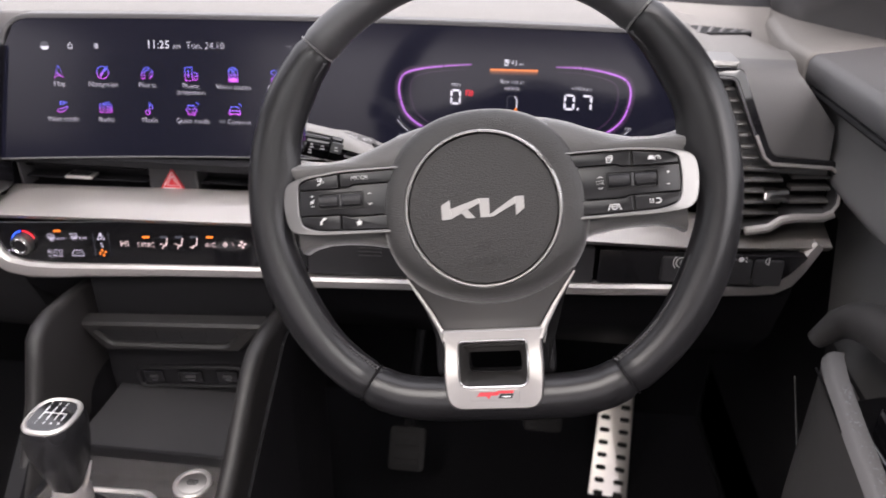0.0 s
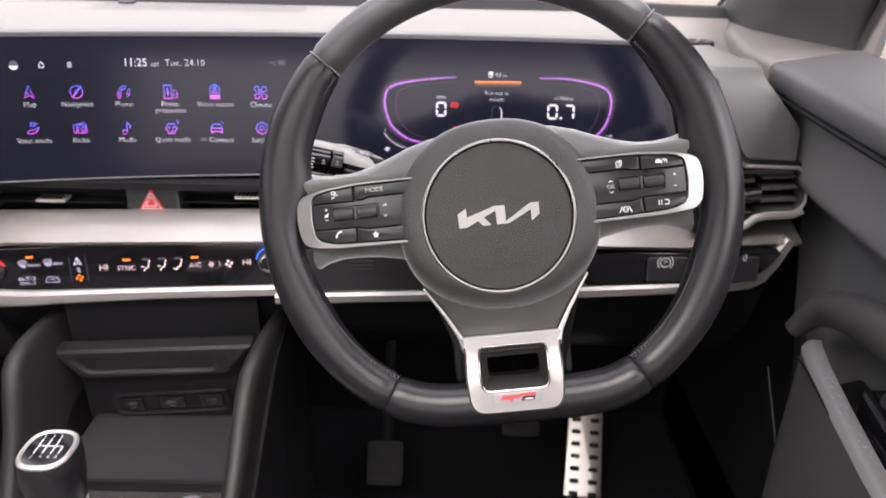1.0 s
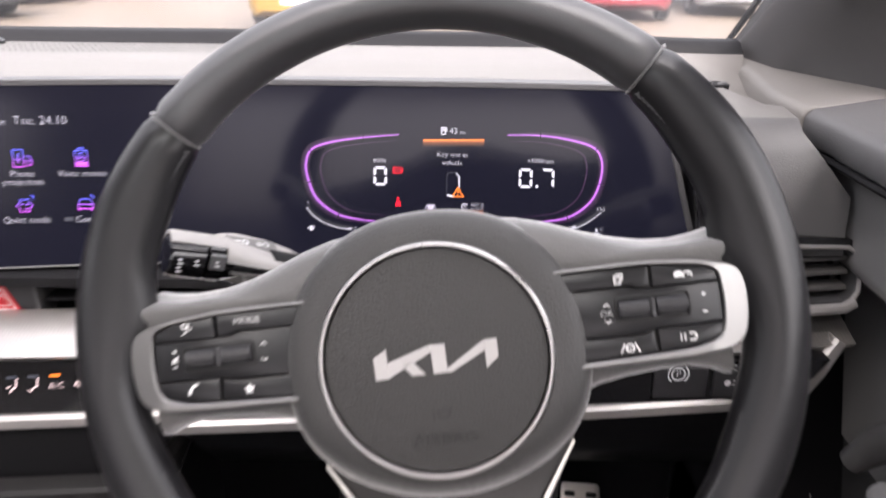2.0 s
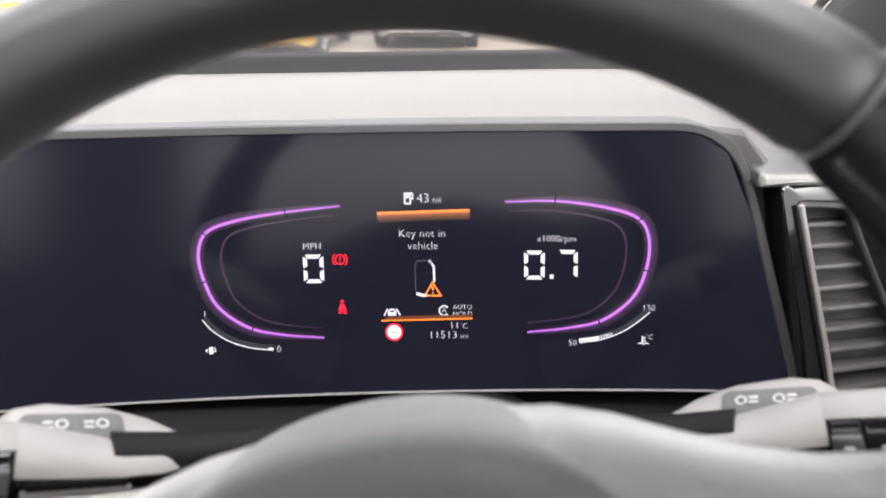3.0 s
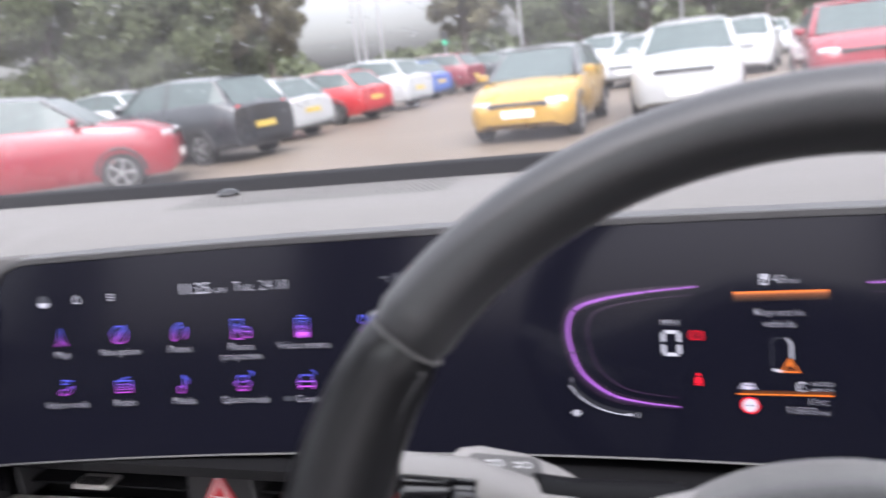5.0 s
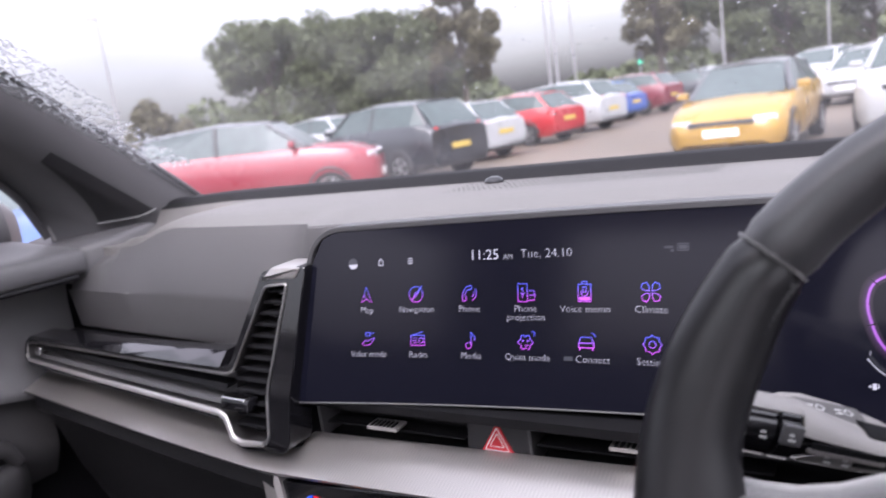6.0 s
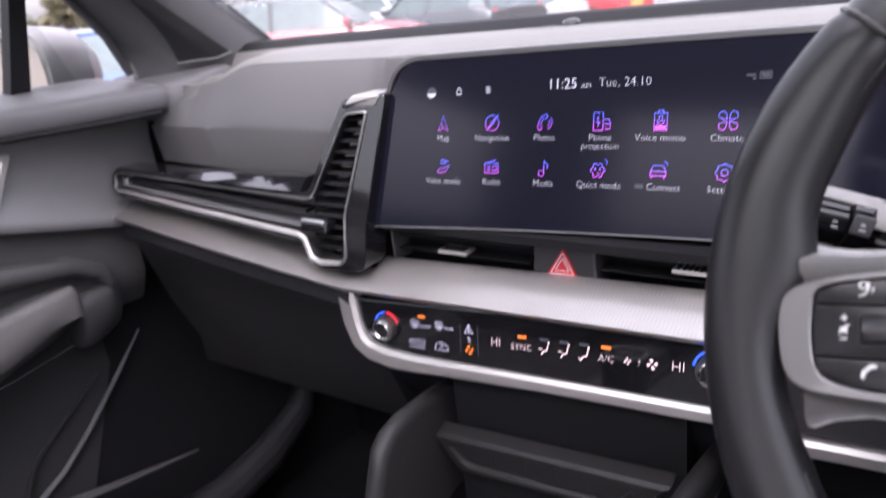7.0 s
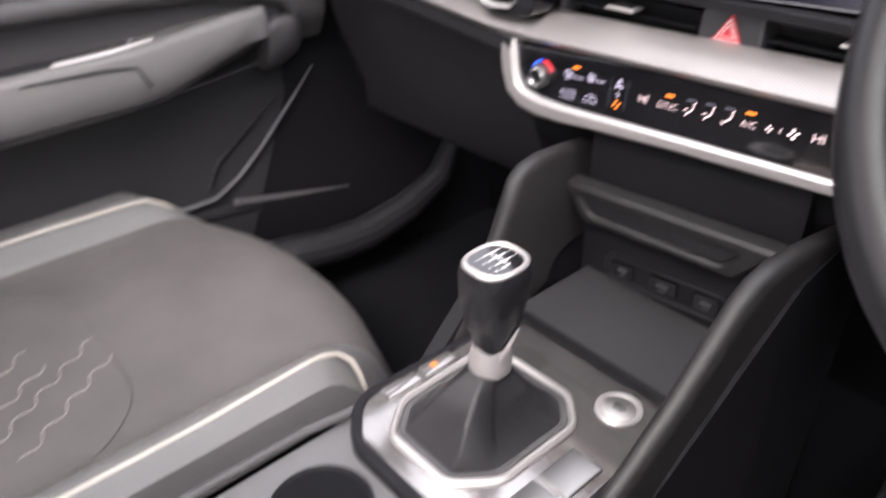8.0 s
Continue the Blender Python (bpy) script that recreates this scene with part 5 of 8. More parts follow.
def rim_piece(a0, a1, n, fat=1.0):
    rings = []
    for i in range(n + 1):
        a = a0 + (a1 - a0) * i / n
        p = rim_centre(a)
        q = rim_centre(a + 0.5) - rim_centre(a - 0.5)
        t = q.normalized()
        s = Vector((t.y, -t.x, 0))
        aa = a % 360
        side = min(aa, 360 - aa) if aa < 90 or aa > 270 else abs(aa - 180)
        grip = math.exp(-(side - 26) ** 2 / 200)          # thumb swellings beside the spokes
        rr = rim_half(aa) + 0.0012 * grip
        bulge = 0.0045 * grip if aa < 180 else 0.0015 * grip
        web = 0.010 * math.exp(-((side if aa < 180 else -side) - 9) ** 2 / 70)   # leather runs out into the spoke
        end = 0.90 if i in (0, n) else 1.0
        ring = []
        for k in range(18):
            c, d = math.cos(2 * math.pi * k / 18), math.sin(2 * math.pi * k / 18)
            r1 = rr * end + (bulge + web * max(0.0, -c) if c < 0 else 0)
            ring.append(p + s * (r1 * c) + Vector((0, 0, (0.0150 - 0.0018 * math.exp(-((aa - 90) / 42) ** 2)) * fat * end * d)))
        rings.append(ring)
    return loft(rings)


G = 0.25
WELTS = (44.6, 135.4, 235.5, 304.5)
# the top section takes the lightened leather, sides and bottom the darker one
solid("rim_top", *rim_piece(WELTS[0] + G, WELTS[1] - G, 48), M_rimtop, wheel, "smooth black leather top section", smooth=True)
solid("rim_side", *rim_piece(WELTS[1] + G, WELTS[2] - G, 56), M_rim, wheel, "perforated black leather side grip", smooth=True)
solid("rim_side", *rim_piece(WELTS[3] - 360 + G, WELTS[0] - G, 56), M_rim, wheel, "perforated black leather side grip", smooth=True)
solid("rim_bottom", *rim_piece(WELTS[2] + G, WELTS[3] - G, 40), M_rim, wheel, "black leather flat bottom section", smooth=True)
for a in WELTS:
    p = rim_centre(a)
    q = (rim_centre(a + 0.5) - rim_centre(a - 0.5)).normalized()
    sv = Vector((q.y, -q.x, 0))
    rr = rim_half(a) - 0.0002
    # upper welts get a pale material as their highlight, lower ones near black
    solid("joint_welt", *tube([p + sv * (rr * math.cos(2 * math.pi * k / 24)) + Vector((0, 0, 0.0148 * math.sin(2 * math.pi * k / 24))) for k in range(24)], 0.0007, 6, closed=True), M_shoulder if a < 180 else M_dark, wheel, "thin welt between the leather sections", smooth=True)
st = []
for a in [k * 1.1 for k in range(-50, 40)] + [180 - k * 1.1 for k in range(-50, 40)]:
    p = rim_centre(a)
    q = (rim_centre(a + 0.5) - rim_centre(a - 0.5)).normalized()
    s = Vector((q.y, -q.x, 0))
    aa = a % 360
    if aa > 200 and aa < 340 or 24 < aa < 156:
        b = p - s * (rim_half(aa) - 0.0012) + Vector((0, 0, 0.0072))
        for e in (-1, 1):
            st.append(tube([b - q * 0.0013 - s * 0.0020 * e, b + s * 0.0016 * e + q * 0.0011], 0.00055, 5))
tagged(solid("stitching", *join(*st), M_thread, wheel, "grey cross stitching along the inner rim"), kind="stuff")

# airbag cover: a deep domed shield with a round grained centre
cover = []
for s, z, e in ((0.99, -0.064, 2.2), (1.0, -0.046, 2.22), (1.0, -0.024, 2.22), (0.996, -0.0140, 2.2), (0.985, -0.0085, 2.18), (0.962, -0.0045, 2.15), (0.925, -0.0018, 2.1), (0.87, 0.0000, 2.05), (0.80, 0.0009, 2.0), (0.748, 0.0010, 2.0)):
    a = 0.0805 * s
    up, dn = 0.0765 * s, 0.0800 * s
    if s < 0.75:
        a = up = dn = 0.0602
    back = clamp((-0.020 - z) / 0.035)
    sink = 0.022 * clamp((s - 0.75) / 0.25) ** 1.5
    cover.append([(x * (1 - 0.10 * back * clamp(-y / 0.05)), (y * (up / a if y > 0 else dn / a)) - 0.0022, z - sink * clamp((-0.026 - y) / 0.05) ** 1.4) for x, y in ellipse(a, a, 0, 0, 72, e)])
cover.append([(x, y - 0.0022, -0.003) for x, y in ellipse(0.0588, 0.0588, 0, 0, 72)])
solid("airbag_cover", *loft(cover), M_cover, wheel, "grained black airbag cover", smooth=True, sharp=60)
solid("centre_disc", *moved(turned([(0.0574, -0.024), (0.0570, -0.0022), (0.0560, -0.0006), (0.045, 0.0004), (0.02, 0.0008), (0.0004, 0.0009)], 72), Matrix.Translation((0, -0.0022, 0))), M_hub, wheel, "grained black centre disc", smooth=True)
solid("chrome_ring", *moved(turned([(0.0570, -0.004), (0.0570, 0.0010), (0.0575, 0.0019), (0.0586, 0.0020), (0.0595, 0.0012), (0.0596, -0.004)], 96), Matrix.Translation((0, -0.0022, 0))), M_ringsilver, wheel, "thin bright satin ring", smooth=True)
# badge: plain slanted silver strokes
bz = 0.0013
BADGE = ([(-0.0312, 0.0022), (-0.0246, 0.0060), (-0.0240, -0.0086), (-0.0309, -0.0088)],
         [(-0.0241, -0.0008), (-0.0022, 0.0060), (-0.0022, 0.0022), (-0.0241, -0.0084)],
         [(-0.0172, -0.0030), (-0.0126, -0.0008), (-0.0058, -0.0085), (-0.0122, -0.0085)],
         [(-0.0021, 0.0060), (0.0053, 0.0056), (0.0053, -0.0085), (-0.0017, -0.0085)],
         [(0.0054, -0.0066), (0.0249, 0.0056), (0.0249, 0.0004), (0.0076, -0.0085), (0.0054, -0.0085)],
         [(0.0250, 0.0056), (0.0314, 0.0056), (0.0314, -0.0035), (0.0250, -0.0085)])
for b in BADGE:
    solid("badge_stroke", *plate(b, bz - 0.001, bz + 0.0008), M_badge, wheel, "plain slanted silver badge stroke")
solid("airbag_lettering", *moved(lettering("AIRBAG", 0.0082, depth=0.0004, bold=0.00015, wide=1.16), Matrix.Translation((0.0005, -0.0415, 0.0008))), M_emboss, wheel, "embossed dark lettering")
solid("horn_symbol", *join(stroke([(-0.0042, -0.0268), (-0.0042, -0.0325)], 0.0007, False, 0.0012), stroke([(-0.0025, -0.0280), (0.0048, -0.0268), (0.0034, -0.0305), (-0.001, -0.0312)], 0.0007, True, 0.0012)), M_emboss, wheel)

# spokes behind the pods
for m in (-1, 1):
    rings = []
    for x, yt, yb in ((0.030, 0.0680, -0.058), (0.050, 0.0655, -0.046), (0.066, 0.0610, -0.0360), (0.082, 0.0545, -0.0300), (0.098, 0.0490, -0.0270), (0.115, 0.0450, -0.0255), (0.130, 0.0440, -0.0255), (0.1420, 0.0455, -0.0280), (0.1500, 0.0475, -0.0320)):
        deep = 0.020 * clamp((0.135 - x) / 0.08)
        rings.append([(m * x, y, z) for y, z in ((yb + 0.006, -0.046), (yb + 0.001, -0.032), (yb + 0.003, -0.019), (yb + 0.008, -0.0120), (0.0, -0.0115), (0.032, -0.0085), (0.0375, -0.0050), (yt - 0.0085 if yt > 0.049 else 0.0405, -0.0070), (yt - 0.003, -0.0150), (yt - 0.001, -0.0240), (yt + 0.0005, -0.034 - deep), (yt - 0.010, -0.046 - deep))])
    solid("spoke", *loft(rings), M_shoulder, wheel, "soft grey black side spoke", smooth=True, sharp=70)
    fo = [(m * x, y) for x, y in rpoly([(0.0600, 0.0350), (0.1080, 0.0353), (0.1370, 0.0325), (0.1570, 0.0275), (0.1590, 0.0090), (0.1555, -0.0115), (0.1300, -0.0148), (0.0600, -0.0158)], [0.001, 0.01, 0.014, 0.011, 0.010, 0.012, 0.012, 0.001], 5)]
    fi = [(m * x, y) for x, y in rpoly([(0.0620, 0.0331), (0.1080, 0.0331), (0.1345, 0.0303), (0.1440, 0.0272), (0.1460, 0.0090), (0.1438, -0.0070), (0.1300, -0.0112), (0.0620, -0.0136)], [0.001, 0.01, 0.010, 0.006, 0.008, 0.008, 0.010, 0.001], 5)]

    def bow(x, y, z):
        return (x, y, z - 0.0045 * ease((abs(x) - 0.138) / 0.026))
    frame_ = solid("pod_frame", *mapped(ring_plate(fo, fi, -0.016, -0.0012, 0.0007), bow), M_podsilver, wheel, "satin silver pod frame", smooth=True)
    solid("pod_bed", *plate(fi, -0.016, -0.0065), M_emboss, frame_)

    def key(pts, z, name="key", r=0.0012, mat=None):
        o = [(m * x, y) for x, y in rpoly(pts, r, 3)]
        return solid(name, *mapped(plate(o, -0.010, z, 0.0007), bow), mat or M_key, frame_, smooth=True)
    key([(0.0670, 0.0326), (0.0670, 0.0236), (0.1005, 0.0236), (0.1035, 0.0219), (0.1099, 0.0221), (0.1099, 0.0326)], -0.0022)
    key([(0.1115, 0.0325), (0.1115, 0.0214), (0.1436, 0.0216), (0.1428, 0.0266), (0.1345, 0.0297)], -0.0022)
    key([(0.0670, 0.0230), (0.0670, -0.0010), (0.1040, -0.0010), (0.1095, 0.0008), (0.1450, 0.0012), (0.1446, 0.0211), (0.1110, 0.0210), (0.1035, 0.0214), (0.1005, 0.0230)], -0.0030, "roller_bed")
    key([(0.0690, -0.0016), (0.0690, -0.0126), (0.1105, -0.0112), (0.1097, 0.0002), (0.1042, -0.0016)], -0.0022)
    key([(0.1115, 0.0004), (0.1122, -0.0110), (0.1300, -0.0104), (0.1428, -0.0064), (0.1445, 0.0006)], -0.0022)
    ro_ = rrect(0.0352, 0.0110, 0.0012, m * 0.1105, 0.0118)
    solid("roller_well", *ring_plate(inset(ro_, -0.0012), ro_, -0.006, -0.0022, 0.0003), M_emboss, frame_)
    solid("roller_post", *moved(box(-0.0011, 0.0011, -0.0048, 0.0048, -0.006, -0.0004, 0.0006), Matrix.Translation((m * 0.1105, 0.0118, 0))), M_bezel, frame_)
    for x0, x1 in ((0.0935, 0.1088), (0.1122, 0.1275)):
        w = (x1 - x0) / 2
        ro = solid("roller", *mapped(tube([(-w, 0, 0), (-w * 0.96, 0, 0), (w * 0.96, 0, 0), (w, 0, 0)], [0.0042, 0.0048, 0.0048, 0.0042], 20), lambda x, y, z: (m * (x0 + x1) / 2 + x, 0.0118 + y, z - 0.0040)), M_button, frame_, smooth=True)
        for k in range(6):
            an = radians(52 + 15.2 * k)
            solid("rib", *moved(box(-w + 0.0016, w - 0.0016, -0.0002, 0.0002, -0.0002, 0.00025), Matrix.Translation((m * (x0 + x1) / 2, 0.0118 + 0.0049 * math.cos(an), -0.0040 + 0.0049 * math.sin(an)))), M_button, ro)
    Z = -0.0019

    def sym(pieces, dz=0.0):
        solid("symbol", *mapped(join(*[([(v[0], v[1], Z + dz) for v in p[0]], p[1]) for p in pieces]), bow), M_print, frame_)

    def word(s, x, y, size, dz=0.0):
        v, f = lettering(s, size)
        solid("caption", *mapped(([Vector((p[0] + x, p[1] + y, Z + dz)) for p in v], f), bow), M_print, frame_)
    chev = lambda x, y, d: stroke([(x - 0.0016, y - 0.0006 * d), (x, y + 0.0008 * d), (x + 0.0016, y - 0.0006 * d)], 0.0005)
    plus = lambda x, y: [stroke([(x - 0.0012, y), (x + 0.0012, y)], 0.0005), stroke([(x, y - 0.0012), (x, y + 0.0012)], 0.0005)]
    if m < 0:
        word("MODE", -0.0941, 0.0284, 0.0050)
        sym([stroke(circle(0.0014, -0.1268, 0.0292, 0, 360, 8), 0.0006), stroke([(-0.1285, 0.0248), (-0.1262, 0.0258), (-0.1250, 0.0280), (-0.1248, 0.0302)], 0.0006), stroke([(-0.1240, 0.0262), (-0.1232, 0.0282)], 0.0005)])
        sym(plus(-0.1336, 0.0165) + [stroke([(-0.1350, 0.0086), (-0.1326, 0.0086)], 0.0005), stroke([(-0.1355, 0.0102), (-0.1318, 0.0140)], 0.0005), poly([(-0.1352, 0.0114), (-0.1341, 0.0114), (-0.1327, 0.0102), (-0.1327, 0.0140), (-0.1341, 0.0128), (-0.1352, 0.0128)])], -0.0006)
        sym([chev(-0.0870, 0.0157, 1), chev(-0.0873, 0.0079, -1)], -0.0006)
        sym([stroke([(-0.1278, -0.0062), (-0.1274, -0.0040), (-0.1250, -0.0016), (-0.1230, -0.0014)], 0.0013)])
        s5 = [((0.0030 if k % 2 == 0 else 0.0013) * math.sin(math.pi * k / 5) - 0.0966, (0.0030 if k % 2 == 0 else 0.0013) * math.cos(math.pi * k / 5) - 0.0064) for k in range(10)]
        sym([poly(s5)])
    else:
        sym([stroke([(0.0930, 0.0252), (0.0960, 0.0252), (0.0960, 0.0290), (0.0930, 0.0290)], 0.0006, True), stroke([(0.0942, 0.0300), (0.0970, 0.0300), (0.0970, 0.0264)], 0.0006), stroke([(0.0936, 0.0278), (0.0954, 0.0278)], 0.0004), stroke([(0.0936, 0.0266), (0.0954, 0.0266)], 0.0004)])
        sym([poly([(0.1225, 0.0252), (0.1265, 0.0252), (0.1268, 0.0268), (0.1258, 0.0282), (0.1236, 0.0282), (0.1225, 0.0268)]), stroke(circle(0.0021, 0.1291, 0.0256, -30, 210, 10), 0.0006), stroke([(0.1291, 0.0256), (0.1302, 0.0270)], 0.0006)])
        word("OK", 0.0876, 0.0108, 0.0046, -0.0006)
        sym([chev(0.0878, 0.0148, 1), chev(0.0879, 0.0068, -1), stroke([(0.1347, 0.0068), (0.1371, 0.0068)], 0.0005)] + plus(0.1360, 0.0154), -0.0006)
        sym([stroke([(0.0924, -0.0098), (0.0946, -0.0050)], 0.0007), stroke([(0.1018, -0.0098), (0.0996, -0.0050)], 0.0007), stroke(circle(0.0020, 0.0971, -0.0074, 0, 360, 12), 0.0006), stroke([(0.0952, -0.0074), (0.0990, -0.0074)], 0.0005)])
        sym([stroke([(0.1226, -0.0066), (0.1226, -0.0030)], 0.0006), stroke([(0.1245, -0.0066), (0.1245, -0.0030)], 0.0006), stroke([(0.1268, -0.0031), (0.1292, -0.0031), (0.1304, -0.0048), (0.1292, -0.0065), (0.1268, -0.0065)], 0.0007)])

# lower spoke: satin web that widens upwards, silver stirrup with a funnel window and a badge plate
web = rpoly([(-0.0680, -0.0500), (0.0680, -0.0500), (0.0540, -0.0710), (0.0405, -0.0935), (0.0375, -0.110), (-0.0375, -0.110), (-0.0405, -0.0935), (-0.0540, -0.0710)], 0.006, 4)
solid("lower_web", *mapped(plate(web, -0.034, -0.014, 0.004), lambda x, y, z: (x, y, z + 0.006 * ease((-0.078 - y) / 0.024))), M_web, wheel, "dark satin lower web", smooth=True)
for m in (-1, 1):
    solid("web_edge", *tube([(m * 0.0655, -0.0540, -0.0165), (m * 0.0590, -0.0635, -0.0150), (m * 0.0480, -0.0800, -0.0120), (m * 0.0395, -0.0945, -0.0080), (m * 0.0368, -0.1030, -0.0055)], [0.0008, 0.0012, 0.0017, 0.0022, 0.0022], 8), M_satin, wheel, "slim silver edge", smooth=True)
    solid("web_edge", *tube([(m * 0.0640, -0.0580, -0.0240), (m * 0.0520, -0.0770, -0.0215), (m * 0.0420, -0.0950, -0.0180), (m * 0.0388, -0.1080, -0.0150)], [0.0006, 0.0009, 0.0010, 0.0008], 8), M_podsilver, wheel, "slim silver edge", smooth=True)
    solid("web_back", *plate([(m * x, y) for x, y in rpoly([(0.030, -0.05), (0.068, -0.05), (0.056, -0.076), (0.0475, -0.100), (0.0475, -0.135), (0.036, -0.135)], 0.006, 3)], -0.040, -0.022, 0.005), M_dark, wheel, smooth=True)
so = rpoly([(-0.0395, -0.0945), (0.0395, -0.0945), (0.0372, -0.1060), (0.0384, -0.1270), (0.0362, -0.1555), (-0.0362, -0.1555), (-0.0384, -0.1270), (-0.0372, -0.1060)], [0.003, 0.003, 0.012, 0.02, 0.013, 0.013, 0.02, 0.012], 6)
si = rpoly([(-0.0255, -0.1035), (0.0255, -0.1035), (0.0262, -0.1100), (0.0265, -0.1250), (0.0252, -0.1372), (-0.0252, -0.1372), (-0.0265, -0.1250), (-0.0262, -0.1100)], [0.0055, 0.0055, 0.01, 0.01, 0.0065, 0.0065, 0.01, 0.01], 6)


def lifted(piece):
    """The stirrup leans out towards the rim's front face."""
    return mapped(piece, lambda x, y, z: (x, y, z + 0.0062 * ease((-0.100 - y) / 0.040)))


solid("stirrup", *lifted(ring_plate(so, si, -0.022, -0.0040, 0.0014)), M_stirrup, wheel, "brushed silver stirrup with a window", smooth=True)
sj = [(x * 0.80, -0.1225 + (y + 0.1203) * 0.50) for x, y in si]
solid("stirrup_funnel", *lifted(loft([[(x, y, -0.0042) for x, y in si], [(x * 0.985, -0.1203 + (y + 0.1203) * 0.97, -0.0055) for x, y in si], [(x, y, -0.0190) for x, y in sj], [(x, y, -0.0260) for x, y in sj]], caps=False)), M_podsilver, wheel, "satin funnel of the stirrup's window", smooth=True)
solid("stirrup_back", *ring_plate(inset(so, 0.004), sj, -0.036, -0.024), M_dark, wheel)
solid("window_lip", *lifted(ring_plate(inset(si, -0.0010), inset(si, 0.0003), -0.012, -0.0034, 0.0004)), M_chrome, wheel, smooth=True)
bp = solid("badge_plate", *plate(rrect(0.0378, 0.0084, 0.0018, 0, -0.1437), -0.0010, 0.0030, 0.0003), M_stirrup, wheel, "silver badge plate")
solid("badge_rim", *ring_plate(rrect(0.0386, 0.0092, 0.0020, 0, -0.1437), rrect(0.0377, 0.0083, 0.0017, 0, -0.1437), 0.0020, 0.0030), M_stirrup, bp, "bright outline")
solid("red_bar", *join(poly([(-0.0135, -0.1445), (-0.0110, -0.1413), (0.0010, -0.1413), (0.0034, -0.1402), (0.0150, -0.1402), (0.0145, -0.1424), (0.0038, -0.1424), (0.0026, -0.1440), (-0.0026, -0.1440), (-0.0045, -0.1468), (-0.0062, -0.1445)], 0.0033)), M_red, bp, "red slanted bar")
solid("dark_bar", *join(poly([(0.0028, -0.1462), (0.0132, -0.1462), (0.0144, -0.1427), (0.0045, -0.1427)], 0.00335)), M_emboss, bp, "dark slanted bar")
solid("badge_mark", *join(poly([(0.0060, -0.1453), (0.0122, -0.1453), (0.0124, -0.1443), (0.0062, -0.1443)], 0.0036)), M_print, bp, "small pale mark")

# column shroud and stalks
col = thing("steering_column", "black steering column shroud behind the wheel", "steering column", WHEEL.copy())
solid("shroud", *loft([[(x, y - 0.018, z) for x, y in ellipse(a, b, 0, 0, 28, 3.2)] for a, b, z in ((0.040, 0.036, -0.046), (0.060, 0.050, -0.060), (0.066, 0.054, -0.11), (0.072, 0.057, -0.20), (0.07, 0.055, -0.33))]), M_dark, col, "black plastic shroud", smooth=True)
for m, nm, lab in ((-1, "light_stalk", "black and satin grey light stalk with printed symbols"), (1, "wiper_stalk", "black and satin grey wiper stalk with printed symbols")):
    stk = thing(nm, lab, "stalk", Matrix.Translation((0.379 + m * 0.10, 0.62, 1.06)))

    def sw_(dx, y, z):
        return Vector((0.3865 + m * dx + (0.0045 if m > 0 else 0.0), y, z - 0.0015 - (0.002 if m > 0 else 0.0)))
    root, tip = sw_(0.1060, 0.646, 1.0335), sw_(0.1815, 0.605, 1.0635)
    ax = (tip - root).normalized()
    sd = ax.cross(Vector((0, 0, 1))).normalized()
    if sd.y > 0:
        sd = -sd
    un = Vector((0, 0, 1)) - ax * ax.z
    un.normalize()

    def along(f, c, d):
        return root + (tip - root) * f + sd * c + un * d

    def arc_ring(f, r, a0, a1, n=14):
        tall = 0.55 + 0.50 * ease((f - 0.25) / 0.40)
        return [along(f, r * math.cos(radians(a0 + (a1 - a0) * k / n)), r * tall * math.sin(radians(a0 + (a1 - a0) * k / n))) for k in range(n + 1)]
    solid("root_boot", *tube([sw_(0.055, 0.665, 1.022), root, along(0.25, 0, 0)], [0.010, 0.0105, 0.0115], 16), M_dark, stk, world=True, smooth=True)
    bar = solid("bar", *tube([along(f, 0, 0) for f in (0.12, 0.18, 0.40, 0.58, 0.62)], [0.0060, 0.0070, 0.0078, 0.0125, 0.0130], 24), M_gloss, stk, "black stalk bar", world=True, smooth=True)
    solid("twist_ring", *tube([along(f, 0, 0.0008) for f in (0.625, 0.635, 0.735, 0.745)], [0.0135, 0.0150, 0.0150, 0.0135], 24), M_gloss, bar, "gloss black twist ring", world=True, smooth=True)
    solid("twist_end", *tube([along(f, 0, 0) for f in (0.75, 0.76, 0.985, 1.0)], [0.0132, 0.0142, 0.0138, 0.0122], 24), M_gloss, bar, "black twist end", world=True, smooth=True)
    for f0, f1, a0 in ((0.02, 0.615, 14), (0.60, 1.005, 50)):
        rg = []
        for f, k in (((f0 - 0.14, 0.30), (f0 - 0.07, 0.66), (f0 + 0.03, 0.92)) if f0 < 0.1 else ((f0, 0.96), (f0 + 0.02, 1.0))) + (((f0 * 2 + f1) / 3, 1.0), ((f0 + f1 * 2) / 3, 1.0), (f1 - 0.02, 1.0), (f1, 0.96)):
            rg.append(arc_ring(f, 0.0154 * k, a0, 150) + arc_ring(f, 0.0130 * k, 150, a0))
        solid("top_shell", *loft(rg), M_stalk, stk, "satin grey upper shell", world=True, smooth=True, sharp=50)
    solid("ring_tab", *mapped(box(-0.0050, 0.0050, -0.0050, 0.0050, 0.0, 0.0034, 0.001), lambda x, y, z: along(0.685 + x / (tip - root).length, 0.0138 + z, 0.0035 + y)), M_cap, bar, "raised grey ring tab", world=True, smooth=True)
    # raised paddle with printed symbols on the far side of the bar
    rg = []
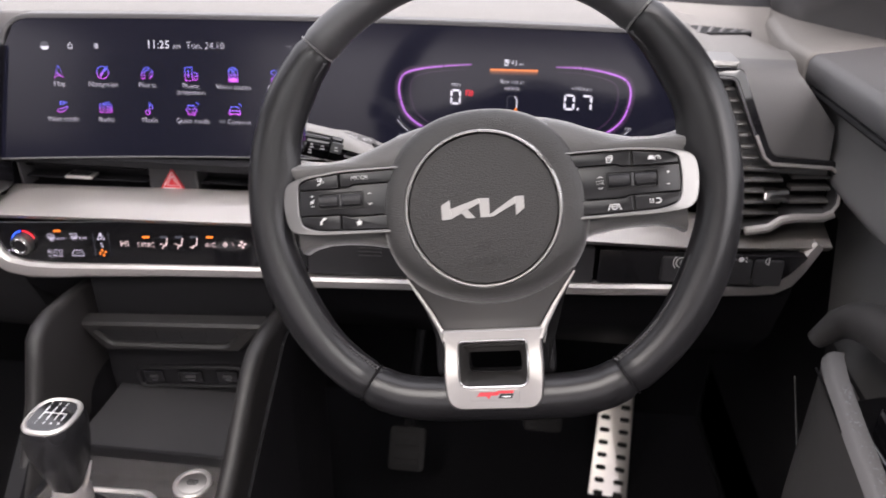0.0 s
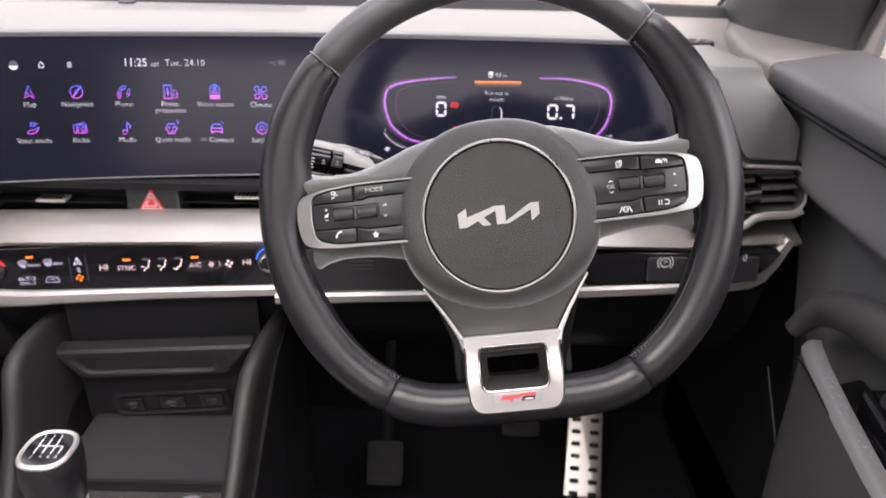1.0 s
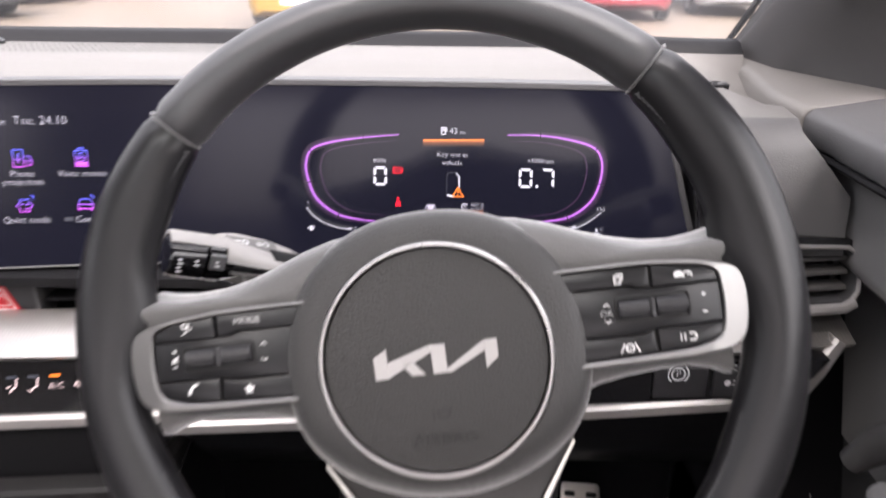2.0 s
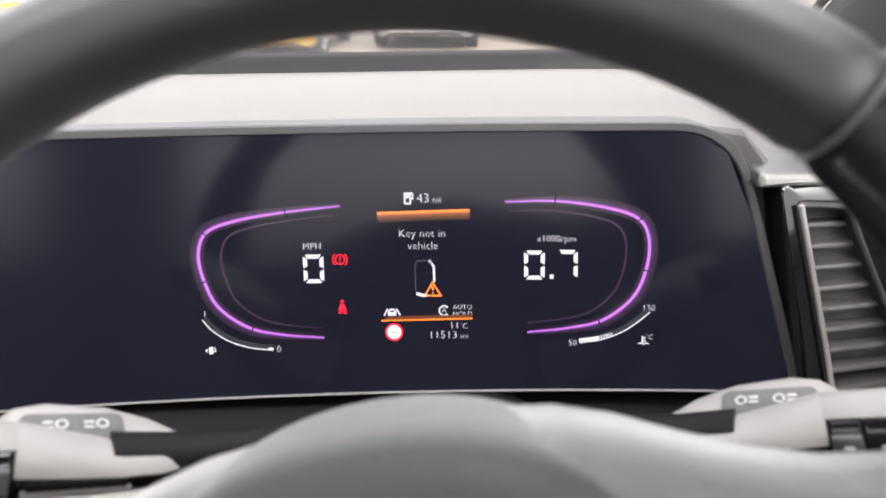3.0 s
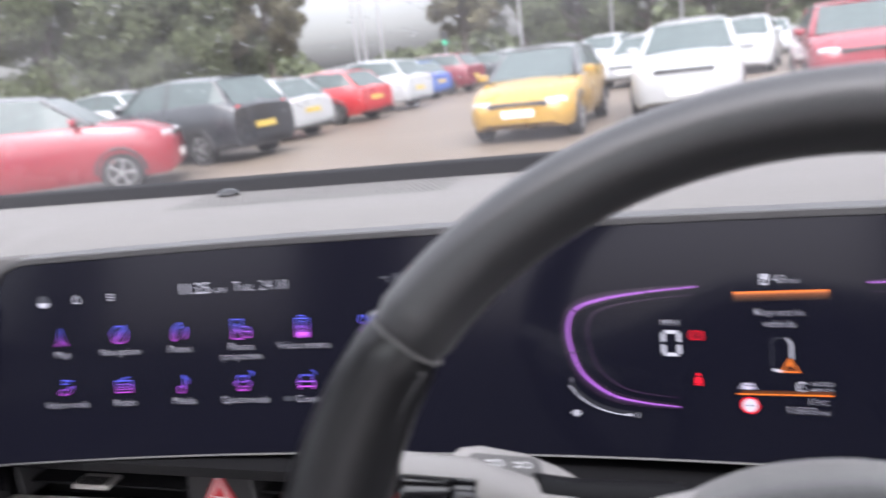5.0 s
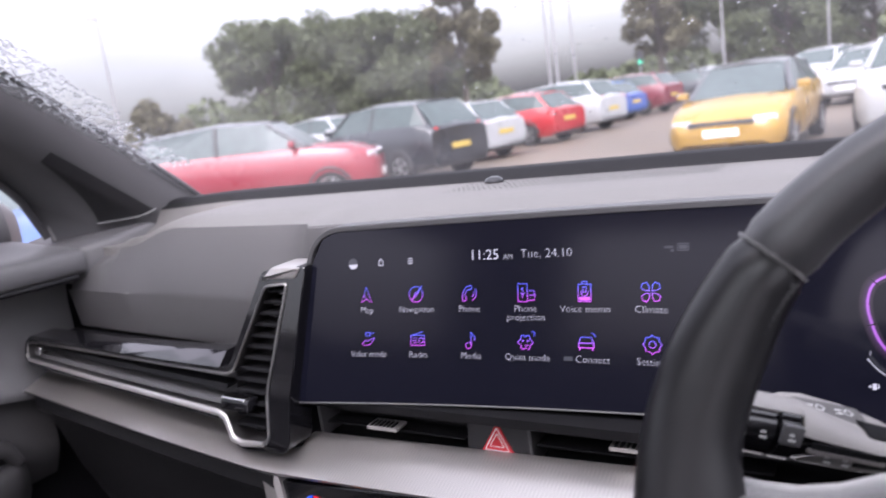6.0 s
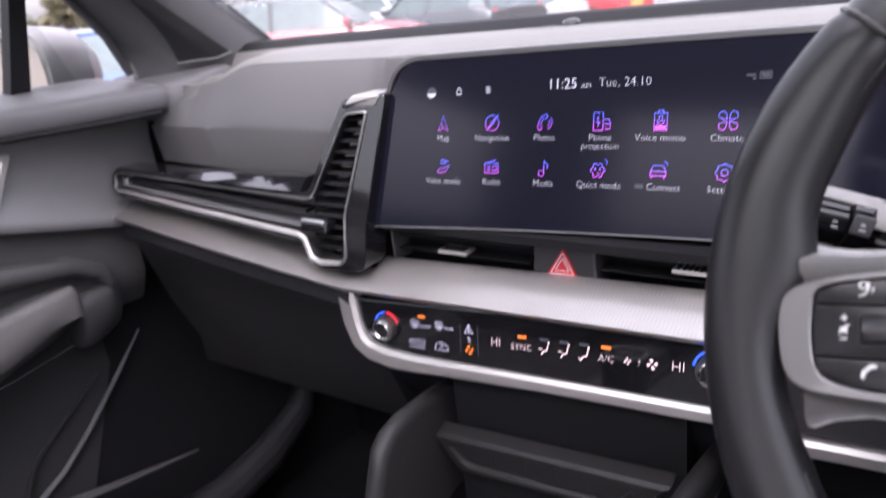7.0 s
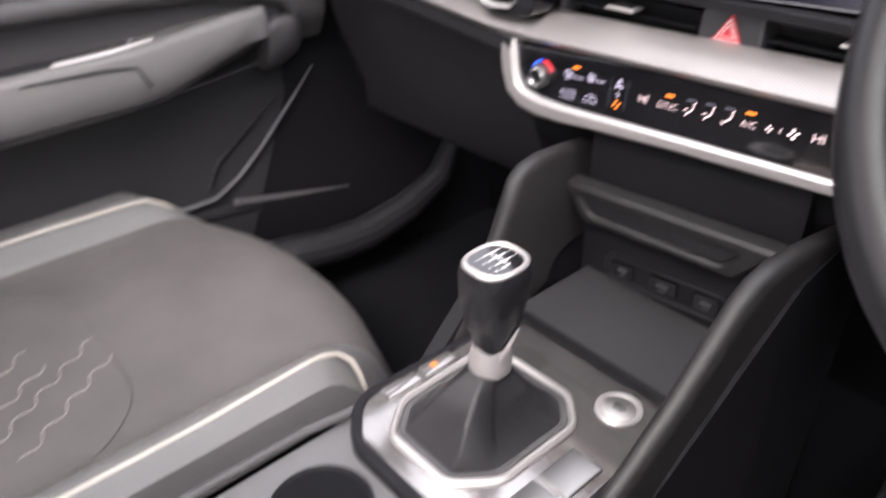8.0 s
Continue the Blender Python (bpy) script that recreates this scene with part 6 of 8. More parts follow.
    for f, w, h, c in ((-0.16, 0.004, 0.003, 0.004), (-0.08, 0.0085, 0.0058, 0.002), (0.06, 0.0135, 0.0096, -0.002), (0.24, 0.0160, 0.0122, -0.006), (0.48, 0.0160, 0.0134, -0.008), (0.60, 0.0135, 0.0122, -0.008), (0.67, 0.0080, 0.0085, -0.008)):
        rg.append([along(f, c - 0.006 + x, z + 0.0002 - 0.32 * max(0.0, x + 0.003)) for x, z in ellipse(w, h, 0, 0, 28, 2.9)])
    solid("paddle", *loft(rg), M_stalk, stk, "satin grey raised paddle", world=True, smooth=True, sharp=60)
    tilt = (un + sd * 0.33).normalized()
    ty = tilt.cross(ax)
    o = along(0.39, -0.0085, 0.0104)
    fm = Matrix(((ax.x, ty.x, tilt.x, o.x), (ax.y, ty.y, tilt.y, o.y), (ax.z, ty.z, tilt.z, o.z), (0, 0, 0, 1)))
    solid("label_panel", *moved(plate(rrect(0.037, 0.0130, 0.0045), -0.003, 0.0010, 0.0006), fm), M_arm, stk, "grey label panel", world=True, smooth=True)
    slot = solid("slot", *mapped(box(0.20, 0.57, -0.0016, 0.0016, 0.0, 0.0012), lambda x, y, z: along(x, 0.0150 + z, 0.0005 + y)), M_dark, stk, "dark slot with a bright lower lip", world=True)
    solid("slot_lip", *mapped(box(0.18, 0.585, -0.0010, 0.0008, 0.0, 0.0022), lambda x, y, z: along(x, 0.0146 + z, -0.0020 + y)), M_satin, slot, "bright lip", world=True)
    for f, c, d, k in ((0.30, -0.0085, 0.0116, 0), (0.46, -0.0085, 0.0116, 1), (0.69, 0.0174, 0.0030, 2), (0.93, 0.0141, 0.0010, 3), (0.82, 0.0141, 0.0010, 4), (0.93, 0.0136, -0.0045, 4), (0.46, 0.0138, -0.0055, 5), (0.36, 0.0138, -0.0055, 5)):
        nn = tilt if k < 2 else sd
        ex = ax
        ey = nn.cross(ex)
        o = along(f, c, d)
        fm = Matrix(((ex.x, ey.x, nn.x, o.x), (ex.y, ey.y, nn.y, o.y), (ex.z, ey.z, nn.z, o.z), (0, 0, 0, 1)))
        ms = join(stroke(circle(0.0020, -0.0022, 0, 0, 360, 12), 0.0006, True, 0.0004), plate(rrect(0.0036, 0.0007, 0.0003, 0.0026, 0.0014), 0, 0.0004), plate(rrect(0.0036, 0.0007, 0.0003, 0.0026, -0.0010), 0, 0.0004)) if k < 2 else join(plate(rrect(0.0034, 0.0012, 0.0004, 0, 0.0014), 0, 0.0004), plate(rrect(0.0024, 0.0012, 0.0004, 0.0006, -0.0012), 0, 0.0004))
        solid("mark", *moved(ms, fm), M_print, stk, world=True)

# ---------------------------------------------------------------- centre console
con = thing("centre_console", "black centre console with storage tray and gloss control plate", "console", Matrix.Translation((0.0, 0.40, 0.30)))
cons = [[(-0.125, 0.30), (0.125, 0.30), (0.122, 0.60), (0.108, 0.648), (-0.108, 0.648), (-0.122, 0.60)]]
rings = []
for y, k, top in ((-0.55, 1.0, 0.0), (0.20, 1.0, 0.0), (0.40, 1.0, 0.0), (0.60, 0.97, 0.0), (0.80, 0.95, 0.0)):
    rings.append([(x * k, y, z + (top if z > 0.5 else 0)) for x, z in cons[0]])
solid("console_body", *loft(rings), M_cap, con, "grey console body", world=True, smooth=True, sharp=50)

# gloss control plate with the gear gaiter frame
plate_o = rpoly([(-0.108, 0.400), (-0.070, 0.372), (0.070, 0.372), (0.106, 0.405), (0.102, 0.596), (-0.102, 0.596)], [0.02, 0.01, 0.01, 0.02, 0.006, 0.006], 5)
solid("control_plate", *moved(plate(plate_o, 0.646, 0.661, 0.002), Matrix()), M_smoke, con, "smoked silver control plate reflecting the sky", world=True, smooth=True)
solid("plate_edge", *ring_plate(inset(plate_o, -0.009), inset(plate_o, 0.002), 0.644, 0.6625, 0.002), M_dark, con, world=True)
go = rpoly([(-0.083, 0.425), (-0.055, 0.390), (0.020, 0.390), (0.050, 0.428), (0.050, 0.520), (0.020, 0.548), (-0.070, 0.545), (-0.086, 0.525)], 0.012, 5)
gi = inset(go, 0.007)
solid("gaiter_frame", *ring_plate(go, gi, 0.655, 0.6665, 0.0025), M_satin, con, "bright silver gaiter frame", world=True, smooth=True)
solid("gaiter_lip", *ring_plate(gi, inset(gi, 0.008), 0.655, 0.6645, 0.002), M_grey, con, world=True, smooth=True)
for k, (y0, y1) in enumerate(((0.405, 0.450), (0.455, 0.500))):
    solid("button", *box(0.062, 0.094, y0, y1, 0.655, 0.6640, 0.002), M_podsilver, con, "flat brushed silver push button", world=True, smooth=True)
for k, (y0, y1) in enumerate(((0.42, 0.46), (0.465, 0.505))):
    solid("button", *box(-0.106, -0.090, y0, y1, 0.655, 0.6635, 0.002), M_smoke, con, "slim smoked silver push button", world=True, smooth=True)
solid("indicator", *moved(plate(rrect(0.006, 0.005, 0.001), 0.6632, 0.6642), Matrix.Translation((-0.098, 0.480, 0))), E_orange, con, "small lit orange lamp", world=True)
# start button
sb = Matrix.Translation((0.059, 0.566, 0.661))
start_b = solid("start_ring", *moved(turned([(0.0215, 0.0), (0.0215, 0.0012), (0.0203, 0.0022), (0.0170, 0.0022), (0.0160, 0.001), (0.0002, 0.001)], 40), sb), M_satin, con, "silver ringed start button", world=True, smooth=True)
solid("start_cap", *moved(turned([(0.0152, 0.0008), (0.0150, 0.0018), (0.0140, 0.0021), (0.0003, 0.0022)], 36), sb), M_alu, start_b, "silver button cap", world=True, smooth=True)
solid("start_print", *moved(join(plate(rrect(0.012, 0.0016, 0.0004, 0, 0.003), 0.0022, 0.0025), plate(rrect(0.014, 0.0016, 0.0004, 0, 0.0), 0.0022, 0.0025), plate(rrect(0.010, 0.0016, 0.0004, 0, -0.003), 0.0022, 0.0025)), sb), M_emboss, start_b, world=True)
# tray
solid("tray_floor", *join(box(-0.102, 0.106, 0.597, 0.720, 0.662, 0.672, 0.002)), M_lowdoor, con, "dark satin tray mat", world=True)
solid("tray_edge", *join(box(-0.102, 0.106, 0.594, 0.599, 0.655, 0.676, 0.002)), M_dark, con, world=True)
solid("tray_back", *join(box(-0.11, 0.118, 0.715, 0.735, 0.66, 0.86)), M_dark, con, world=True)
# port block
PB = Matrix.Translation((0.0, 0.7155, 0.6960)) @ pose(0, 0, 0, 90) @ pose(0, 0, 0, 0, 0, 5)
solid("port_bezel", *moved(ring_plate(rrect(0.148, 0.034, 0.012), rrect(0.138, 0.025, 0.009), 0.0, 0.008, 0.002), PB), M_dark, con, "black port bezel", world=True, smooth=True)
solid("port_bed", *moved(plate(rrect(0.140, 0.027, 0.009), 0.0, 0.003), PB), M_dark, con, world=True)
for x, w in ((-0.050, 0.026), (0.0, 0.032), (0.050, 0.028)):
    p = solid("port", *moved(plate(rrect(w, 0.019, 0.003, x, 0), 0.002, 0.0065, 0.001), PB), M_gloss, con, "black socket cover", world=True)
    solid("port_mark", *moved(join(plate(rrect(w * 0.42, 0.0035, 0.0006, x, 0.0012), 0.0065, 0.0069), plate(rrect(w * 0.30, 0.0012, 0.0003, x, -0.0045), 0.0065, 0.0069)), PB), M_thread, p, world=True)
# slotted lid above the tray
lo = [(-0.124, 0.798), (-0.099, 0.754), (0.079, 0.768), (0.117, 0.815)]
li = [(-0.104, 0.7875), (-0.087, 0.7665), (0.064, 0.7760), (0.0830, 0.7990)]
LM = Matrix.Translation((0, 0.694, -0.013)) @ Matrix(((1, 0, 0, 0), (0, -0.18, -1, 0.8 * 0.18), (0, 1, -0.18, 0), (0, 0, 0, 1)))
solid("lid_frame", *moved(ring_plate(rpoly(lo, 0.006, 4), rpoly(li, 0.006, 4), -0.01, 0.008, 0.003), LM), M_fin, con, "dark tapered lid frame", world=True, smooth=True)
solid("lid", *moved(plate(rpoly(li, 0.006, 4), -0.012, 0.003, 0.001), LM), M_lid, con, "dark lid with fine slots", world=True)
for k in range(4):
    solid("lid_slot", *moved(plate(rrect(0.0012, 0.016, 0.0004, -0.058 + 0.032 * k, 0.7800 + 0.0019 * k), 0.003, 0.0036), LM), M_emboss, con, world=True)
# side fins that sweep up to the dashboard
for m, xo, xt in ((-1, -0.118, -0.128), (1, 0.124, 0.140)):
    rings = []
    prof = [(0.470, 0.628), (0.512, 0.656), (0.550, 0.705), (0.580, 0.752), (0.598, 0.792), (0.608, 0.812), (0.624, 0.822), (0.648, 0.826), (0.690, 0.824), (0.74, 0.818)] if m < 0 else [(0.420, 0.655), (0.465, 0.694), (0.523, 0.740), (0.562, 0.780), (0.588, 0.809), (0.604, 0.822), (0.624, 0.829), (0.650, 0.830), (0.690, 0.827), (0.74, 0.820)]
    for i, (y, z) in enumerate(prof):
        f = i / (len(prof) - 1)
        x = xo + (xt - xo) * f
        w = 0.0085 + 0.0025 * math.sin(f * math.pi)
        tz = Vector((0, -0.72, 0.69)) if i < 6 else Vector((0, -0.25, 0.97))
        base = Vector((x, y, z))
        dn = Vector((0, 0.06, -0.12)) if i > 3 else Vector((0, 0.03, -0.10))
        ring = [base + Vector((-w, 0, 0)) + dn, base + Vector((-w, 0, 0)) - tz * 0.010, base + Vector((-w * 0.75, 0, 0)) - tz * 0.003, base + Vector((-w * 0.3, 0, 0)), base + Vector((w * 0.3, 0, 0)), base + Vector((w * 0.75, 0, 0)) - tz * 0.003, base + Vector((w, 0, 0)) - tz * 0.010, base + Vector((w, 0, 0)) + dn]
        rings.append(ring)
    solid("side_fin", *loft(rings), M_fin, con, "soft black upswept console side", world=True, smooth=True, sharp=70)
    solid("fin_skirt", *loft([[(xo + m * 0.010, 0.45, 0.30), (xo + m * 0.010, 0.45, 0.61), (xo - m * 0.008, 0.45, 0.61), (xo - m * 0.008, 0.45, 0.30)], [(xt + m * 0.010, 0.66, 0.30), (xt + m * 0.010, 0.66, 0.80), (xt - m * 0.008, 0.66, 0.80), (xt - m * 0.008, 0.66, 0.30)], [(xt + m * 0.010, 0.80, 0.30), (xt + m * 0.010, 0.80, 0.82), (xt - m * 0.008, 0.80, 0.82), (xt - m * 0.008, 0.80, 0.30)]]), M_dark, con, world=True)
# cup holder
solid("cup_holder", *moved(turned([(0.043, 0.0), (0.0440, 0.003), (0.0425, 0.0042), (0.040, 0.002), (0.0385, -0.004), (0.038, -0.004)], 36), Matrix.Translation((-0.040, 0.310, 0.6475))), M_dark, con, "black cup holder rim", world=True, smooth=True)
# no hollow here: a flat near-black disc paints the well's shade
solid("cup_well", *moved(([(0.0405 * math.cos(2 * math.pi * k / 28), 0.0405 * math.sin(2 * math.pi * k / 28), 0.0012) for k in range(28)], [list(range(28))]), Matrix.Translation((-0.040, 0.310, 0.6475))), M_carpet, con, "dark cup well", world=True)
solid("console_rail", *tube([(-0.120, -0.10, 0.652), (-0.119, 0.15, 0.655), (-0.114, 0.34, 0.656), (-0.104, 0.395, 0.657)], 0.0045, 8), M_grey, con, "raised console edge", world=True, smooth=True)

# ---------------------------------------------------------------- gear lever
gear = thing("gear_lever", "black gear lever with a silver topped knob and leather gaiter", "gear lever", Matrix.Translation((-0.015, 0.468, 0.660)))
gb = [(x + 0.015, y - 0.468) for x, y in inset(gi, 0.006)]
rings = []
for k in range(13):
    f = k / 12
    r = (1 - f) ** 1.25
    ring = []
    N = len(gb)
    for i, (x, y) in enumerate(gb):
        a = math.atan2(y, x)
        fold = (0.026 * abs(math.sin(2.5 * a + 1.0)) ** 1.6 - 0.010) * math.sin(f * math.pi) ** 0.7 * (1 - 0.4 * f) + 0.003 * math.sin(7 * a + 5 * f) * math.sin(f * math.pi)
        q = 0.0135
        ring.append(((x * r + q * math.cos(a) * (1 - r)) + fold * math.cos(a) + 0.006 * f, (y * r + q * math.sin(a) * (1 - r)) + fold * math.sin(a) + 0.002 * f, 0.002 + 0.066 * f + 0.008 * math.sin(math.pi * f) * math.sin(3 * a)))
    rings.append(ring)
solid("gaiter", *loft(rings), M_gaiter, gear, "folded black leather gaiter", smooth=True, sharp=80)
KT = pose(0.004, 0.003, 0.070, -6, 0, 0) @ Matrix.Diagonal((0.93, 0.93, 1.0, 1.0))
solid("collar", *moved(turned([(0.0165, -0.010), (0.0195, -0.006), (0.0200, 0.002), (0.0185, 0.010), (0.0165, 0.020), (0.0150, 0.026)], 32), KT), M_satin, gear, "satin silver collar", smooth=True)
ks = []
for z, a, b, oy in ((0.010, 0.0130, 0.0140, 0.0), (0.020, 0.0160, 0.0175, 0.0), (0.034, 0.0198, 0.0222, -0.001), (0.050, 0.0232, 0.0262, -0.003), (0.068, 0.0262, 0.0288, -0.005), (0.084, 0.0272, 0.0295, -0.006), (0.0925, 0.0268, 0.0290, -0.0063), (0.0968, 0.0255, 0.0278, -0.0065)):
    ks.append([(x, y + oy, z + y * 0.10 * clamp((z - 0.05) / 0.04)) for x, y in ellipse(a, b, 0, 0, 36, 2.7)])
solid("knob", *moved(loft(ks), KT), M_knob, gear, "satin black knob", smooth=True, sharp=60)
for sx in (-1, 1):
    solid("knob_inlay", *moved(tube([(sx * 0.0150, -0.004, 0.012), (sx * 0.0200, -0.002, 0.024), (sx * 0.0235, 0.006, 0.042)], [0.003, 0.0028, 0.0008], 8), KT), M_satin, gear, "silver inlay", smooth=True)
kt = [(x, y - 0.0065) for x, y in ellipse(0.0250, 0.0270, 0, 0, 36, 2.7)]
solid("knob_crown", *moved(mapped(ring_plate(kt, inset(kt, 0.0050), 0.0950, 0.1010, 0.0018), lambda x, y, z: (x, y, z + y * 0.10)), KT), M_satin, gear, "satin silver crown", smooth=True)
solid("shift_plate", *moved(mapped(plate(inset(kt, 0.0050), 0.0950, 0.0998), lambda x, y, z: (x, y, z + y * 0.10)), KT), M_gloss, gear, "gloss black shift pattern plate")
hz = 0.1002
pat = [stroke([(x, 0.006), (x, -0.0135)], 0.0011, False, hz) for x in (-0.010, -0.002, 0.006)] + [stroke([(-0.010, -0.0035), (0.013, -0.0035)], 0.0011, False, hz), stroke([(0.013, -0.0035), (0.013, -0.0135)], 0.0011, False, hz)]
for s, x, y in (("1", -0.010, 0.0095), ("3", -0.002, 0.0095), ("5", 0.006, 0.0095), ("2", -0.010, -0.0180), ("4", -0.002, -0.0180), ("6", 0.006, -0.0180), ("R", 0.013, -0.0180)):
    v, f = lettering(s, 0.0062)
    pat.append(([(p[0] + x, p[1] + y, hz) for p in v], f))
solid("shift_pattern", *moved(mapped(join(*pat), lambda x, y, z: (x, y, z + y * 0.10)), KT), M_print, gear, "white printed shift pattern")

# ---------------------------------------------------------------- passenger seat
seat = thing("passenger_seat", "charcoal suede front passenger seat with pale piped grey bolsters", "car seat", Matrix.Translation((-0.46, 0.20, 0.30)))


def seat_z(x, y):
    u = (x + 0.45) / 0.27
    z = 0.600 + 0.012 * math.cos(clamp(u, -1, 1) * math.pi / 2)
    z += 0.040 * ease((abs(u) - 0.66) / 0.26) * ease((0.545 - y) / 0.10)
    front = clamp((y - 0.435) / (0.135 - 0.035 * abs(u) ** 3))
    z -= 0.10 * (1 - math.sqrt(max(0.0, 1 - front ** 2.4)))
    return z


def seat_sheet(x0, x1, y0, y1, nx, ny, name, mat, label, lift=0.0, thick=0.05):
    """Upholstered sheet whose front edge bows forward in the middle."""
    def fy(x, y):
        u = abs((x + 0.45) / 0.27)
        return y - 0.065 * clamp(u) ** 2.6 * clamp((y - 0.1) / 0.46)
    V = []
    for j in range(ny + 1):
        for i in range(nx + 1):
            x, y = x0 + (x1 - x0) * i / nx, y0 + (y1 - y0) * j / ny
            V.append(Vector((x, fy(x, y), seat_z(x, y) + lift)))
    F = [[j * (nx + 1) + i, j * (nx + 1) + i + 1, (j + 1) * (nx + 1) + i + 1, (j + 1) * (nx + 1) + i] for j in range(ny) for i in range(nx)]
    o = len(V)
    B = [v + Vector((0, -0.01, -thick)) for v in V]
    edges = {}
    for q in F:
        for a, b in zip(q, q[1:] + q[:1]):
            edges[(a, b)] = 1
    S = [[a, b, b + o, a + o] for a, b in edges if (b, a) not in edges]
    solid(name, V + B, F + [[k + o for k in q[::-1]] for q in F] + S, mat, seat, label, world=True, smooth=True, sharp=60)
    return fy


fy = seat_sheet(-0.650, -0.252, -0.15, 0.567, 26, 42, "cushion", M_suede, "charcoal suede centre")
for x0, x1 in ((-0.730, -0.652), (-0.250, -0.165)):
    seat_sheet(x0, x1, -0.15, 0.562, 8, 38, "bolster", M_seatpu, "grey grained bolster", 0.001)
    xp = -0.686 if x0 < -0.5 else -0.212
    pts = [(xp + 0.01 * (1 if x0 < -0.5 else -1) * clamp((y - 0.3) / 0.2), fy(xp, y), seat_z(xp, y) + 0.002) for y in [-0.15 + 0.705 * k / 28 for k in range(29)]]
    if x0 > -0.5:                                # curls down round the bolster's front corner
        pts = [(x + 0.012, y, z) for x, y, z in pts if y < 0.425]
        x, y, z = pts[-1]
        pts += [(x + 0.001, y + 0.018, z - 0.006), (x + 0.007, y + 0.030, z - 0.018), (x + 0.016, y + 0.034, z - 0.034), (x + 0.024, y + 0.034, z - 0.055)]
    solid("piping", *tube(pts, 0.0028, 8), M_piping, seat, "pale cream piping", world=True, smooth=True)
solid("seat_base", *loft([[(x, y, z) for x, y in rpoly([(-0.720, -0.15), (-0.178, -0.15), (-0.185, 0.43), (-0.29, 0.50), (-0.61, 0.50), (-0.715, 0.43)], 0.02, 3)] for z in (0.34, 0.44, 0.56)]), M_dark, seat, "black seat base", world=True)
solid("seat_foot", *join(box(-0.68, -0.62, -0.1, 0.35, 0.30, 0.345), box(-0.30, -0.24, -0.1, 0.35, 0.30, 0.345)), M_dark, seat, world=True)
solid("side_valance", *join(box(-0.165, -0.145, -0.15, 0.36, 0.42, 0.575, 0.008)), M_dark, seat, "black plastic side valance", world=True)
# insert panel seam and wave quilting
ins = [(x, y) for x, y in rpoly([(-0.62, -0.10), (-0.262, -0.10), (-0.258, 0.20), (-0.315, 0.262), (-0.55, 0.262), (-0.615, 0.20)], 0.05, 6)]
solid("insert_seam", *tube([(x, fy(x, y), seat_z(x, y) + 0.0008) for x, y in ins], 0.0013, 6, closed=True), M_suede, seat, "sunken seam round the seat insert", world=True)
for k, (ex, ey, far) in enumerate(((-0.400, 0.260, 0.15), (-0.444, 0.254, 0.20), (-0.431, 0.198, 0.17), (-0.472, 0.190, 0.18), (-0.486, 0.150, 0.16))):
    pts = []
    for j in range(61):
        d = far * j / 60
        w = 0.0050 * math.sin(d * 2 * math.pi / 0.040 + (math.pi if k % 2 else 0))
        x, y = ex + 0.63 * d + 0.775 * w, ey - 0.775 * d + 0.63 * w
        if x < -0.275:
            pts.append((x, fy(x, y), seat_z(x, y) + 0.0008))
    solid("quilting", *tube(pts, 0.0006, 6), M_thread_w, seat, "pale wavy quilt stitching", world=True)

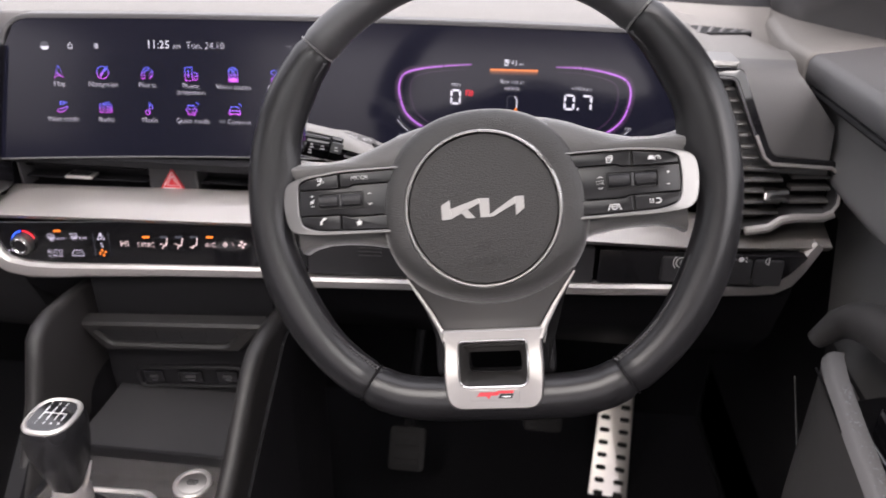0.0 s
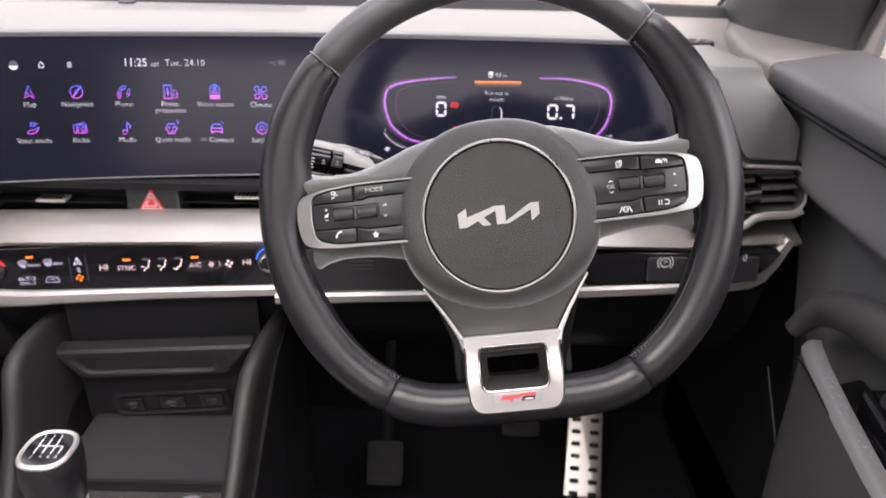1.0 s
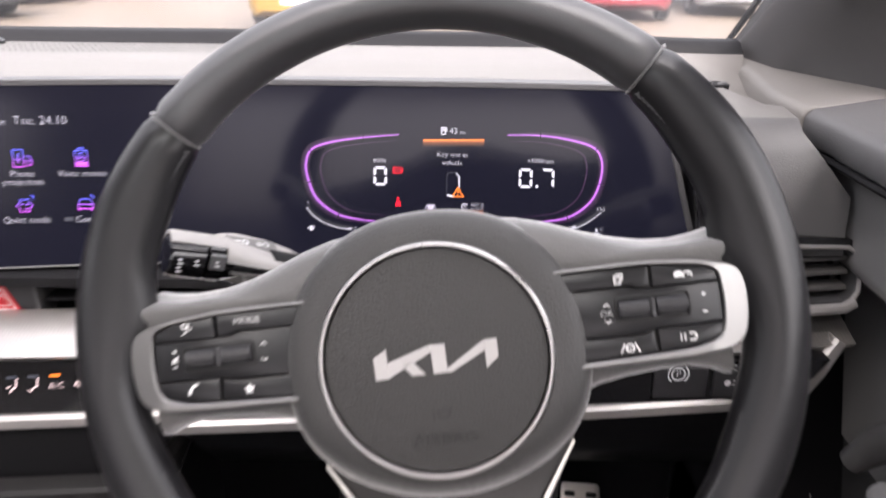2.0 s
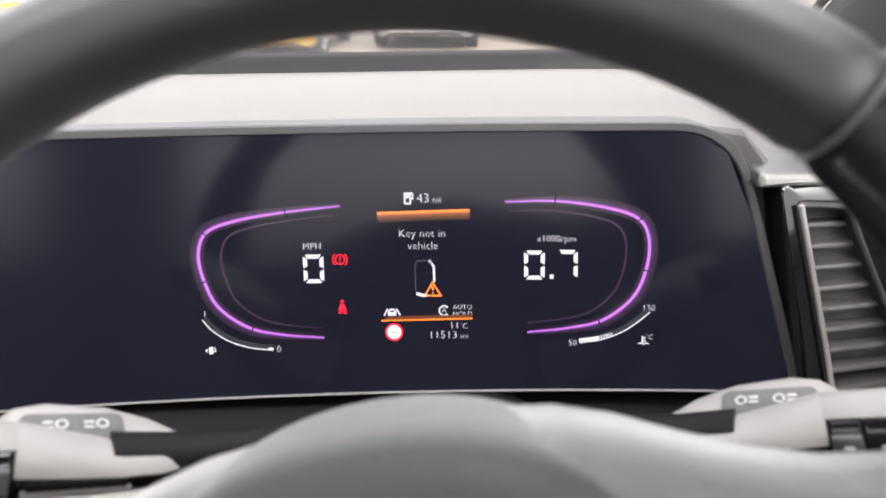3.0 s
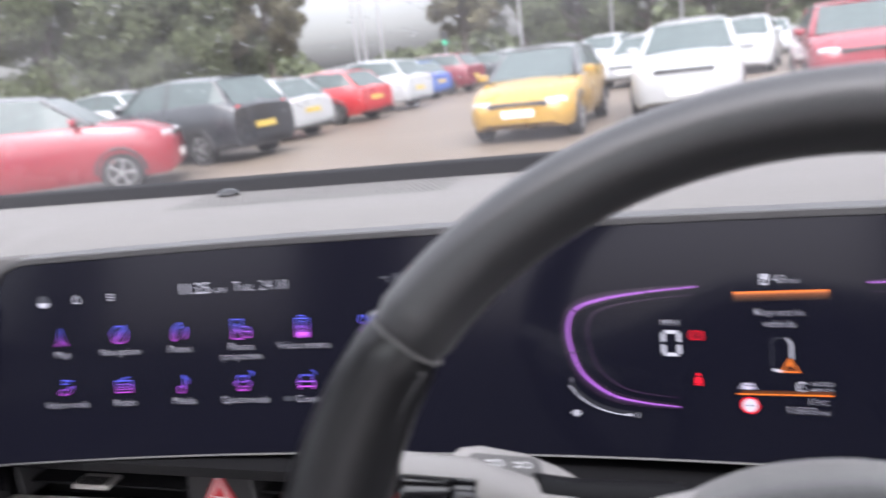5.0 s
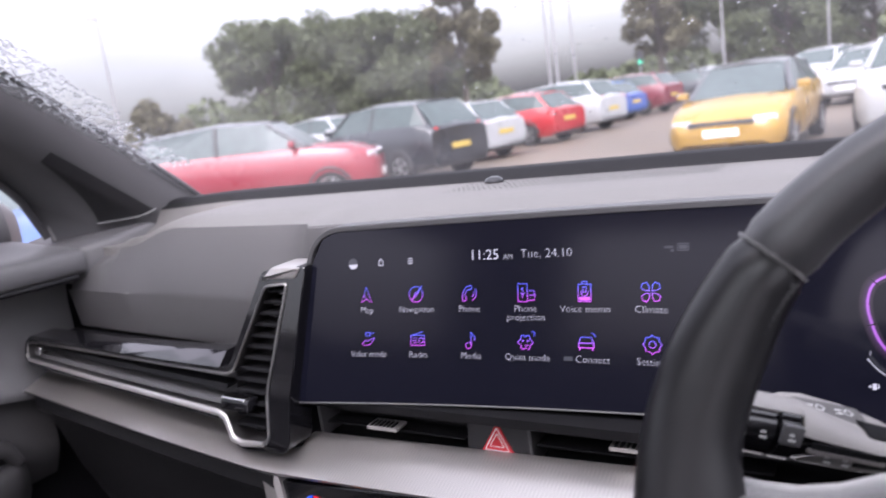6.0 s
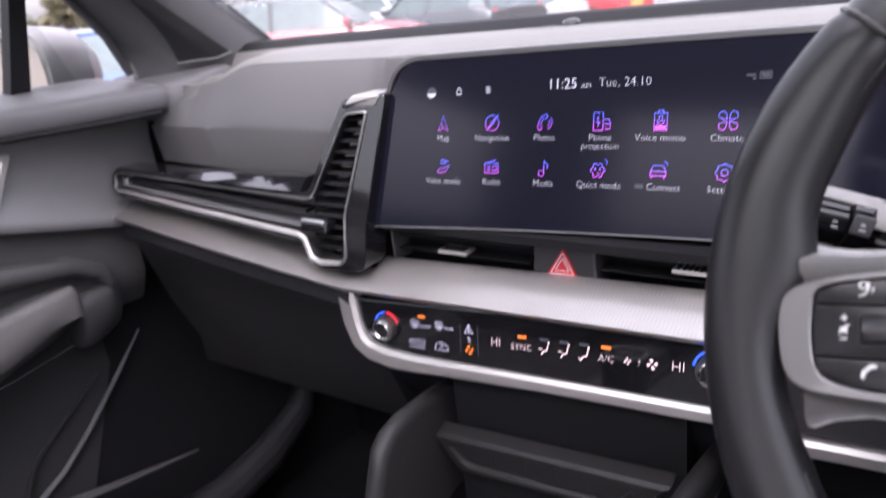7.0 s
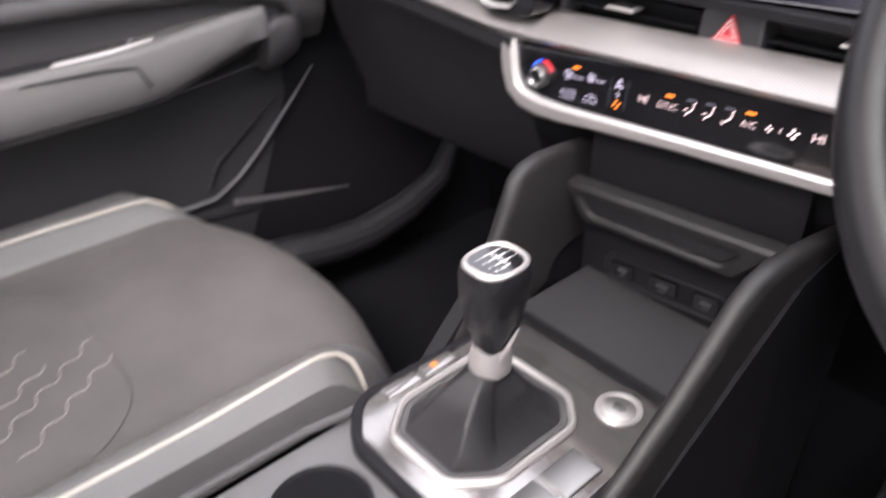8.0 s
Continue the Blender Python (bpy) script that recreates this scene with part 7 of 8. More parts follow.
# ---------------------------------------------------------------- doors
def front_door(side):
    m = -1 if side == "l" else 1
    X = -0.70 if m < 0 else 0.722            # inner face of the card
    d = thing("door_panel", "dark grey passenger door trim with silver pull and armrest" if m < 0 else "dark grey driver's door trim with window switches and rain-spotted grip", "car door", Matrix.Translation((X, 0.3, 0.46)), group="front doors")
    ye = 0.815

    def ledge(y):
        return min(0.985, 0.975 - 0.26 * (y - 0.56))

    def card(y, z):
        """Inner surface of the door card: a ledge at 0.95 and a recessed pocket below."""
        if m > 0:
            return X + 0.045 * ease((1.000 - z) / 0.045) - 0.006 * ease((z - 1.03) / 0.04) + 0.008 * ease((y - 0.62) / 0.2)
        zl = ledge(y)
        x = 0.020 * math.exp(-((z - zl - 0.010) / 0.022) ** 2) if z > zl else 0.020 * math.exp(-0.2066) - 0.026 * ease((zl - z) / 0.010)
        x -= 0.040 * ease((0.86 - z) / 0.10)
        x += 0.006 * ease((z - 1.03) / 0.04)
        return X - m * x + m * 0.008 * ease((y - 0.62) / 0.2)
    rows = []
    for j in range(91):
        z = 0.46 + (1.079 - 0.46) * j / 90
        yend = 0.835 if z > 0.93 else 0.80 - 0.20 * clamp((0.93 - z) / 0.47)
        rows.append([(card(-0.45 + (yend + 0.45) * i / 24, z), -0.45 + (yend + 0.45) * i / 24, z) for i in range(25)] + [(X + m * 0.06, yend, z), (X + m * 0.06, -0.45, z)])
    if m < 0:
        up = []
        for k in range(-1, 31):
            row = []
            for i in range(33):
                y = -0.45 + 1.285 * i / 32
                z = ledge(y) + (1.079 - ledge(y)) * max(k, 0) / 30
                row.append((card(y, z + 0.0001) if k >= 0 else X - 0.012, y, z))
            up.append(row + [(X - 0.06, 0.835, row[-1][2]), (X - 0.06, -0.45, row[0][2])])
    solid("door_card", *loft(up if m < 0 else rows[51:]), M_card, d, "grey soft door card", world=True, smooth=True, sharp=50)
    solid("lower_card", *loft([[(p[0] + m * 0.002, p[1], p[2]) for p in r] for r in rows[:52]]), M_lowdoor, d, "black hard plastic lower door", world=True, smooth=True, sharp=50)
    if m < 0:
        # dark insert below the ledge
        ins = []
        for k in range(12):
            row = []
            for i in range(25):
                y = -0.44 + (0.775 + 0.44) * i / 24
                z = 0.800 + (ledge(y) - 0.0005 - 0.800) * k / 11
                row.append((X - 0.006 - 0.040 * ease((0.86 - z) / 0.10), y, z))
            ins.append(row + [(X - 0.05, 0.775, row[-1][2]), (X - 0.05, -0.44, row[0][2])])
        solid("card_insert", *loft(ins), M_grey, d, "dark leather-look door insert", world=True, smooth=True, sharp=50)
        solid("elbow_pad", *tube([(X + 0.012, 0.20, 0.925), (X + 0.012, 0.45, 0.922), (X + 0.011, 0.58, 0.912), (X + 0.009, 0.66, 0.897), (X + 0.006, 0.70, 0.876), (X + 0.004, 0.712, 0.852)], [0.016, 0.016, 0.015, 0.014, 0.012, 0.008], 14), M_grey, d, "dark padded arch over the armrest", world=True, smooth=True)
    # cap along the window sill; a near-black tube draws the shade below
    rings = []
    for y in (-0.45, 0.0, 0.3, 0.50, 0.62, 0.70, 0.76, 0.80, ye):
        f = ease((y - 0.45) / 0.37)
        xi = X - m * 0.008 + (0.085 * f if m < 0 else 0.0)
        xo = X + m * 0.078
        yy, e2 = (y, 0.0) if y < ye else (0.8205, 0.0025)
        xi = X - 0.017 if m > 0 else xi - 0.012 * f
        rings.append([(xi + m * 0.006, yy, 1.080), (xi + m * e2, yy, 1.086), (xi + m * e2, yy, 1.104), (xi + m * (0.003 + e2), yy, 1.1105 - e2), (xi + m * 0.010, yy, 1.1140 - e2), (xi + m * 0.03, yy, 1.1170 - e2), (xo, yy, 1.128 - e2), (xo, yy, 1.080)])
    solid("sill_cap", *loft(rings), M_cap, d, "grey soft window sill cap", world=True, smooth=True, sharp=50)
    solid("cap_shade_line", *tube([(X - m * 0.004 + (0.085 * ease((y - 0.45) / 0.37) if m < 0 else -0.010), y, 1.079) for y in [-0.4 + 1.2 * k / 24 for k in range(25)]], 0.0035, 8), M_dark, d, world=True)
    # armrest block: a soft inner wall with a rounded front end
    az = 0.862 if m < 0 else 0.868
    rings = []
    prof = ((-0.42, 0.058, 0.0, 0.0), (0.10, 0.060, 0.0, 0.0), (0.30, 0.062, 0.0, 0.0), (0.42, 0.060, 0.002, 0.0), (0.48, 0.058, 0.006, 0.0), (0.54, 0.054, 0.013, 0.01), (0.60, 0.051, 0.018, 0.02), (0.634, 0.047, 0.019, 0.03), (0.645, 0.042, 0.017, 0.035), (0.650, 0.034, 0.010, 0.04)) if m < 0 else \
           ((-0.42, 0.022, -0.070, 0.0), (0.16, 0.022, -0.062, 0.0), (0.30, 0.022, -0.050, 0.0), (0.40, 0.022, -0.038, 0.0), (0.46, 0.022, -0.029, 0.0), (0.52, 0.022, -0.016, 0.0), (0.575, 0.020, -0.004, 0.0), (0.605, 0.015, 0.0, 0.01), (0.622, 0.006, -0.004, 0.02))
    low = 0.085 if m < 0 else 0.34
    for y, w, t, lift in prof:
        xi = X - m * w
        zt = az + t
        rings.append([(X + m * 0.02, y, zt - low + lift), (xi + m * 0.020, y, zt - low + lift), (xi + m * 0.006, y, zt - low + 0.016 + lift), (xi + m * 0.001, y, zt - low * 0.5), (xi, y, zt - 0.010), (xi + m * 0.003, y, zt - 0.003), (xi + m * 0.010, y, zt), (xi + m * 0.018, y, zt - 0.001), (xi + m * 0.021, y, zt - (0.006 if m < 0 else 0.030)), (X + m * 0.02, y, zt - (0.006 if m < 0 else 0.030))])
    solid("armrest", *loft(rings), M_arm if m < 0 else M_grey, d, "soft dark grey armrest wall", world=True, smooth=True, sharp=60)
    if m > 0:
        # rain-spotted top band of the grip
        band = []
        for y, w, t in ((0.30, 0.022, -0.050), (0.40, 0.022, -0.038), (0.46, 0.022, -0.029), (0.52, 0.022, -0.016), (0.575, 0.020, -0.004), (0.605, 0.015, 0.0), (0.618, 0.009, -0.002)):
            xi = X - w
            band.append([(xi - 0.0008, y, az + t - 0.008), (xi + 0.003, y, az + t - 0.0015), (xi + 0.008, y, az + t + 0.0012), (xi + 0.019, y, az + t + 0.0004), (xi + 0.021, y, az + t - 0.012)])
        solid("pull_grip", *loft(band), M_card, d, "grey grip band spotted with rain", world=True, smooth=True, sharp=60)
        rd = random.Random(5)
        dr = []
        for k in range(170):
            y = rd.uniform(0.32, 0.57)
            w = 0.022
            x = X - w + rd.uniform(0.006, 0.018)
            t = -0.038 + 0.009 * clamp((y - 0.40) / 0.06) + 0.013 * clamp((y - 0.46) / 0.06) + 0.012 * clamp((y - 0.52) / 0.055) - 0.012 * clamp((0.40 - y) / 0.1)
            r = rd.uniform(0.0004, 0.0014)
            dr.append(moved(turned([(r, 0.0), (r * 0.8, r * 0.45), (r * 0.2, r * 0.7)], 7), Matrix.Translation((x, y, az + t + 0.0010))))
        tagged(solid("rain_drops", *join(*dr), M_wet, d, "scattered small water drops", world=True, smooth=True), kind="stuff")
        sw = solid("switch_plate", *plate(rpoly([(X + 0.002, 0.575), (X + 0.045, 0.590), (X + 0.048, 0.30), (X + 0.006, 0.30)], 0.006, 3), az - 0.040, az - 0.028, 0.002), M_gloss, d, "gloss black window switch plate", world=True)
        solid("switch_rise", *box(X + 0.006, X + 0.045, 0.36, 0.53, az - 0.030, az + 0.004, 0.004), M_gloss, sw, world=True, smooth=True)
        solid("mirror_knob", *moved(turned([(0.0135, 0), (0.0135, 0.005), (0.011, 0.008), (0.0004, 0.0085)], 24), Matrix.Translation((X + 0.020, 0.500, az + 0.006))), M_button, sw, "round mirror adjuster", world=True, smooth=True)
        for a in (45, 135, 225, 315):
            solid("mirror_mark", *moved(disc(0.0013, 0.008 * math.cos(radians(a)), 0.008 * math.sin(radians(a)), 8, 0.0087), Matrix.Translation((X + 0.020, 0.500, az + 0.006))), M_print, sw, world=True)
        for k, y in enumerate((0.468, 0.440, 0.412, 0.384)):
            solid("window_switch", *box(X + 0.010, X + 0.036, y - 0.011, y + 0.011, az + 0.002, az + 0.009, 0.003), M_button, sw, world=True, smooth=True)
            solid("switch_mark", *box(X + 0.019, X + 0.027, y - 0.003, y + 0.003, az + 0.0091, az + 0.0095), M_print, sw, world=True)
        # padded bulge between the switches and the card
        solid("elbow_pad", *tube([(X - 0.004, 0.652, 0.858), (X + 0.008, 0.642, 0.884), (X + 0.014, 0.620, 0.903), (X + 0.016, 0.585, 0.917), (X + 0.016, 0.540, 0.928), (X + 0.016, 0.45, 0.938), (X + 0.018, 0.20, 0.938), (X + 0.02, 0.0, 0.930)], [0.010, 0.015, 0.019, 0.021, 0.022, 0.024, 0.026, 0.026], 18), M_grey, d, "soft padded bulge above the switches", world=True, smooth=True)
        solid("grip_fold", *tube([(X - 0.0215, y, az + t) for y, t in ((0.30, -0.058), (0.40, -0.046), (0.46, -0.037), (0.52, -0.024), (0.575, -0.012), (0.600, -0.010))], 0.0012, 6), M_dark, d, "dark fold line along the grip", world=True)
    else:
        sw = solid("pull_recess", *plate(rpoly([(X + 0.002, 0.10), (X + 0.036, 0.10), (X + 0.034, 0.46), (X + 0.002, 0.545)], 0.010, 4), az - 0.012, az - 0.0025, 0.002), M_gloss, d, "gloss black switch recess", world=True)
        solid("window_switch", *box(X + 0.008, X + 0.028, 0.440, 0.468, az - 0.004, az + 0.004, 0.003), M_button, sw, world=True, smooth=True)
        solid("switch_mark", *box(X + 0.015, X + 0.021, 0.451, 0.457, az + 0.0041, az + 0.0045), M_print, sw, world=True)
        solid("pull_strip", *tube([(X + 0.047, 0.345, az + 0.001), (X + 0.046, 0.42, az + 0.003), (X + 0.044, 0.475, az + 0.008)], [0.005, 0.0062, 0.004], 10, flat=0.6), M_satin, d, "silver strip on the pull", world=True, smooth=True)
        solid("armrest_seam", *tube([(X + 0.061, 0.30, az - 0.012), (X + 0.0615, 0.40, az - 0.014), (X + 0.060, 0.44, az - 0.020), (X + 0.058, 0.455, az - 0.05)], 0.0016, 6), M_dark, d, world=True)
        hb = [(y, z) for y, z in rpoly([(0.50, 1.068), (0.632, 1.060), (0.597, 0.993), (0.50, 0.990)], 0.008, 4)]
        TM = Matrix(((0, 0, 1, X + 0.002), (1, 0, 0, 0), (0, 1, 0, 0), (0, 0, 0, 1)))
        solid("handle_bezel", *moved(ring_plate(hb, inset(hb, 0.010), -0.004, 0.010, 0.002), TM), M_satin, d, "satin silver handle bezel", world=True, smooth=True)
        solid("handle_recess", *moved(plate(inset(hb, 0.010), -0.004, 0.002), TM), M_gloss, d, world=True)
        solid("release_handle", *moved(plate(rpoly([(0.50, 1.052), (0.585, 1.048), (0.570, 1.012), (0.50, 1.010)], 0.006, 3), 0.002, 0.007, 0.002), TM), M_grey, d, "door release handle", world=True, smooth=True)
    # lower pocket and front edge
    solid("pocket_lip", *tube([(X - m * 0.020, -0.40, 0.60), (X - m * 0.024, 0.20, 0.60), (X - m * 0.024, 0.45, 0.585), (X - m * 0.010, 0.60, 0.560)], 0.010, 10), M_dark, d, "door pocket lip", world=True, smooth=True)
    if m < 0:
        solid("front_seam", *tube([(X - 0.044, y, z) for y, z in ((0.40, 0.580), (0.494, 0.5676), (0.546, 0.568), (0.594, 0.5925), (0.648, 0.6364), (0.712, 0.699), (0.760, 0.748))], [0.0045, 0.0045, 0.0045, 0.0042, 0.0038, 0.0032, 0.0014], 8), M_cap, d, "raised seam at the door's front edge", world=True, smooth=True)
        solid("inner_seam", *tube([(X - 0.044, y, z) for y, z in ((0.540, 0.585), (0.5536, 0.6145), (0.567, 0.632), (0.629, 0.6758), (0.681, 0.711))], [0.003, 0.0032, 0.003, 0.0026, 0.0012], 8), M_fin, d, "faint fold behind the door's front edge", world=True, smooth=True)
        rings = []
        for y, w, t, lift in ((0.6535, 0.020, -0.018, 0.010), (0.657, 0.024, -0.012, 0.004), (0.668, 0.025, -0.009, 0.0), (0.684, 0.022, -0.008, 0.0), (0.702, 0.016, -0.009, 0.004), (0.722, 0.004, -0.013, 0.010)):
            zt, xi = az + t, X + w
            rings.append([(X - 0.045, y, zt - 0.082 + lift), (xi - 0.034, y, zt - 0.082 + lift), (xi - 0.018, y, zt - 0.070 + lift), (xi - 0.005, y, zt - 0.042), (xi, y, zt - 0.014), (xi - 0.003, y, zt - 0.005), (xi - 0.010, y, zt), (xi - 0.020, y, zt + 0.001), (X - 0.045, y, zt - 0.002)])
        solid("armrest_end", *loft(rings), M_grey, d, "soft dark grey end of the armrest", world=True, smooth=True, sharp=60)
        solid("lower_seam", *tube([(X + 0.0560, 0.20, 0.790), (X + 0.0565, 0.44, 0.790), (X + 0.0525, 0.54, 0.797), (X + 0.0485, 0.62, 0.806)], 0.0012, 6), M_dark, d, world=True)
    else:
        solid("front_seam", *tube([(X + 0.018, 0.46, 0.560), (X + 0.018, 0.50, 0.579), (X + 0.018, 0.571, 0.615), (X + 0.019, 0.641, 0.6665), (X + 0.022, 0.729, 0.755)], [0.003, 0.003, 0.0026, 0.002, 0.001], 8), M_lid, d, "raised seam at the door's front edge", world=True, smooth=True)
    if m < 0:
        solid("lower_tray", *tube([(X + 0.014, 0.555, 0.582), (X + 0.016, 0.65, 0.562), (X + 0.010, 0.775, 0.533)], [0.010, 0.007, 0.002], 10, flat=0.5), M_grey, d, "lower tray edge", world=True, smooth=True)
    xo = X + m * 0.082
    pane = solid("window_pane", [(xo, -0.45, 1.10), (xo, 0.80, 1.10), (xo - m * 0.02, 0.74, 1.22), (xo - m * 0.05, 0.44, 1.44), (xo - m * 0.07, -0.45, 1.52)], [[0, 1, 2, 3, 4]], M_window, d, "clear side window", world=True)
    pane.visible_shadow = False
    return d


front_door("l")
front_door("r")

# ---------------------------------------------------------------- windscreen pillars
for m, side in ((-1, "left"), (1, "right")):
    ax = lambda x: x if m < 0 else 0.105 - x         # the driver's pillar stands further out
    pil = thing("windscreen_pillar", "dark fabric-covered windscreen pillar beside the glass", "pillar", Matrix.Translation((ax(-0.65), 0.9, 1.12)), group="windscreen pillars")
    # inner edge (towards the glass) and outer edge (towards the side window)
    inn = [(-0.598, 1.03, 1.12), (-0.600, 0.997, 1.150), (-0.600, 0.90, 1.228), (-0.598, 0.80, 1.302), (-0.595, 0.70, 1.370), (-0.585, 0.55, 1.460), (-0.57, 0.40, 1.535), (-0.55, 0.28, 1.59)]
    mid = [(-0.612, 0.94, 1.10), (-0.614, 0.925, 1.128), (-0.622, 0.845, 1.190), (-0.625, 0.760, 1.255), (-0.625, 0.665, 1.318), (-0.620, 0.52, 1.405), (-0.61, 0.37, 1.480), (-0.59, 0.25, 1.54)]
    out = [(-0.700, 0.830, 1.09), (-0.700, 0.828, 1.128), (-0.702, 0.806, 1.182), (-0.702, 0.752, 1.252), (-0.700, 0.650, 1.310), (-0.700, 0.50, 1.385), (-0.70, 0.35, 1.455), (-0.69, 0.23, 1.52)]
    rings = []
    for a, b, c in zip(inn, mid, out):
        a, b, c = [Vector((ax(p[0]), p[1], p[2])) for p in (a, b, c)]
        back = Vector((m * 0.06, 0.05, 0.02))
        ab = a.lerp(b, 0.5) + Vector((-m * 0.008, -0.004, -0.002))
        rings.append([a, a.lerp(ab, 0.5) + Vector((-m * 0.003, -0.002, 0)), ab, b, b.lerp(c, 0.5) + Vector((-m * 0.002, -0.002, 0)), c, c + back, a + back * 0.6])
    solid("pillar_trim", *loft(rings), M_pillar, pil, "dark woven pillar trim", world=True, smooth=True, sharp=60)
    if m < 0:
        def face(sv, t):
            """A place on the pillar: sv along it, t from its crest to the side window."""
            i = int(sv)
            r = [rings[i][k].lerp(rings[i + 1][k], sv - i) for k in (2, 3, 4)]
            return (r[0].lerp(r[1], t * 2) if t < 0.5 else r[1].lerp(r[2], t * 2 - 1)) + Vector((0.0022, -0.0022, 0.0004))
        tw = [[face(1.15 + 1.45 * i / 8, 0.22 + (0.72 - 0.46 * i / 8) * j / 8) for j in range(9)] for i in range(9)]
        n9 = [p for r in tw for p in r]
        solid("tweeter_panel", n9 + [p + Vector((-0.006, 0.006, 0)) for p in n9], [[i * 9 + j, i * 9 + j + 1, i * 9 + j + 10, i * 9 + j + 9] for i in range(8) for j in range(8)], M_lid, pil, "dark triangular tweeter panel", world=True, smooth=True)
        solid("panel_lip", *tube([face(1.13, 0.2 + 0.76 * k / 8) for k in range(9)], 0.0022, 8), M_cap, pil, world=True, smooth=True)
    if m < 0:
        solid("door_seal", *tube([(-0.698, 0.832, 1.122), (-0.698, 0.824, 1.168), (-0.698, 0.813, 1.204), (-0.698, 0.797, 1.226), (-0.697, 0.772, 1.243), (-0.695, 0.72, 1.274)], 0.0030, 8), M_card, pil, "pale curved door seal", world=True, smooth=True)
    solid("glass_seal", *tube([Vector((ax(p[0] + 0.002), p[1] + 0.004, p[2] + 0.003)) for p in inn], 0.0035, 8), M_rubber, pil, "black glass seal", world=True)
    solid("window_seal", *tube([Vector((ax(p[0]), p[1] - 0.004, p[2])) for p in out[1:]], 0.0055, 8), M_bezel, pil, "grey window channel seal", world=True, smooth=True)
    solid("quarter_post", *loft([[Vector((ax(x), y, z)) for x, y, z in q] for q in (((-0.748, 0.672, 1.10), (-0.752, 0.702, 1.10), (-0.772, 0.702, 1.10), (-0.770, 0.672, 1.10)), ((-0.735, 0.712, 1.27), (-0.739, 0.734, 1.27), (-0.760, 0.734, 1.27), (-0.758, 0.712, 1.27)))]), M_dark, pil, "black quarter post", world=True)

# door mirrors outside the side windows
for m, x in ((-1, -0.915), (1, 1.02)):
    mir = thing("door_mirror", "silver grey door mirror housing seen through the side window", "mirror", Matrix.Translation((x, 0.815, 1.135)), group="door mirrors")
    solid("housing", *loft([[(sx, y, sz) for sx, sz in ellipse(a, b, 0, 0, 20, 3)] for y, a, b in ((-0.045, 0.105, 0.072), (-0.03, 0.112, 0.078), (0.02, 0.105, 0.07), (0.06, 0.06, 0.04))]), M_card, mir, "silver grey mirror shell", smooth=True)
    solid("mirror_glass", *loft([[(sx, y, sz) for sx, sz in ellipse(0.096, 0.063, 0, 0, 20, 3)] for y in (-0.049, -0.046)]), M_chrome, mir, "mirror glass")
    solid("arm", *tube([(-m * 0.09, 0.0, -0.05), (-m * 0.17, 0.0, -0.085)], 0.022, 10), M_dark, mir, smooth=True)

# curved sill trim in the passenger footwell
scuff = solid("trim", *tube([(-0.735, 0.58, 0.428), (-0.722, 0.66, 0.420), (-0.715, 0.74, 0.408), (-0.714, 0.82, 0.404), (-0.716, 0.92, 0.420), (-0.725, 1.02, 0.455), (-0.745, 1.08, 0.52)], [0.030, 0.034, 0.034, 0.034, 0.032, 0.028, 0.018], 14), M_lid)
tagged(scuff, "dark grey curved sill trim in the footwell", "trim", kind="structure")

# ---------------------------------------------------------------- pedals
acc = thing("accelerator_pedal", "brushed aluminium accelerator pedal with black rubber studs", "pedal", look((0.606, 1.02, 0.37), (0.55, 0.10, 1.15)) @ pose(0, 0, 0, 0, 180, 0) @ pose(0, 0, 0, 0, 0, 178))
solid("pad", *plate(rpoly([(-0.030, -0.105), (0.030, -0.105), (0.034, 0.105), (-0.034, 0.105)], 0.008, 4), -0.008, 0.0, 0.002), M_alu, acc, "brushed aluminium plate", smooth=True)
for r in range(9):
    for c in (-0.017, 0.017):
        solid("stud", *moved(plate(rrect(0.017, 0.0085, 0.004), 0.0, 0.003, 0.001), Matrix.Translation((c, -0.088 + 0.022 * r, 0))), M_rubber, acc)
solid("pedal_arm", *tube([(0, 0.05, -0.01), (0, 0.12, -0.05), (0, 0.2, -0.10)], 0.010, 8), M_dark, acc)
for nm, x, lab in (("clutch_pedal", 0.245, "black rubber clutch pedal in the dark footwell"), ("brake_pedal", 0.470, "black rubber brake pedal in the dark footwell")):
    pd = thing(nm, lab, "pedal", pose(x, 0.93, 0.40 if x < 0.3 else 0.512, 50, 0, 0))
    solid("pad", *plate(rrect(0.062, 0.075, 0.010), -0.010, 0.0, 0.003), M_rubber, pd, smooth=True)
    for k in range(3):
        solid("tread", *plate(rrect(0.044, 0.010, 0.003, 0, -0.022 + 0.022 * k), 0.0, 0.003, 0.001), M_rubber, pd)
    solid("pedal_arm", *tube([(0, 0.0, -0.01), (0, 0.12, -0.05), (0, 0.30, -0.10)], 0.010, 8), M_dark, pd)

# ---------------------------------------------------------------- outside: car park
GZ = -0.20            # the tarmac under our tall car
M_ground = material("wet_asphalt", (0.115, 0.090, 0.068), 0.6, grain=0.8, scale=40, tint=0.35, blotch=0.25)
ground = solid("ground", [(-3000, -3000, GZ), (3000, -3000, GZ), (3000, 3000, GZ), (-3000, 3000, GZ)], [[0, 1, 2, 3]], M_ground)
tagged(ground, "damp grey brown car park surface", "ground", kind="structure")

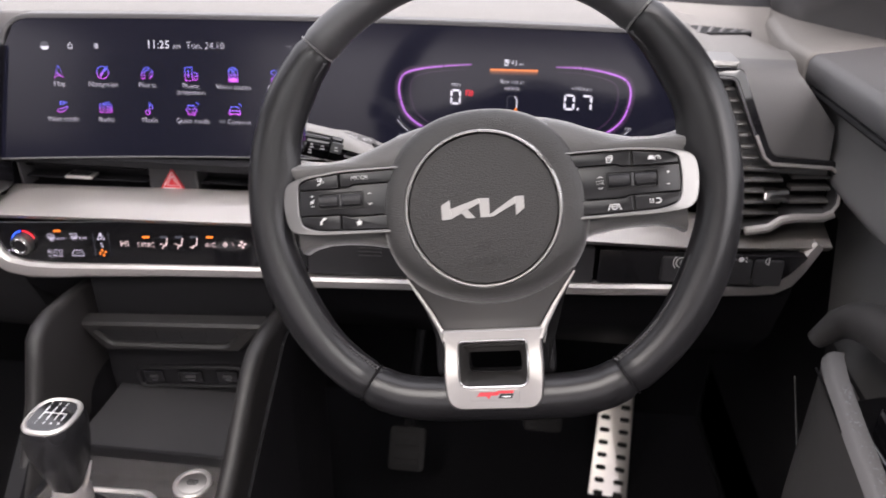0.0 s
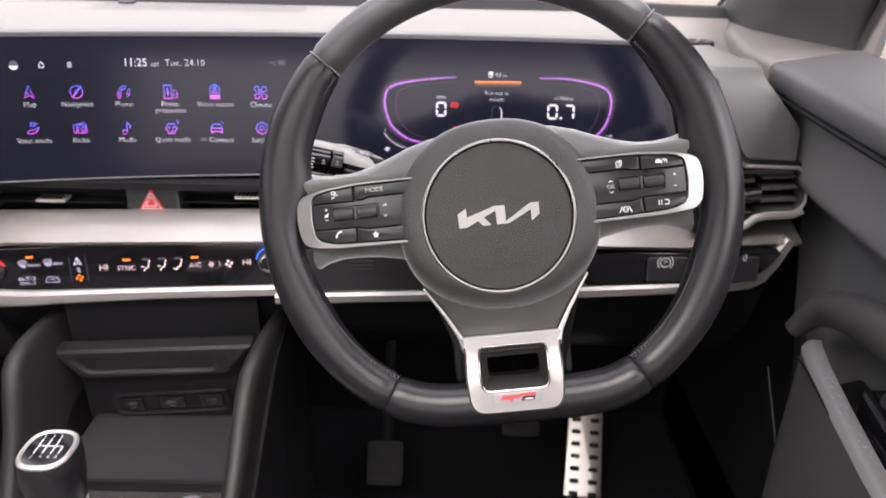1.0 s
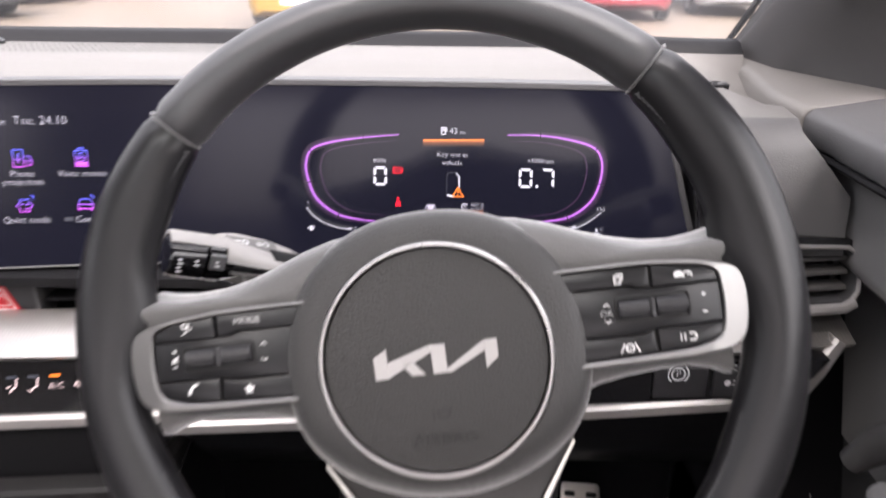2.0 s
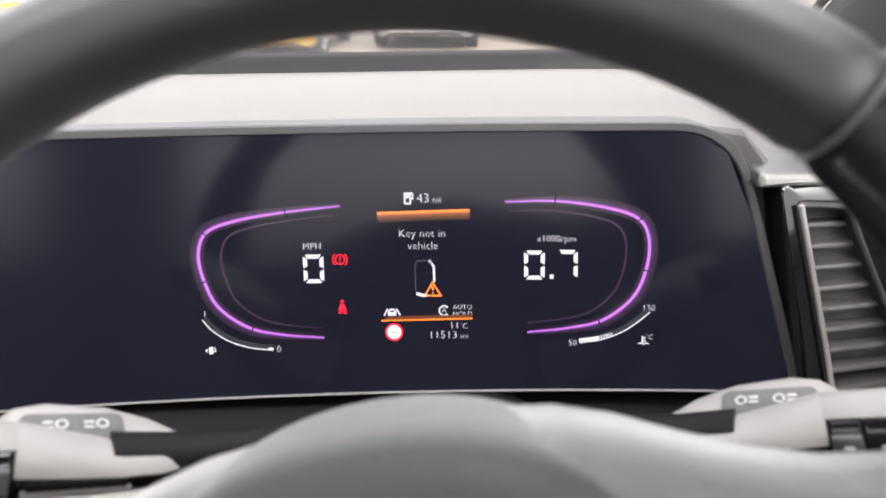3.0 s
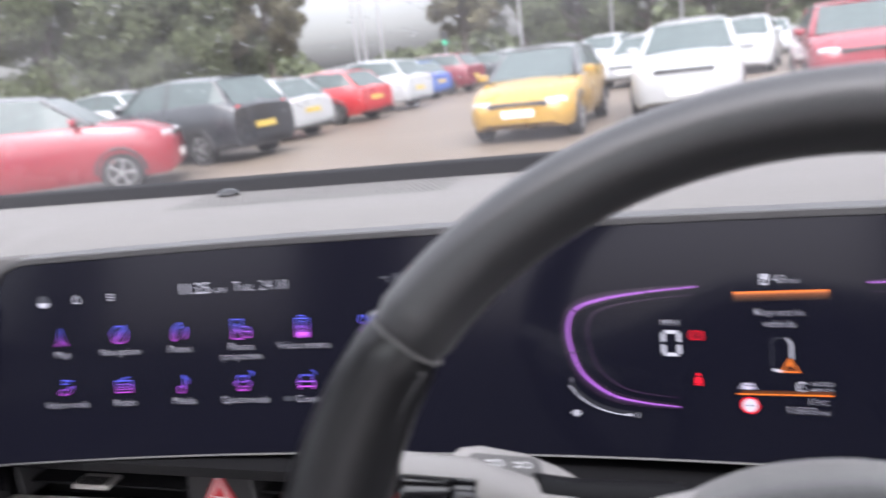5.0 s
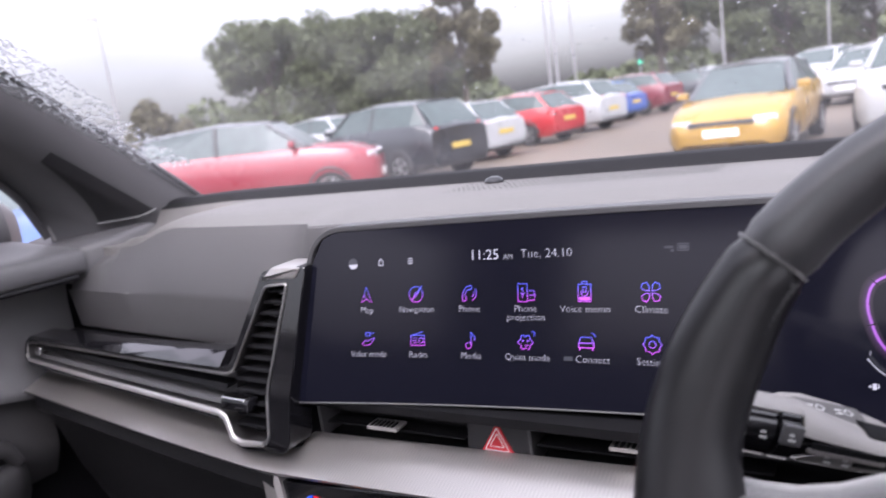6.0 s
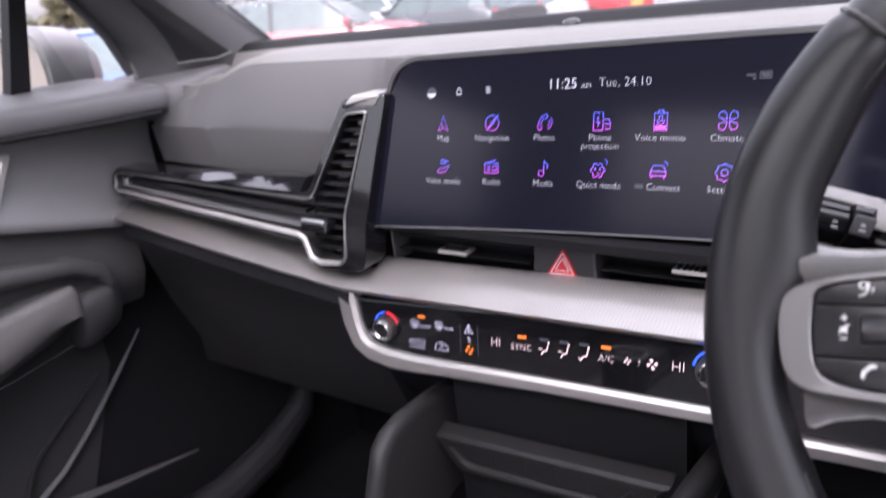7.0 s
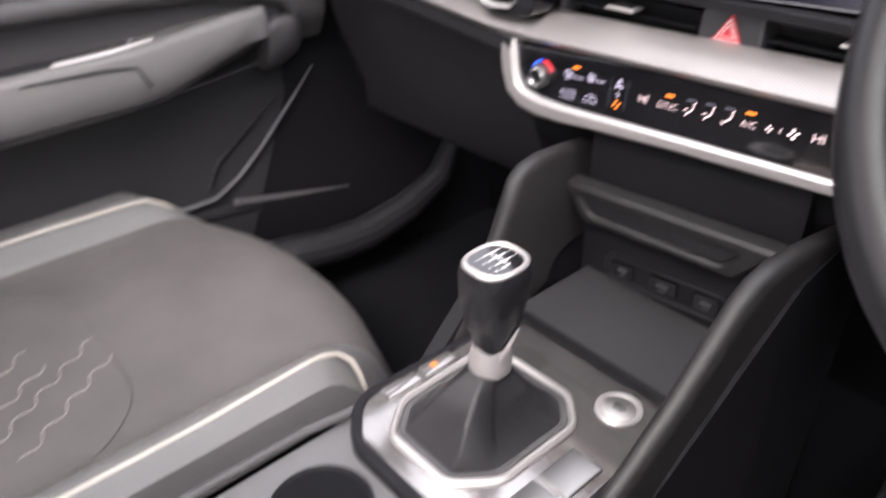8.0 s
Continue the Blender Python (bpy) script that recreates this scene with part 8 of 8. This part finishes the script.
M_tyre = material("tyre", (0.02, 0.02, 0.02), 0.8)
M_wheel = material("alloy_wheel", (0.35, 0.35, 0.36), 0.35, metal=0.9)
M_cglass = material("dark_car_glass", (0.075, 0.095, 0.095), 0.18, spec=0.25)
M_tail = material("red_lamp", (0.45, 0.02, 0.02), 0.2)
M_cplast = material("car_plastic", (0.03, 0.03, 0.032), 0.6)
M_plate_y = material("yellow_plate", (0.50, 0.36, 0.08), 0.5)
M_plate_w = material("white_plate", (0.75, 0.75, 0.72), 0.5)
PAINT = {}


def paint(name, rgb):
    if name not in PAINT:
        PAINT[name] = material(name + "_paint", rgb, 0.28, tint=0.06, coat=0.6, blotch=1.5)
    return PAINT[name]


SHAPES = {
    # station (fraction from the nose), half width, sill, belt height; then roof line
    "hatch": dict(L=4.2, W=1.78, belt=[(0, .60, .55), (.04, .80, .70), (.12, .86, .82), (.30, .89, .94), (.55, .89, .98), (.85, .88, 1.02), (.95, .84, 1.00), (1.0, .74, .90)], roof=[(.27, .95, .62), (.44, 1.42, .60), (.60, 1.48, .60), (.85, 1.42, .58), (.975, 1.02, .64)]),
    "suv": dict(L=4.5, W=1.86, belt=[(0, .62, .75), (.04, .84, .90), (.12, .90, 1.02), (.28, .92, 1.08), (.55, .92, 1.12), (.88, .91, 1.15), (.97, .86, 1.12), (1.0, .78, 1.0)], roof=[(.25, 1.10, .68), (.40, 1.58, .64), (.60, 1.65, .64), (.88, 1.58, .60), (.985, 1.14, .68)]),
    "coupe": dict(L=4.5, W=1.85, belt=[(0, .62, .50), (.04, .84, .62), (.15, .89, .76), (.34, .91, .86), (.60, .92, .92), (.85, .90, .98), (.96, .84, .96), (1.0, .74, .88)], roof=[(.32, .88, .66), (.50, 1.28, .58), (.62, 1.34, .56), (.80, 1.22, .56), (.95, 1.0, .66)]),
}


def parked_car(kind, colour, rgb, label, roof_paint=None):
    S = SHAPES[kind]
    L, body = S["L"], paint(colour, rgb)
    car = thing("parked_car", label, "car", group="parked cars")

    def station(f, w, belt):
        y = L / 2 - f * L                       # nose towards +y
        lo = 0.22 if 0.03 < f < 0.97 else 0.32
        half = [(w * 0.92, lo), (w, lo + 0.12), (w * 1.02, lo + (belt - lo) * 0.55), (w * 0.985, belt - 0.06), (w * 0.93, belt)]
        crown = belt + 0.03
        return [(x, y, z) for x, z in half] + [(w * 0.5, y, crown), (0, y, crown + 0.012), (-w * 0.5, y, crown)] + [(-x, y, z) for x, z in half[::-1]]
    solid("body", *loft([station(*s) for s in S["belt"]]), body, car, "painted body", smooth=True, sharp=45)
    rings_r = []
    for f, z, w in S["roof"]:
        rings_r.append((L / 2 - f * L, z, w))

    def belt_at(f):
        b = S["belt"]
        for (a, wa, za), (c, wc, zc) in zip(b, b[1:]):
            if a <= f <= c:
                t = (f - a) / (c - a)
                return wa + (wc - wa) * t, za + (zc - za) * t
        return b[-1][1], b[-1][2]
    # glasshouse: sloped sides from belt to roof edge
    R = S["roof"]
    top, bot = [], []
    for f, z, w in R[1:-1]:
        wb, zb = belt_at(f)
        top.append((L / 2 - f * L, z, w))
        bot.append((L / 2 - f * L, zb, wb * 0.93))
    f0, f1 = R[0], R[-1]
    w0, z0 = belt_at(f0[0])
    w1, z1 = belt_at(f1[0])
    y0, y1 = L / 2 - f0[0] * L, L / 2 - f1[0] * L
    # roof panel
    rr = [[(-w, y, z - 0.035), (-w * 0.8, y, z), (0, y, z + 0.025), (w * 0.8, y, z), (w, y, z - 0.035)] for y, z, w in top]
    solid("roof", *loft([r + [(p[0], p[1], p[2] - 0.05) for p in r[::-1]] for r in rr]), roof_paint or body, car, smooth=True, sharp=50)
    yt0, zt0, wt0 = top[0]
    yt1, zt1, wt1 = top[-1]

    def slab(q, name, mat, t=0.012):
        a, b, c = Vector(q[0]), Vector(q[1]), Vector(q[-1])
        nn = (b - a).cross(c - a).normalized() * t
        v = [Vector(p) for p in q] + [Vector(p) - nn for p in q]
        k = len(q)
        return solid(name, v, [list(range(k)), list(range(k, 2 * k))[::-1]] + [[i, (i + 1) % k, k + (i + 1) % k, k + i] for i in range(k)], mat, car)
    slab([(-w0 * 0.80, y0, z0 + 0.02), (w0 * 0.80, y0, z0 + 0.02), (wt0 * 0.97, yt0, zt0 - 0.03), (-wt0 * 0.97, yt0, zt0 - 0.03)], "windscreen", M_cglass)
    slab([(w1 * 0.80, y1, z1 + 0.02), (-w1 * 0.80, y1, z1 + 0.02), (-wt1 * 0.95, yt1, zt1 - 0.03), (wt1 * 0.95, yt1, zt1 - 0.03)], "rear_window", M_cglass)
    for m in (-1, 1):
        sb = [(m * w0 * 0.88, y0 - 0.05, z0 + 0.02)] + [(m * (w - 0.005), y, z + 0.0) for y, z, w in bot] + [(m * w1 * 0.86, y1 + 0.08, z1 + 0.02)]
        stp = [(m * (w + 0.004), y, z - 0.04) for y, z, w in top]
        # two side windows with a post between
        n = len(stp)
        q1 = [sb[0], sb[1], sb[2], stp[1], stp[0]]
        q2 = [sb[2], sb[3], sb[-1], stp[2], stp[1]]
        for q in (q1, q2):
            c = sum((Vector(p) for p in q), Vector()) / len(q)
            v = [Vector(p) for p in q]
            o = Vector((-m * 0.02, 0, 0))
            k = len(q)
            solid("side_window", v + [p + o for p in v], [list(range(k)), list(range(k, 2 * k))[::-1]] + [[i, (i + 1) % k, k + (i + 1) % k, k + i] for i in range(k)], M_cglass, car)
        mid = [Vector(sb[2]), Vector(stp[1])]
        solid("door_post", *tube([mid[0] + Vector((m * 0.006, 0, 0)), mid[1] + Vector((m * 0.006, 0, 0))], 0.035, 6, flat=0.3, up=(1, 0, 0)), M_cplast, car)
        for a, b in ((sb[0], stp[0]), (sb[-1], stp[-1])):
            solid("pillar", *tube([Vector(a), Vector(b)], 0.05, 6, flat=0.6), roof_paint or body, car)
        solid("door_mirror", *moved(box(-0.10, 0.10, -0.05, 0.05, -0.06, 0.06, 0.03), Matrix.Translation((m * (w0 * 0.95 + 0.10), y0 - 0.25, z0 + 0.10))), body, car, smooth=True)
        hw = S["belt"][1][1]
        zf = S["belt"][1][2]
        solid("headlight", *moved(box(-0.17, 0.17, -0.05, 0.05, -0.055, 0.055, 0.03), Matrix.Translation((m * hw * 0.76, L / 2 - 0.13, zf - 0.08)) @ pose(0, 0, 0, 0, 0, -m * 22)), M_lens, car, "clear headlight", smooth=True)
        hr, zr = S["belt"][-2][1], S["belt"][-2][2]
        solid("tail_light", *moved(box(-0.15, 0.15, -0.05, 0.05, -0.06, 0.06, 0.03), Matrix.Translation((m * hr * 0.80, -L / 2 + 0.10, zr - 0.12)) @ pose(0, 0, 0, 0, 0, m * 22)), M_tail, car, "red tail light", smooth=True)
        for f in (0.19, 0.80):
            wv, _ = belt_at(f)
            wh = solid("wheel", *moved(turned([(0.20, -0.10), (0.30, -0.11), (0.325, -0.09), (0.325, 0.09), (0.30, 0.11), (0.20, 0.10)], 24), Matrix.Translation((m * (wv - 0.09), L / 2 - f * L, 0.325)) @ pose(0, 0, 0, 0, 90, 0)), M_tyre, car, "black tyre", smooth=True)
            spk = [moved(box(-0.02, 0.02, 0.02, 0.195, -0.008, 0.008, 0.006), pose(0, 0, 0, 0, 0, 72 * k)) for k in range(5)]
            solid("rim", *moved(join(turned([(0.21, -0.03), (0.215, 0.005), (0.195, 0.005), (0.19, -0.03)], 24), turned([(0.05, -0.02), (0.045, 0.012), (0.001, 0.014)], 12), *spk), Matrix.Translation((m * (wv + 0.012), L / 2 - f * L, 0.325)) @ pose(0, 0, 0, 0, m * 90, 0)), M_wheel, wh, "alloy rim")
            arch = [(0, L / 2 - f * L + 0.37 * math.cos(radians(a)), 0.325 + 0.37 * math.sin(radians(a))) for a in range(0, 181, 15)]
            solid("wheel_arch", *tube([(m * (wv + 0.002), y, z) for _, y, z in arch], 0.03, 6), M_cplast, car)
    zf = S["belt"][1][2]
    solid("grille", *moved(box(-0.48, 0.48, -0.03, 0.03, -0.05, 0.05, 0.02), Matrix.Translation((0, L / 2 - 0.03, zf - 0.10))), M_cplast, car, "black grille", smooth=True)
    solid("bumper_intake", *moved(box(-0.60, 0.60, -0.04, 0.03, -0.07, 0.07, 0.03), Matrix.Translation((0, L / 2 - 0.05, 0.36))), M_cplast, car, "black lower intake", smooth=True)
    solid("number_plate", *moved(box(-0.26, 0.26, -0.012, 0.012, -0.055, 0.055, 0.004), Matrix.Translation((0, L / 2 + 0.005, 0.47))), M_plate_w, car, "blank white plate")
    solid("rear_plate", *moved(box(-0.26, 0.26, -0.012, 0.012, -0.055, 0.055, 0.004), Matrix.Translation((0, -L / 2 - 0.008, 0.66))), M_plate_y, car, "blank yellow plate")
    solid("rear_bumper", *moved(box(-0.70, 0.70, -0.05, 0.05, -0.10, 0.10, 0.04), Matrix.Translation((0, -L / 2 + 0.05, 0.36))), M_cplast, car, smooth=True)
    return car


def place(car, x, y, yaw):
    car.matrix_world = pose(x, y, GZ, 0, 0, yaw)
    return car


# yaw 180: the nose looks at us; yaw 0: the tail
RED, DARK, WHITE = (0.24, 0.030, 0.042), (0.030, 0.033, 0.038), (0.36, 0.37, 0.38)
ROOF = paint("graphite", (0.05, 0.052, 0.056))
place(parked_car("suv", "red", RED, "glossy red crossover with a dark roof parked side on", ROOF), -9.3, 9.9, -60)
place(parked_car("suv", "dark_grey", DARK, "dark grey estate car seen from behind"), -9.0, 13.7, 74)
place(parked_car("hatch", "white", WHITE, "white hatchback seen from behind"), -9.4, 16.9, 75)
place(parked_car("hatch", "bright_red", (0.36, 0.025, 0.03), "bright red hatchback seen from behind"), -9.1, 20.5, 75)
place(parked_car("suv", "white", WHITE, "white crossover with red tail lights"), -9.0, 23.9, 75)
place(parked_car("hatch", "blue", (0.04, 0.11, 0.34), "blue hatchback in the row"), -9.2, 27.8, 75)
place(parked_car("suv", "maroon", (0.16, 0.03, 0.04), "maroon crossover in the row"), -8.7, 31.0, 75)
place(parked_car("hatch", "dark_grey", DARK, "dark grey hatchback in the far row"), -7.6, 35.5, 75)
place(parked_car("hatch", "yellow", (0.34, 0.20, 0.035), "yellow hatchback with a grey roof facing the camera", ROOF), -1.52, 13.9, 175)
ref = parked_car("suv", "white", WHITE, "white four-wheel drive facing the camera")
place(ref, 1.1, 15.4, 174)
copy_thing(ref, pose(6.6, 17.0, GZ, 0, 0, 175))
place(parked_car("suv", "red", RED, "red four-wheel drive facing the camera"), 4.0, 16.0, 175)
silver = parked_car("hatch", "silver", (0.42, 0.43, 0.44), "silver hatchback in the far row")
place(silver, -2.6, 24.0, 160)
white_h = parked_car("hatch", "white", WHITE, "white hatchback in the far row")
place(white_h, 0.2, 24.5, 165)
grey_s = parked_car("suv", "silver", (0.42, 0.43, 0.44), "silver crossover in the far row")
place(grey_s, 3.2, 25.2, 168)
red_h = parked_car("hatch", "red", RED, "red hatchback in the far row")
place(red_h, -4.8, 39.0, 150)
for src, x, y, a in ((white_h, -8.0, 43.0, 150), (silver, -1.5, 38.0, 160), (grey_s, 2.2, 37.0, 165), (white_h, 5.5, 36.0, 168), (red_h, 6.4, 25.8, 170), (white_h, 9.4, 27.0, 172), (silver, -12.5, 46.0, 150), (grey_s, -17.5, 45.0, 150), (white_h, -4.6, 52.0, 160), (silver, 0.5, 51.0, 160), (red_h, 4.2, 50.0, 165), (grey_s, -10.0, 56.0, 155), (red_h, -15.0, 58.0, 150), (white_h, -21.0, 40.0, 140), (silver, 12.0, 30.0, 170),
                     (grey_s, -15.4, 20.0, 255), (white_h, -15.6, 23.4, 255), (silver, -15.2, 27.0, 255), (red_h, -15.4, 30.4, 255), (white_h, -15.3, 34.0, 255), (grey_s, -15.0, 37.6, 255),
                     (red_h, -4.2, 31.5, 160), (grey_s, -1.3, 31.2, 162), (silver, 1.6, 31.0, 164), (white_h, -6.2, 46.0, 156), (red_h, -2.8, 45.0, 158), (grey_s, 0.6, 44.5, 160), (silver, -8.4, 50.5, 155), (white_h, 3.8, 44.0, 164)):
    copy_thing(src, pose(x, y, GZ, 0, 0, a))
place(parked_car("hatch", "blue_bright", (0.03, 0.07, 0.18), "bright blue hatchback beside the passenger door"), -9.0, 5.3, 250)
copy_thing(white_h, pose(-12.2, 3.4, GZ, 0, 0, 75))
copy_thing(silver, pose(7.2, 8.5, GZ, 0, 0, 170))
copy_thing(red_h, pose(9.6, 9.6, GZ, 0, 0, 172))

# lamp posts
M_pole = material("galvanised_pole", (0.32, 0.32, 0.33), 0.55, metal=0.6, tint=0.15)
post = thing("street_lamp", "tall slim galvanised lamp post", "street lamp", group="lamp posts")
solid("pole", *tube([(0, 0, 0), (0, 0, 4), (0, 0, 9.5)], [0.09, 0.075, 0.05], 10), M_pole, post, smooth=True)
solid("lamp_head", *box(-0.55, 0.12, -0.12, 0.12, 9.45, 9.58, 0.04), M_pole, post, smooth=True)
post.matrix_world = pose(-17.4, 44.9, GZ)
for x, y in ((-17.7, 47), (-34.8, 49), (-30.1, 52), (-17.0, 48.5), (-8.2, 53), (-2.2, 58), (-40, 29.7), (2.5, 52)):
    copy_thing(post, pose(x, y, GZ, 0, 0, 40))

# traffic light beyond the car park
tl = thing("traffic_light", "black traffic light showing green", "traffic light", pose(-14.6, 56, GZ, 0, 0, 15))
solid("pole", *tube([(0, 0, 0), (0, 0, 3.0)], 0.06, 8), M_pole, tl)
solid("signal_box", *box(-0.25, 0.25, -0.15, 0.15, 2.4, 3.5, 0.04), M_cplast, tl)
solid("green_lamp", *moved(disc(0.16, n=14), Matrix.Translation((0, -0.16, 2.65)) @ pose(0, 0, 0, 90)), E_green, tl, "lit green lamp")

# trees
M_leaf = material("foliage", (0.070, 0.085, 0.040), 0.8, tint=0.35, blotch=0.6)
M_leaf2 = material("foliage_autumn", (0.090, 0.083, 0.045), 0.8, tint=0.35, blotch=0.6)
M_bark = material("bark", (0.10, 0.085, 0.07), 0.9, grain=1.0, scale=20, tint=0.3)


def tree(height, spread, lumps, seed, mat, label):
    rnd = random.Random(seed)
    t = thing("tree", label, "tree", group="trees beyond the car park")
    trunk = [(0, 0, 0), (0.1, 0, height * 0.2), (0.05, 0.1, height * 0.45), (0, 0, height * 0.75)]
    br = [tube(trunk, [0.30, 0.24, 0.17, 0.06], 8)]
    centres = []
    for k in range(lumps):
        a = rnd.uniform(0, 2 * math.pi)
        h = rnd.uniform(0.28, 0.95)
        r = spread * (1 - abs(h - 0.5) ** 1.6 * 1.7) * rnd.uniform(0.25, 0.95)
        c = Vector((r * math.cos(a), r * math.sin(a), height * h))
        centres.append((c, rnd.uniform(0.16, 0.28) * spread))
        if k % 2 == 0:
            br.append(tube([(0.05, 0.05, height * h * 0.6), c * 0.6 + Vector((0, 0, height * h * 0.3)), c], [0.08, 0.05, 0.02], 5))
    solid("trunk", *join(*br), M_bark, t, smooth=True)
    V, F = [], []
    for c, r in centres:
        for _ in range(520):
            d = Vector((rnd.gauss(0, 1), rnd.gauss(0, 1), rnd.gauss(0, 0.8)))
            d = d.normalized() * r * rnd.uniform(0.5, 1.15)
            p = c + d
            s = rnd.uniform(0.10, 0.24)
            u = Vector((rnd.gauss(0, 1), rnd.gauss(0, 1), rnd.gauss(0, 1))).normalized() * s
            w = Vector((rnd.gauss(0, 1), rnd.gauss(0, 1), rnd.gauss(0, 1))).normalized() * s * 0.6
            o = len(V)
            V += [p - u, p + w, p + u, p - w]
            F.append([o, o + 1, o + 2, o + 3])
    me = bpy.data.meshes.new("crown")
    me.from_pydata([tuple(v) for v in V], [], F)
    me.materials.append(mat)
    ob = new("crown", me)
    ob.parent = t
    tagged(ob, kind="stuff")
    return t


t1 = tree(10, 5.2, 46, 1, M_leaf, "broad green tree at the edge of the car park")
t1.matrix_world = pose(-40.5, 44, GZ)
t2 = tree(12.5, 3.4, 40, 2, M_leaf2, "tall olive green tree at the edge of the car park")
t2.matrix_world = pose(-28, 53, GZ)
t3 = tree(9, 4.5, 42, 3, M_leaf, "round green tree at the edge of the car park")
t3.matrix_world = pose(-34.5, 49, GZ, 0, 0, 50)
t4 = tree(4.5, 3.0, 26, 4, M_leaf2, "low bushy tree at the edge of the car park")
t4.matrix_world = pose(-47, 37.5, GZ)
for src, x, y, a in ((t3, -31.6, 51.5, 190), (t1, -37.0, 49.0, 80), (t2, -14.5, 62, 90), (t1, -10, 66, 30), (t3, -5, 64, 120), (t1, 0.5, 66, 200), (t2, 5, 64, 10), (t3, 9, 62, 250), (t1, 15, 64, 20), (t4, -52, 30, 70), (t2, -60, 14, 70), (t1, 24, 62, 70), (t3, -60, 22, 150), (t1, -66, 2, 0), (t2, 34, 56, 0)):
    copy_thing(src, pose(x, y, GZ, 0, 0, a))

# far hedge and woods behind the car park
rnd = random.Random(21)
V, F = [], []
for k in range(9000):
    a = radians(rnd.uniform(-58, 30))
    d = rnd.uniform(76, 96)
    top = 2.4 + 1.6 * math.sin(a * 9) ** 2 + 1.3 * math.sin(a * 23 + 1) + 1.0 * math.sin(a * 51)
    p = Vector((d * math.sin(a), d * math.cos(a), max(0.2, top) * rnd.random() ** 0.7 + GZ))
    sz = rnd.uniform(0.3, 0.7)
    u = Vector((rnd.gauss(0, 1), rnd.gauss(0, 1), rnd.gauss(0, 1))).normalized() * sz
    w = Vector((rnd.gauss(0, 1), rnd.gauss(0, 1), rnd.gauss(0, 1))).normalized() * sz * 0.7
    o = len(V)
    V += [p - u, p + w, p + u, p - w]
    F.append([o, o + 1, o + 2, o + 3])
hedge_me = bpy.data.meshes.new("far_hedge")
hedge_me.from_pydata([tuple(v) for v in V], [], F)
hedge_me.materials.append(M_leaf)
tagged(new("far_hedge", hedge_me), "pale green far hedge behind the car park", "hedge", kind="stuff")

# ---------------------------------------------------------------- rain on the windscreen outside the wiped field
rnd = random.Random(11)
M_drop = bpy.data.materials.new("water_drop")
M_drop.use_nodes = True
wb = M_drop.node_tree.nodes["Principled BSDF"]
wb.inputs["Transmission Weight"].default_value, wb.inputs["IOR"].default_value, wb.inputs["Roughness"].default_value = 1.0, 1.33, 0.02
drops = []


def drop_at(u, v, r):
    p = ws(u, v)
    du, dv = ws(u + 0.01, v) - p, ws(u, v + 0.01) - p
    nrm = du.cross(dv).normalized()
    if nrm.y < 0:
        nrm = -nrm
    t = du.normalized()
    b = nrm.cross(t)
    el = rnd.uniform(1.0, 1.7)
    ring = [p + nrm * 0.0012 + t * (r * math.cos(2 * math.pi * k / 7)) + b * (r * el * math.sin(2 * math.pi * k / 7)) for k in range(7)]
    top = [p + nrm * (0.0012 + r * 0.6) + t * (r * 0.6 * math.cos(2 * math.pi * k / 7)) + b * (r * 0.6 * el * math.sin(2 * math.pi * k / 7)) for k in range(7)]
    return loft([ring, top])


for k in range(3600):
    v = rnd.uniform(0.22, 0.80)
    u = -0.97 + 0.17 * rnd.random() ** 1.3 + 0.08 * v
    drops.append(drop_at(u, v, rnd.uniform(0.0010, 0.0026)))
for k in range(320):
    drops.append(drop_at(rnd.uniform(-0.25, 0.35), rnd.uniform(0.22, 0.62), rnd.uniform(0.0005, 0.0014)))
rain = solid("rain_drops", *join(*drops), M_drop, None, smooth=True)
rain.visible_shadow = False
tagged(rain, "clinging rain drops on the windscreen glass", "rain drops", kind="stuff")
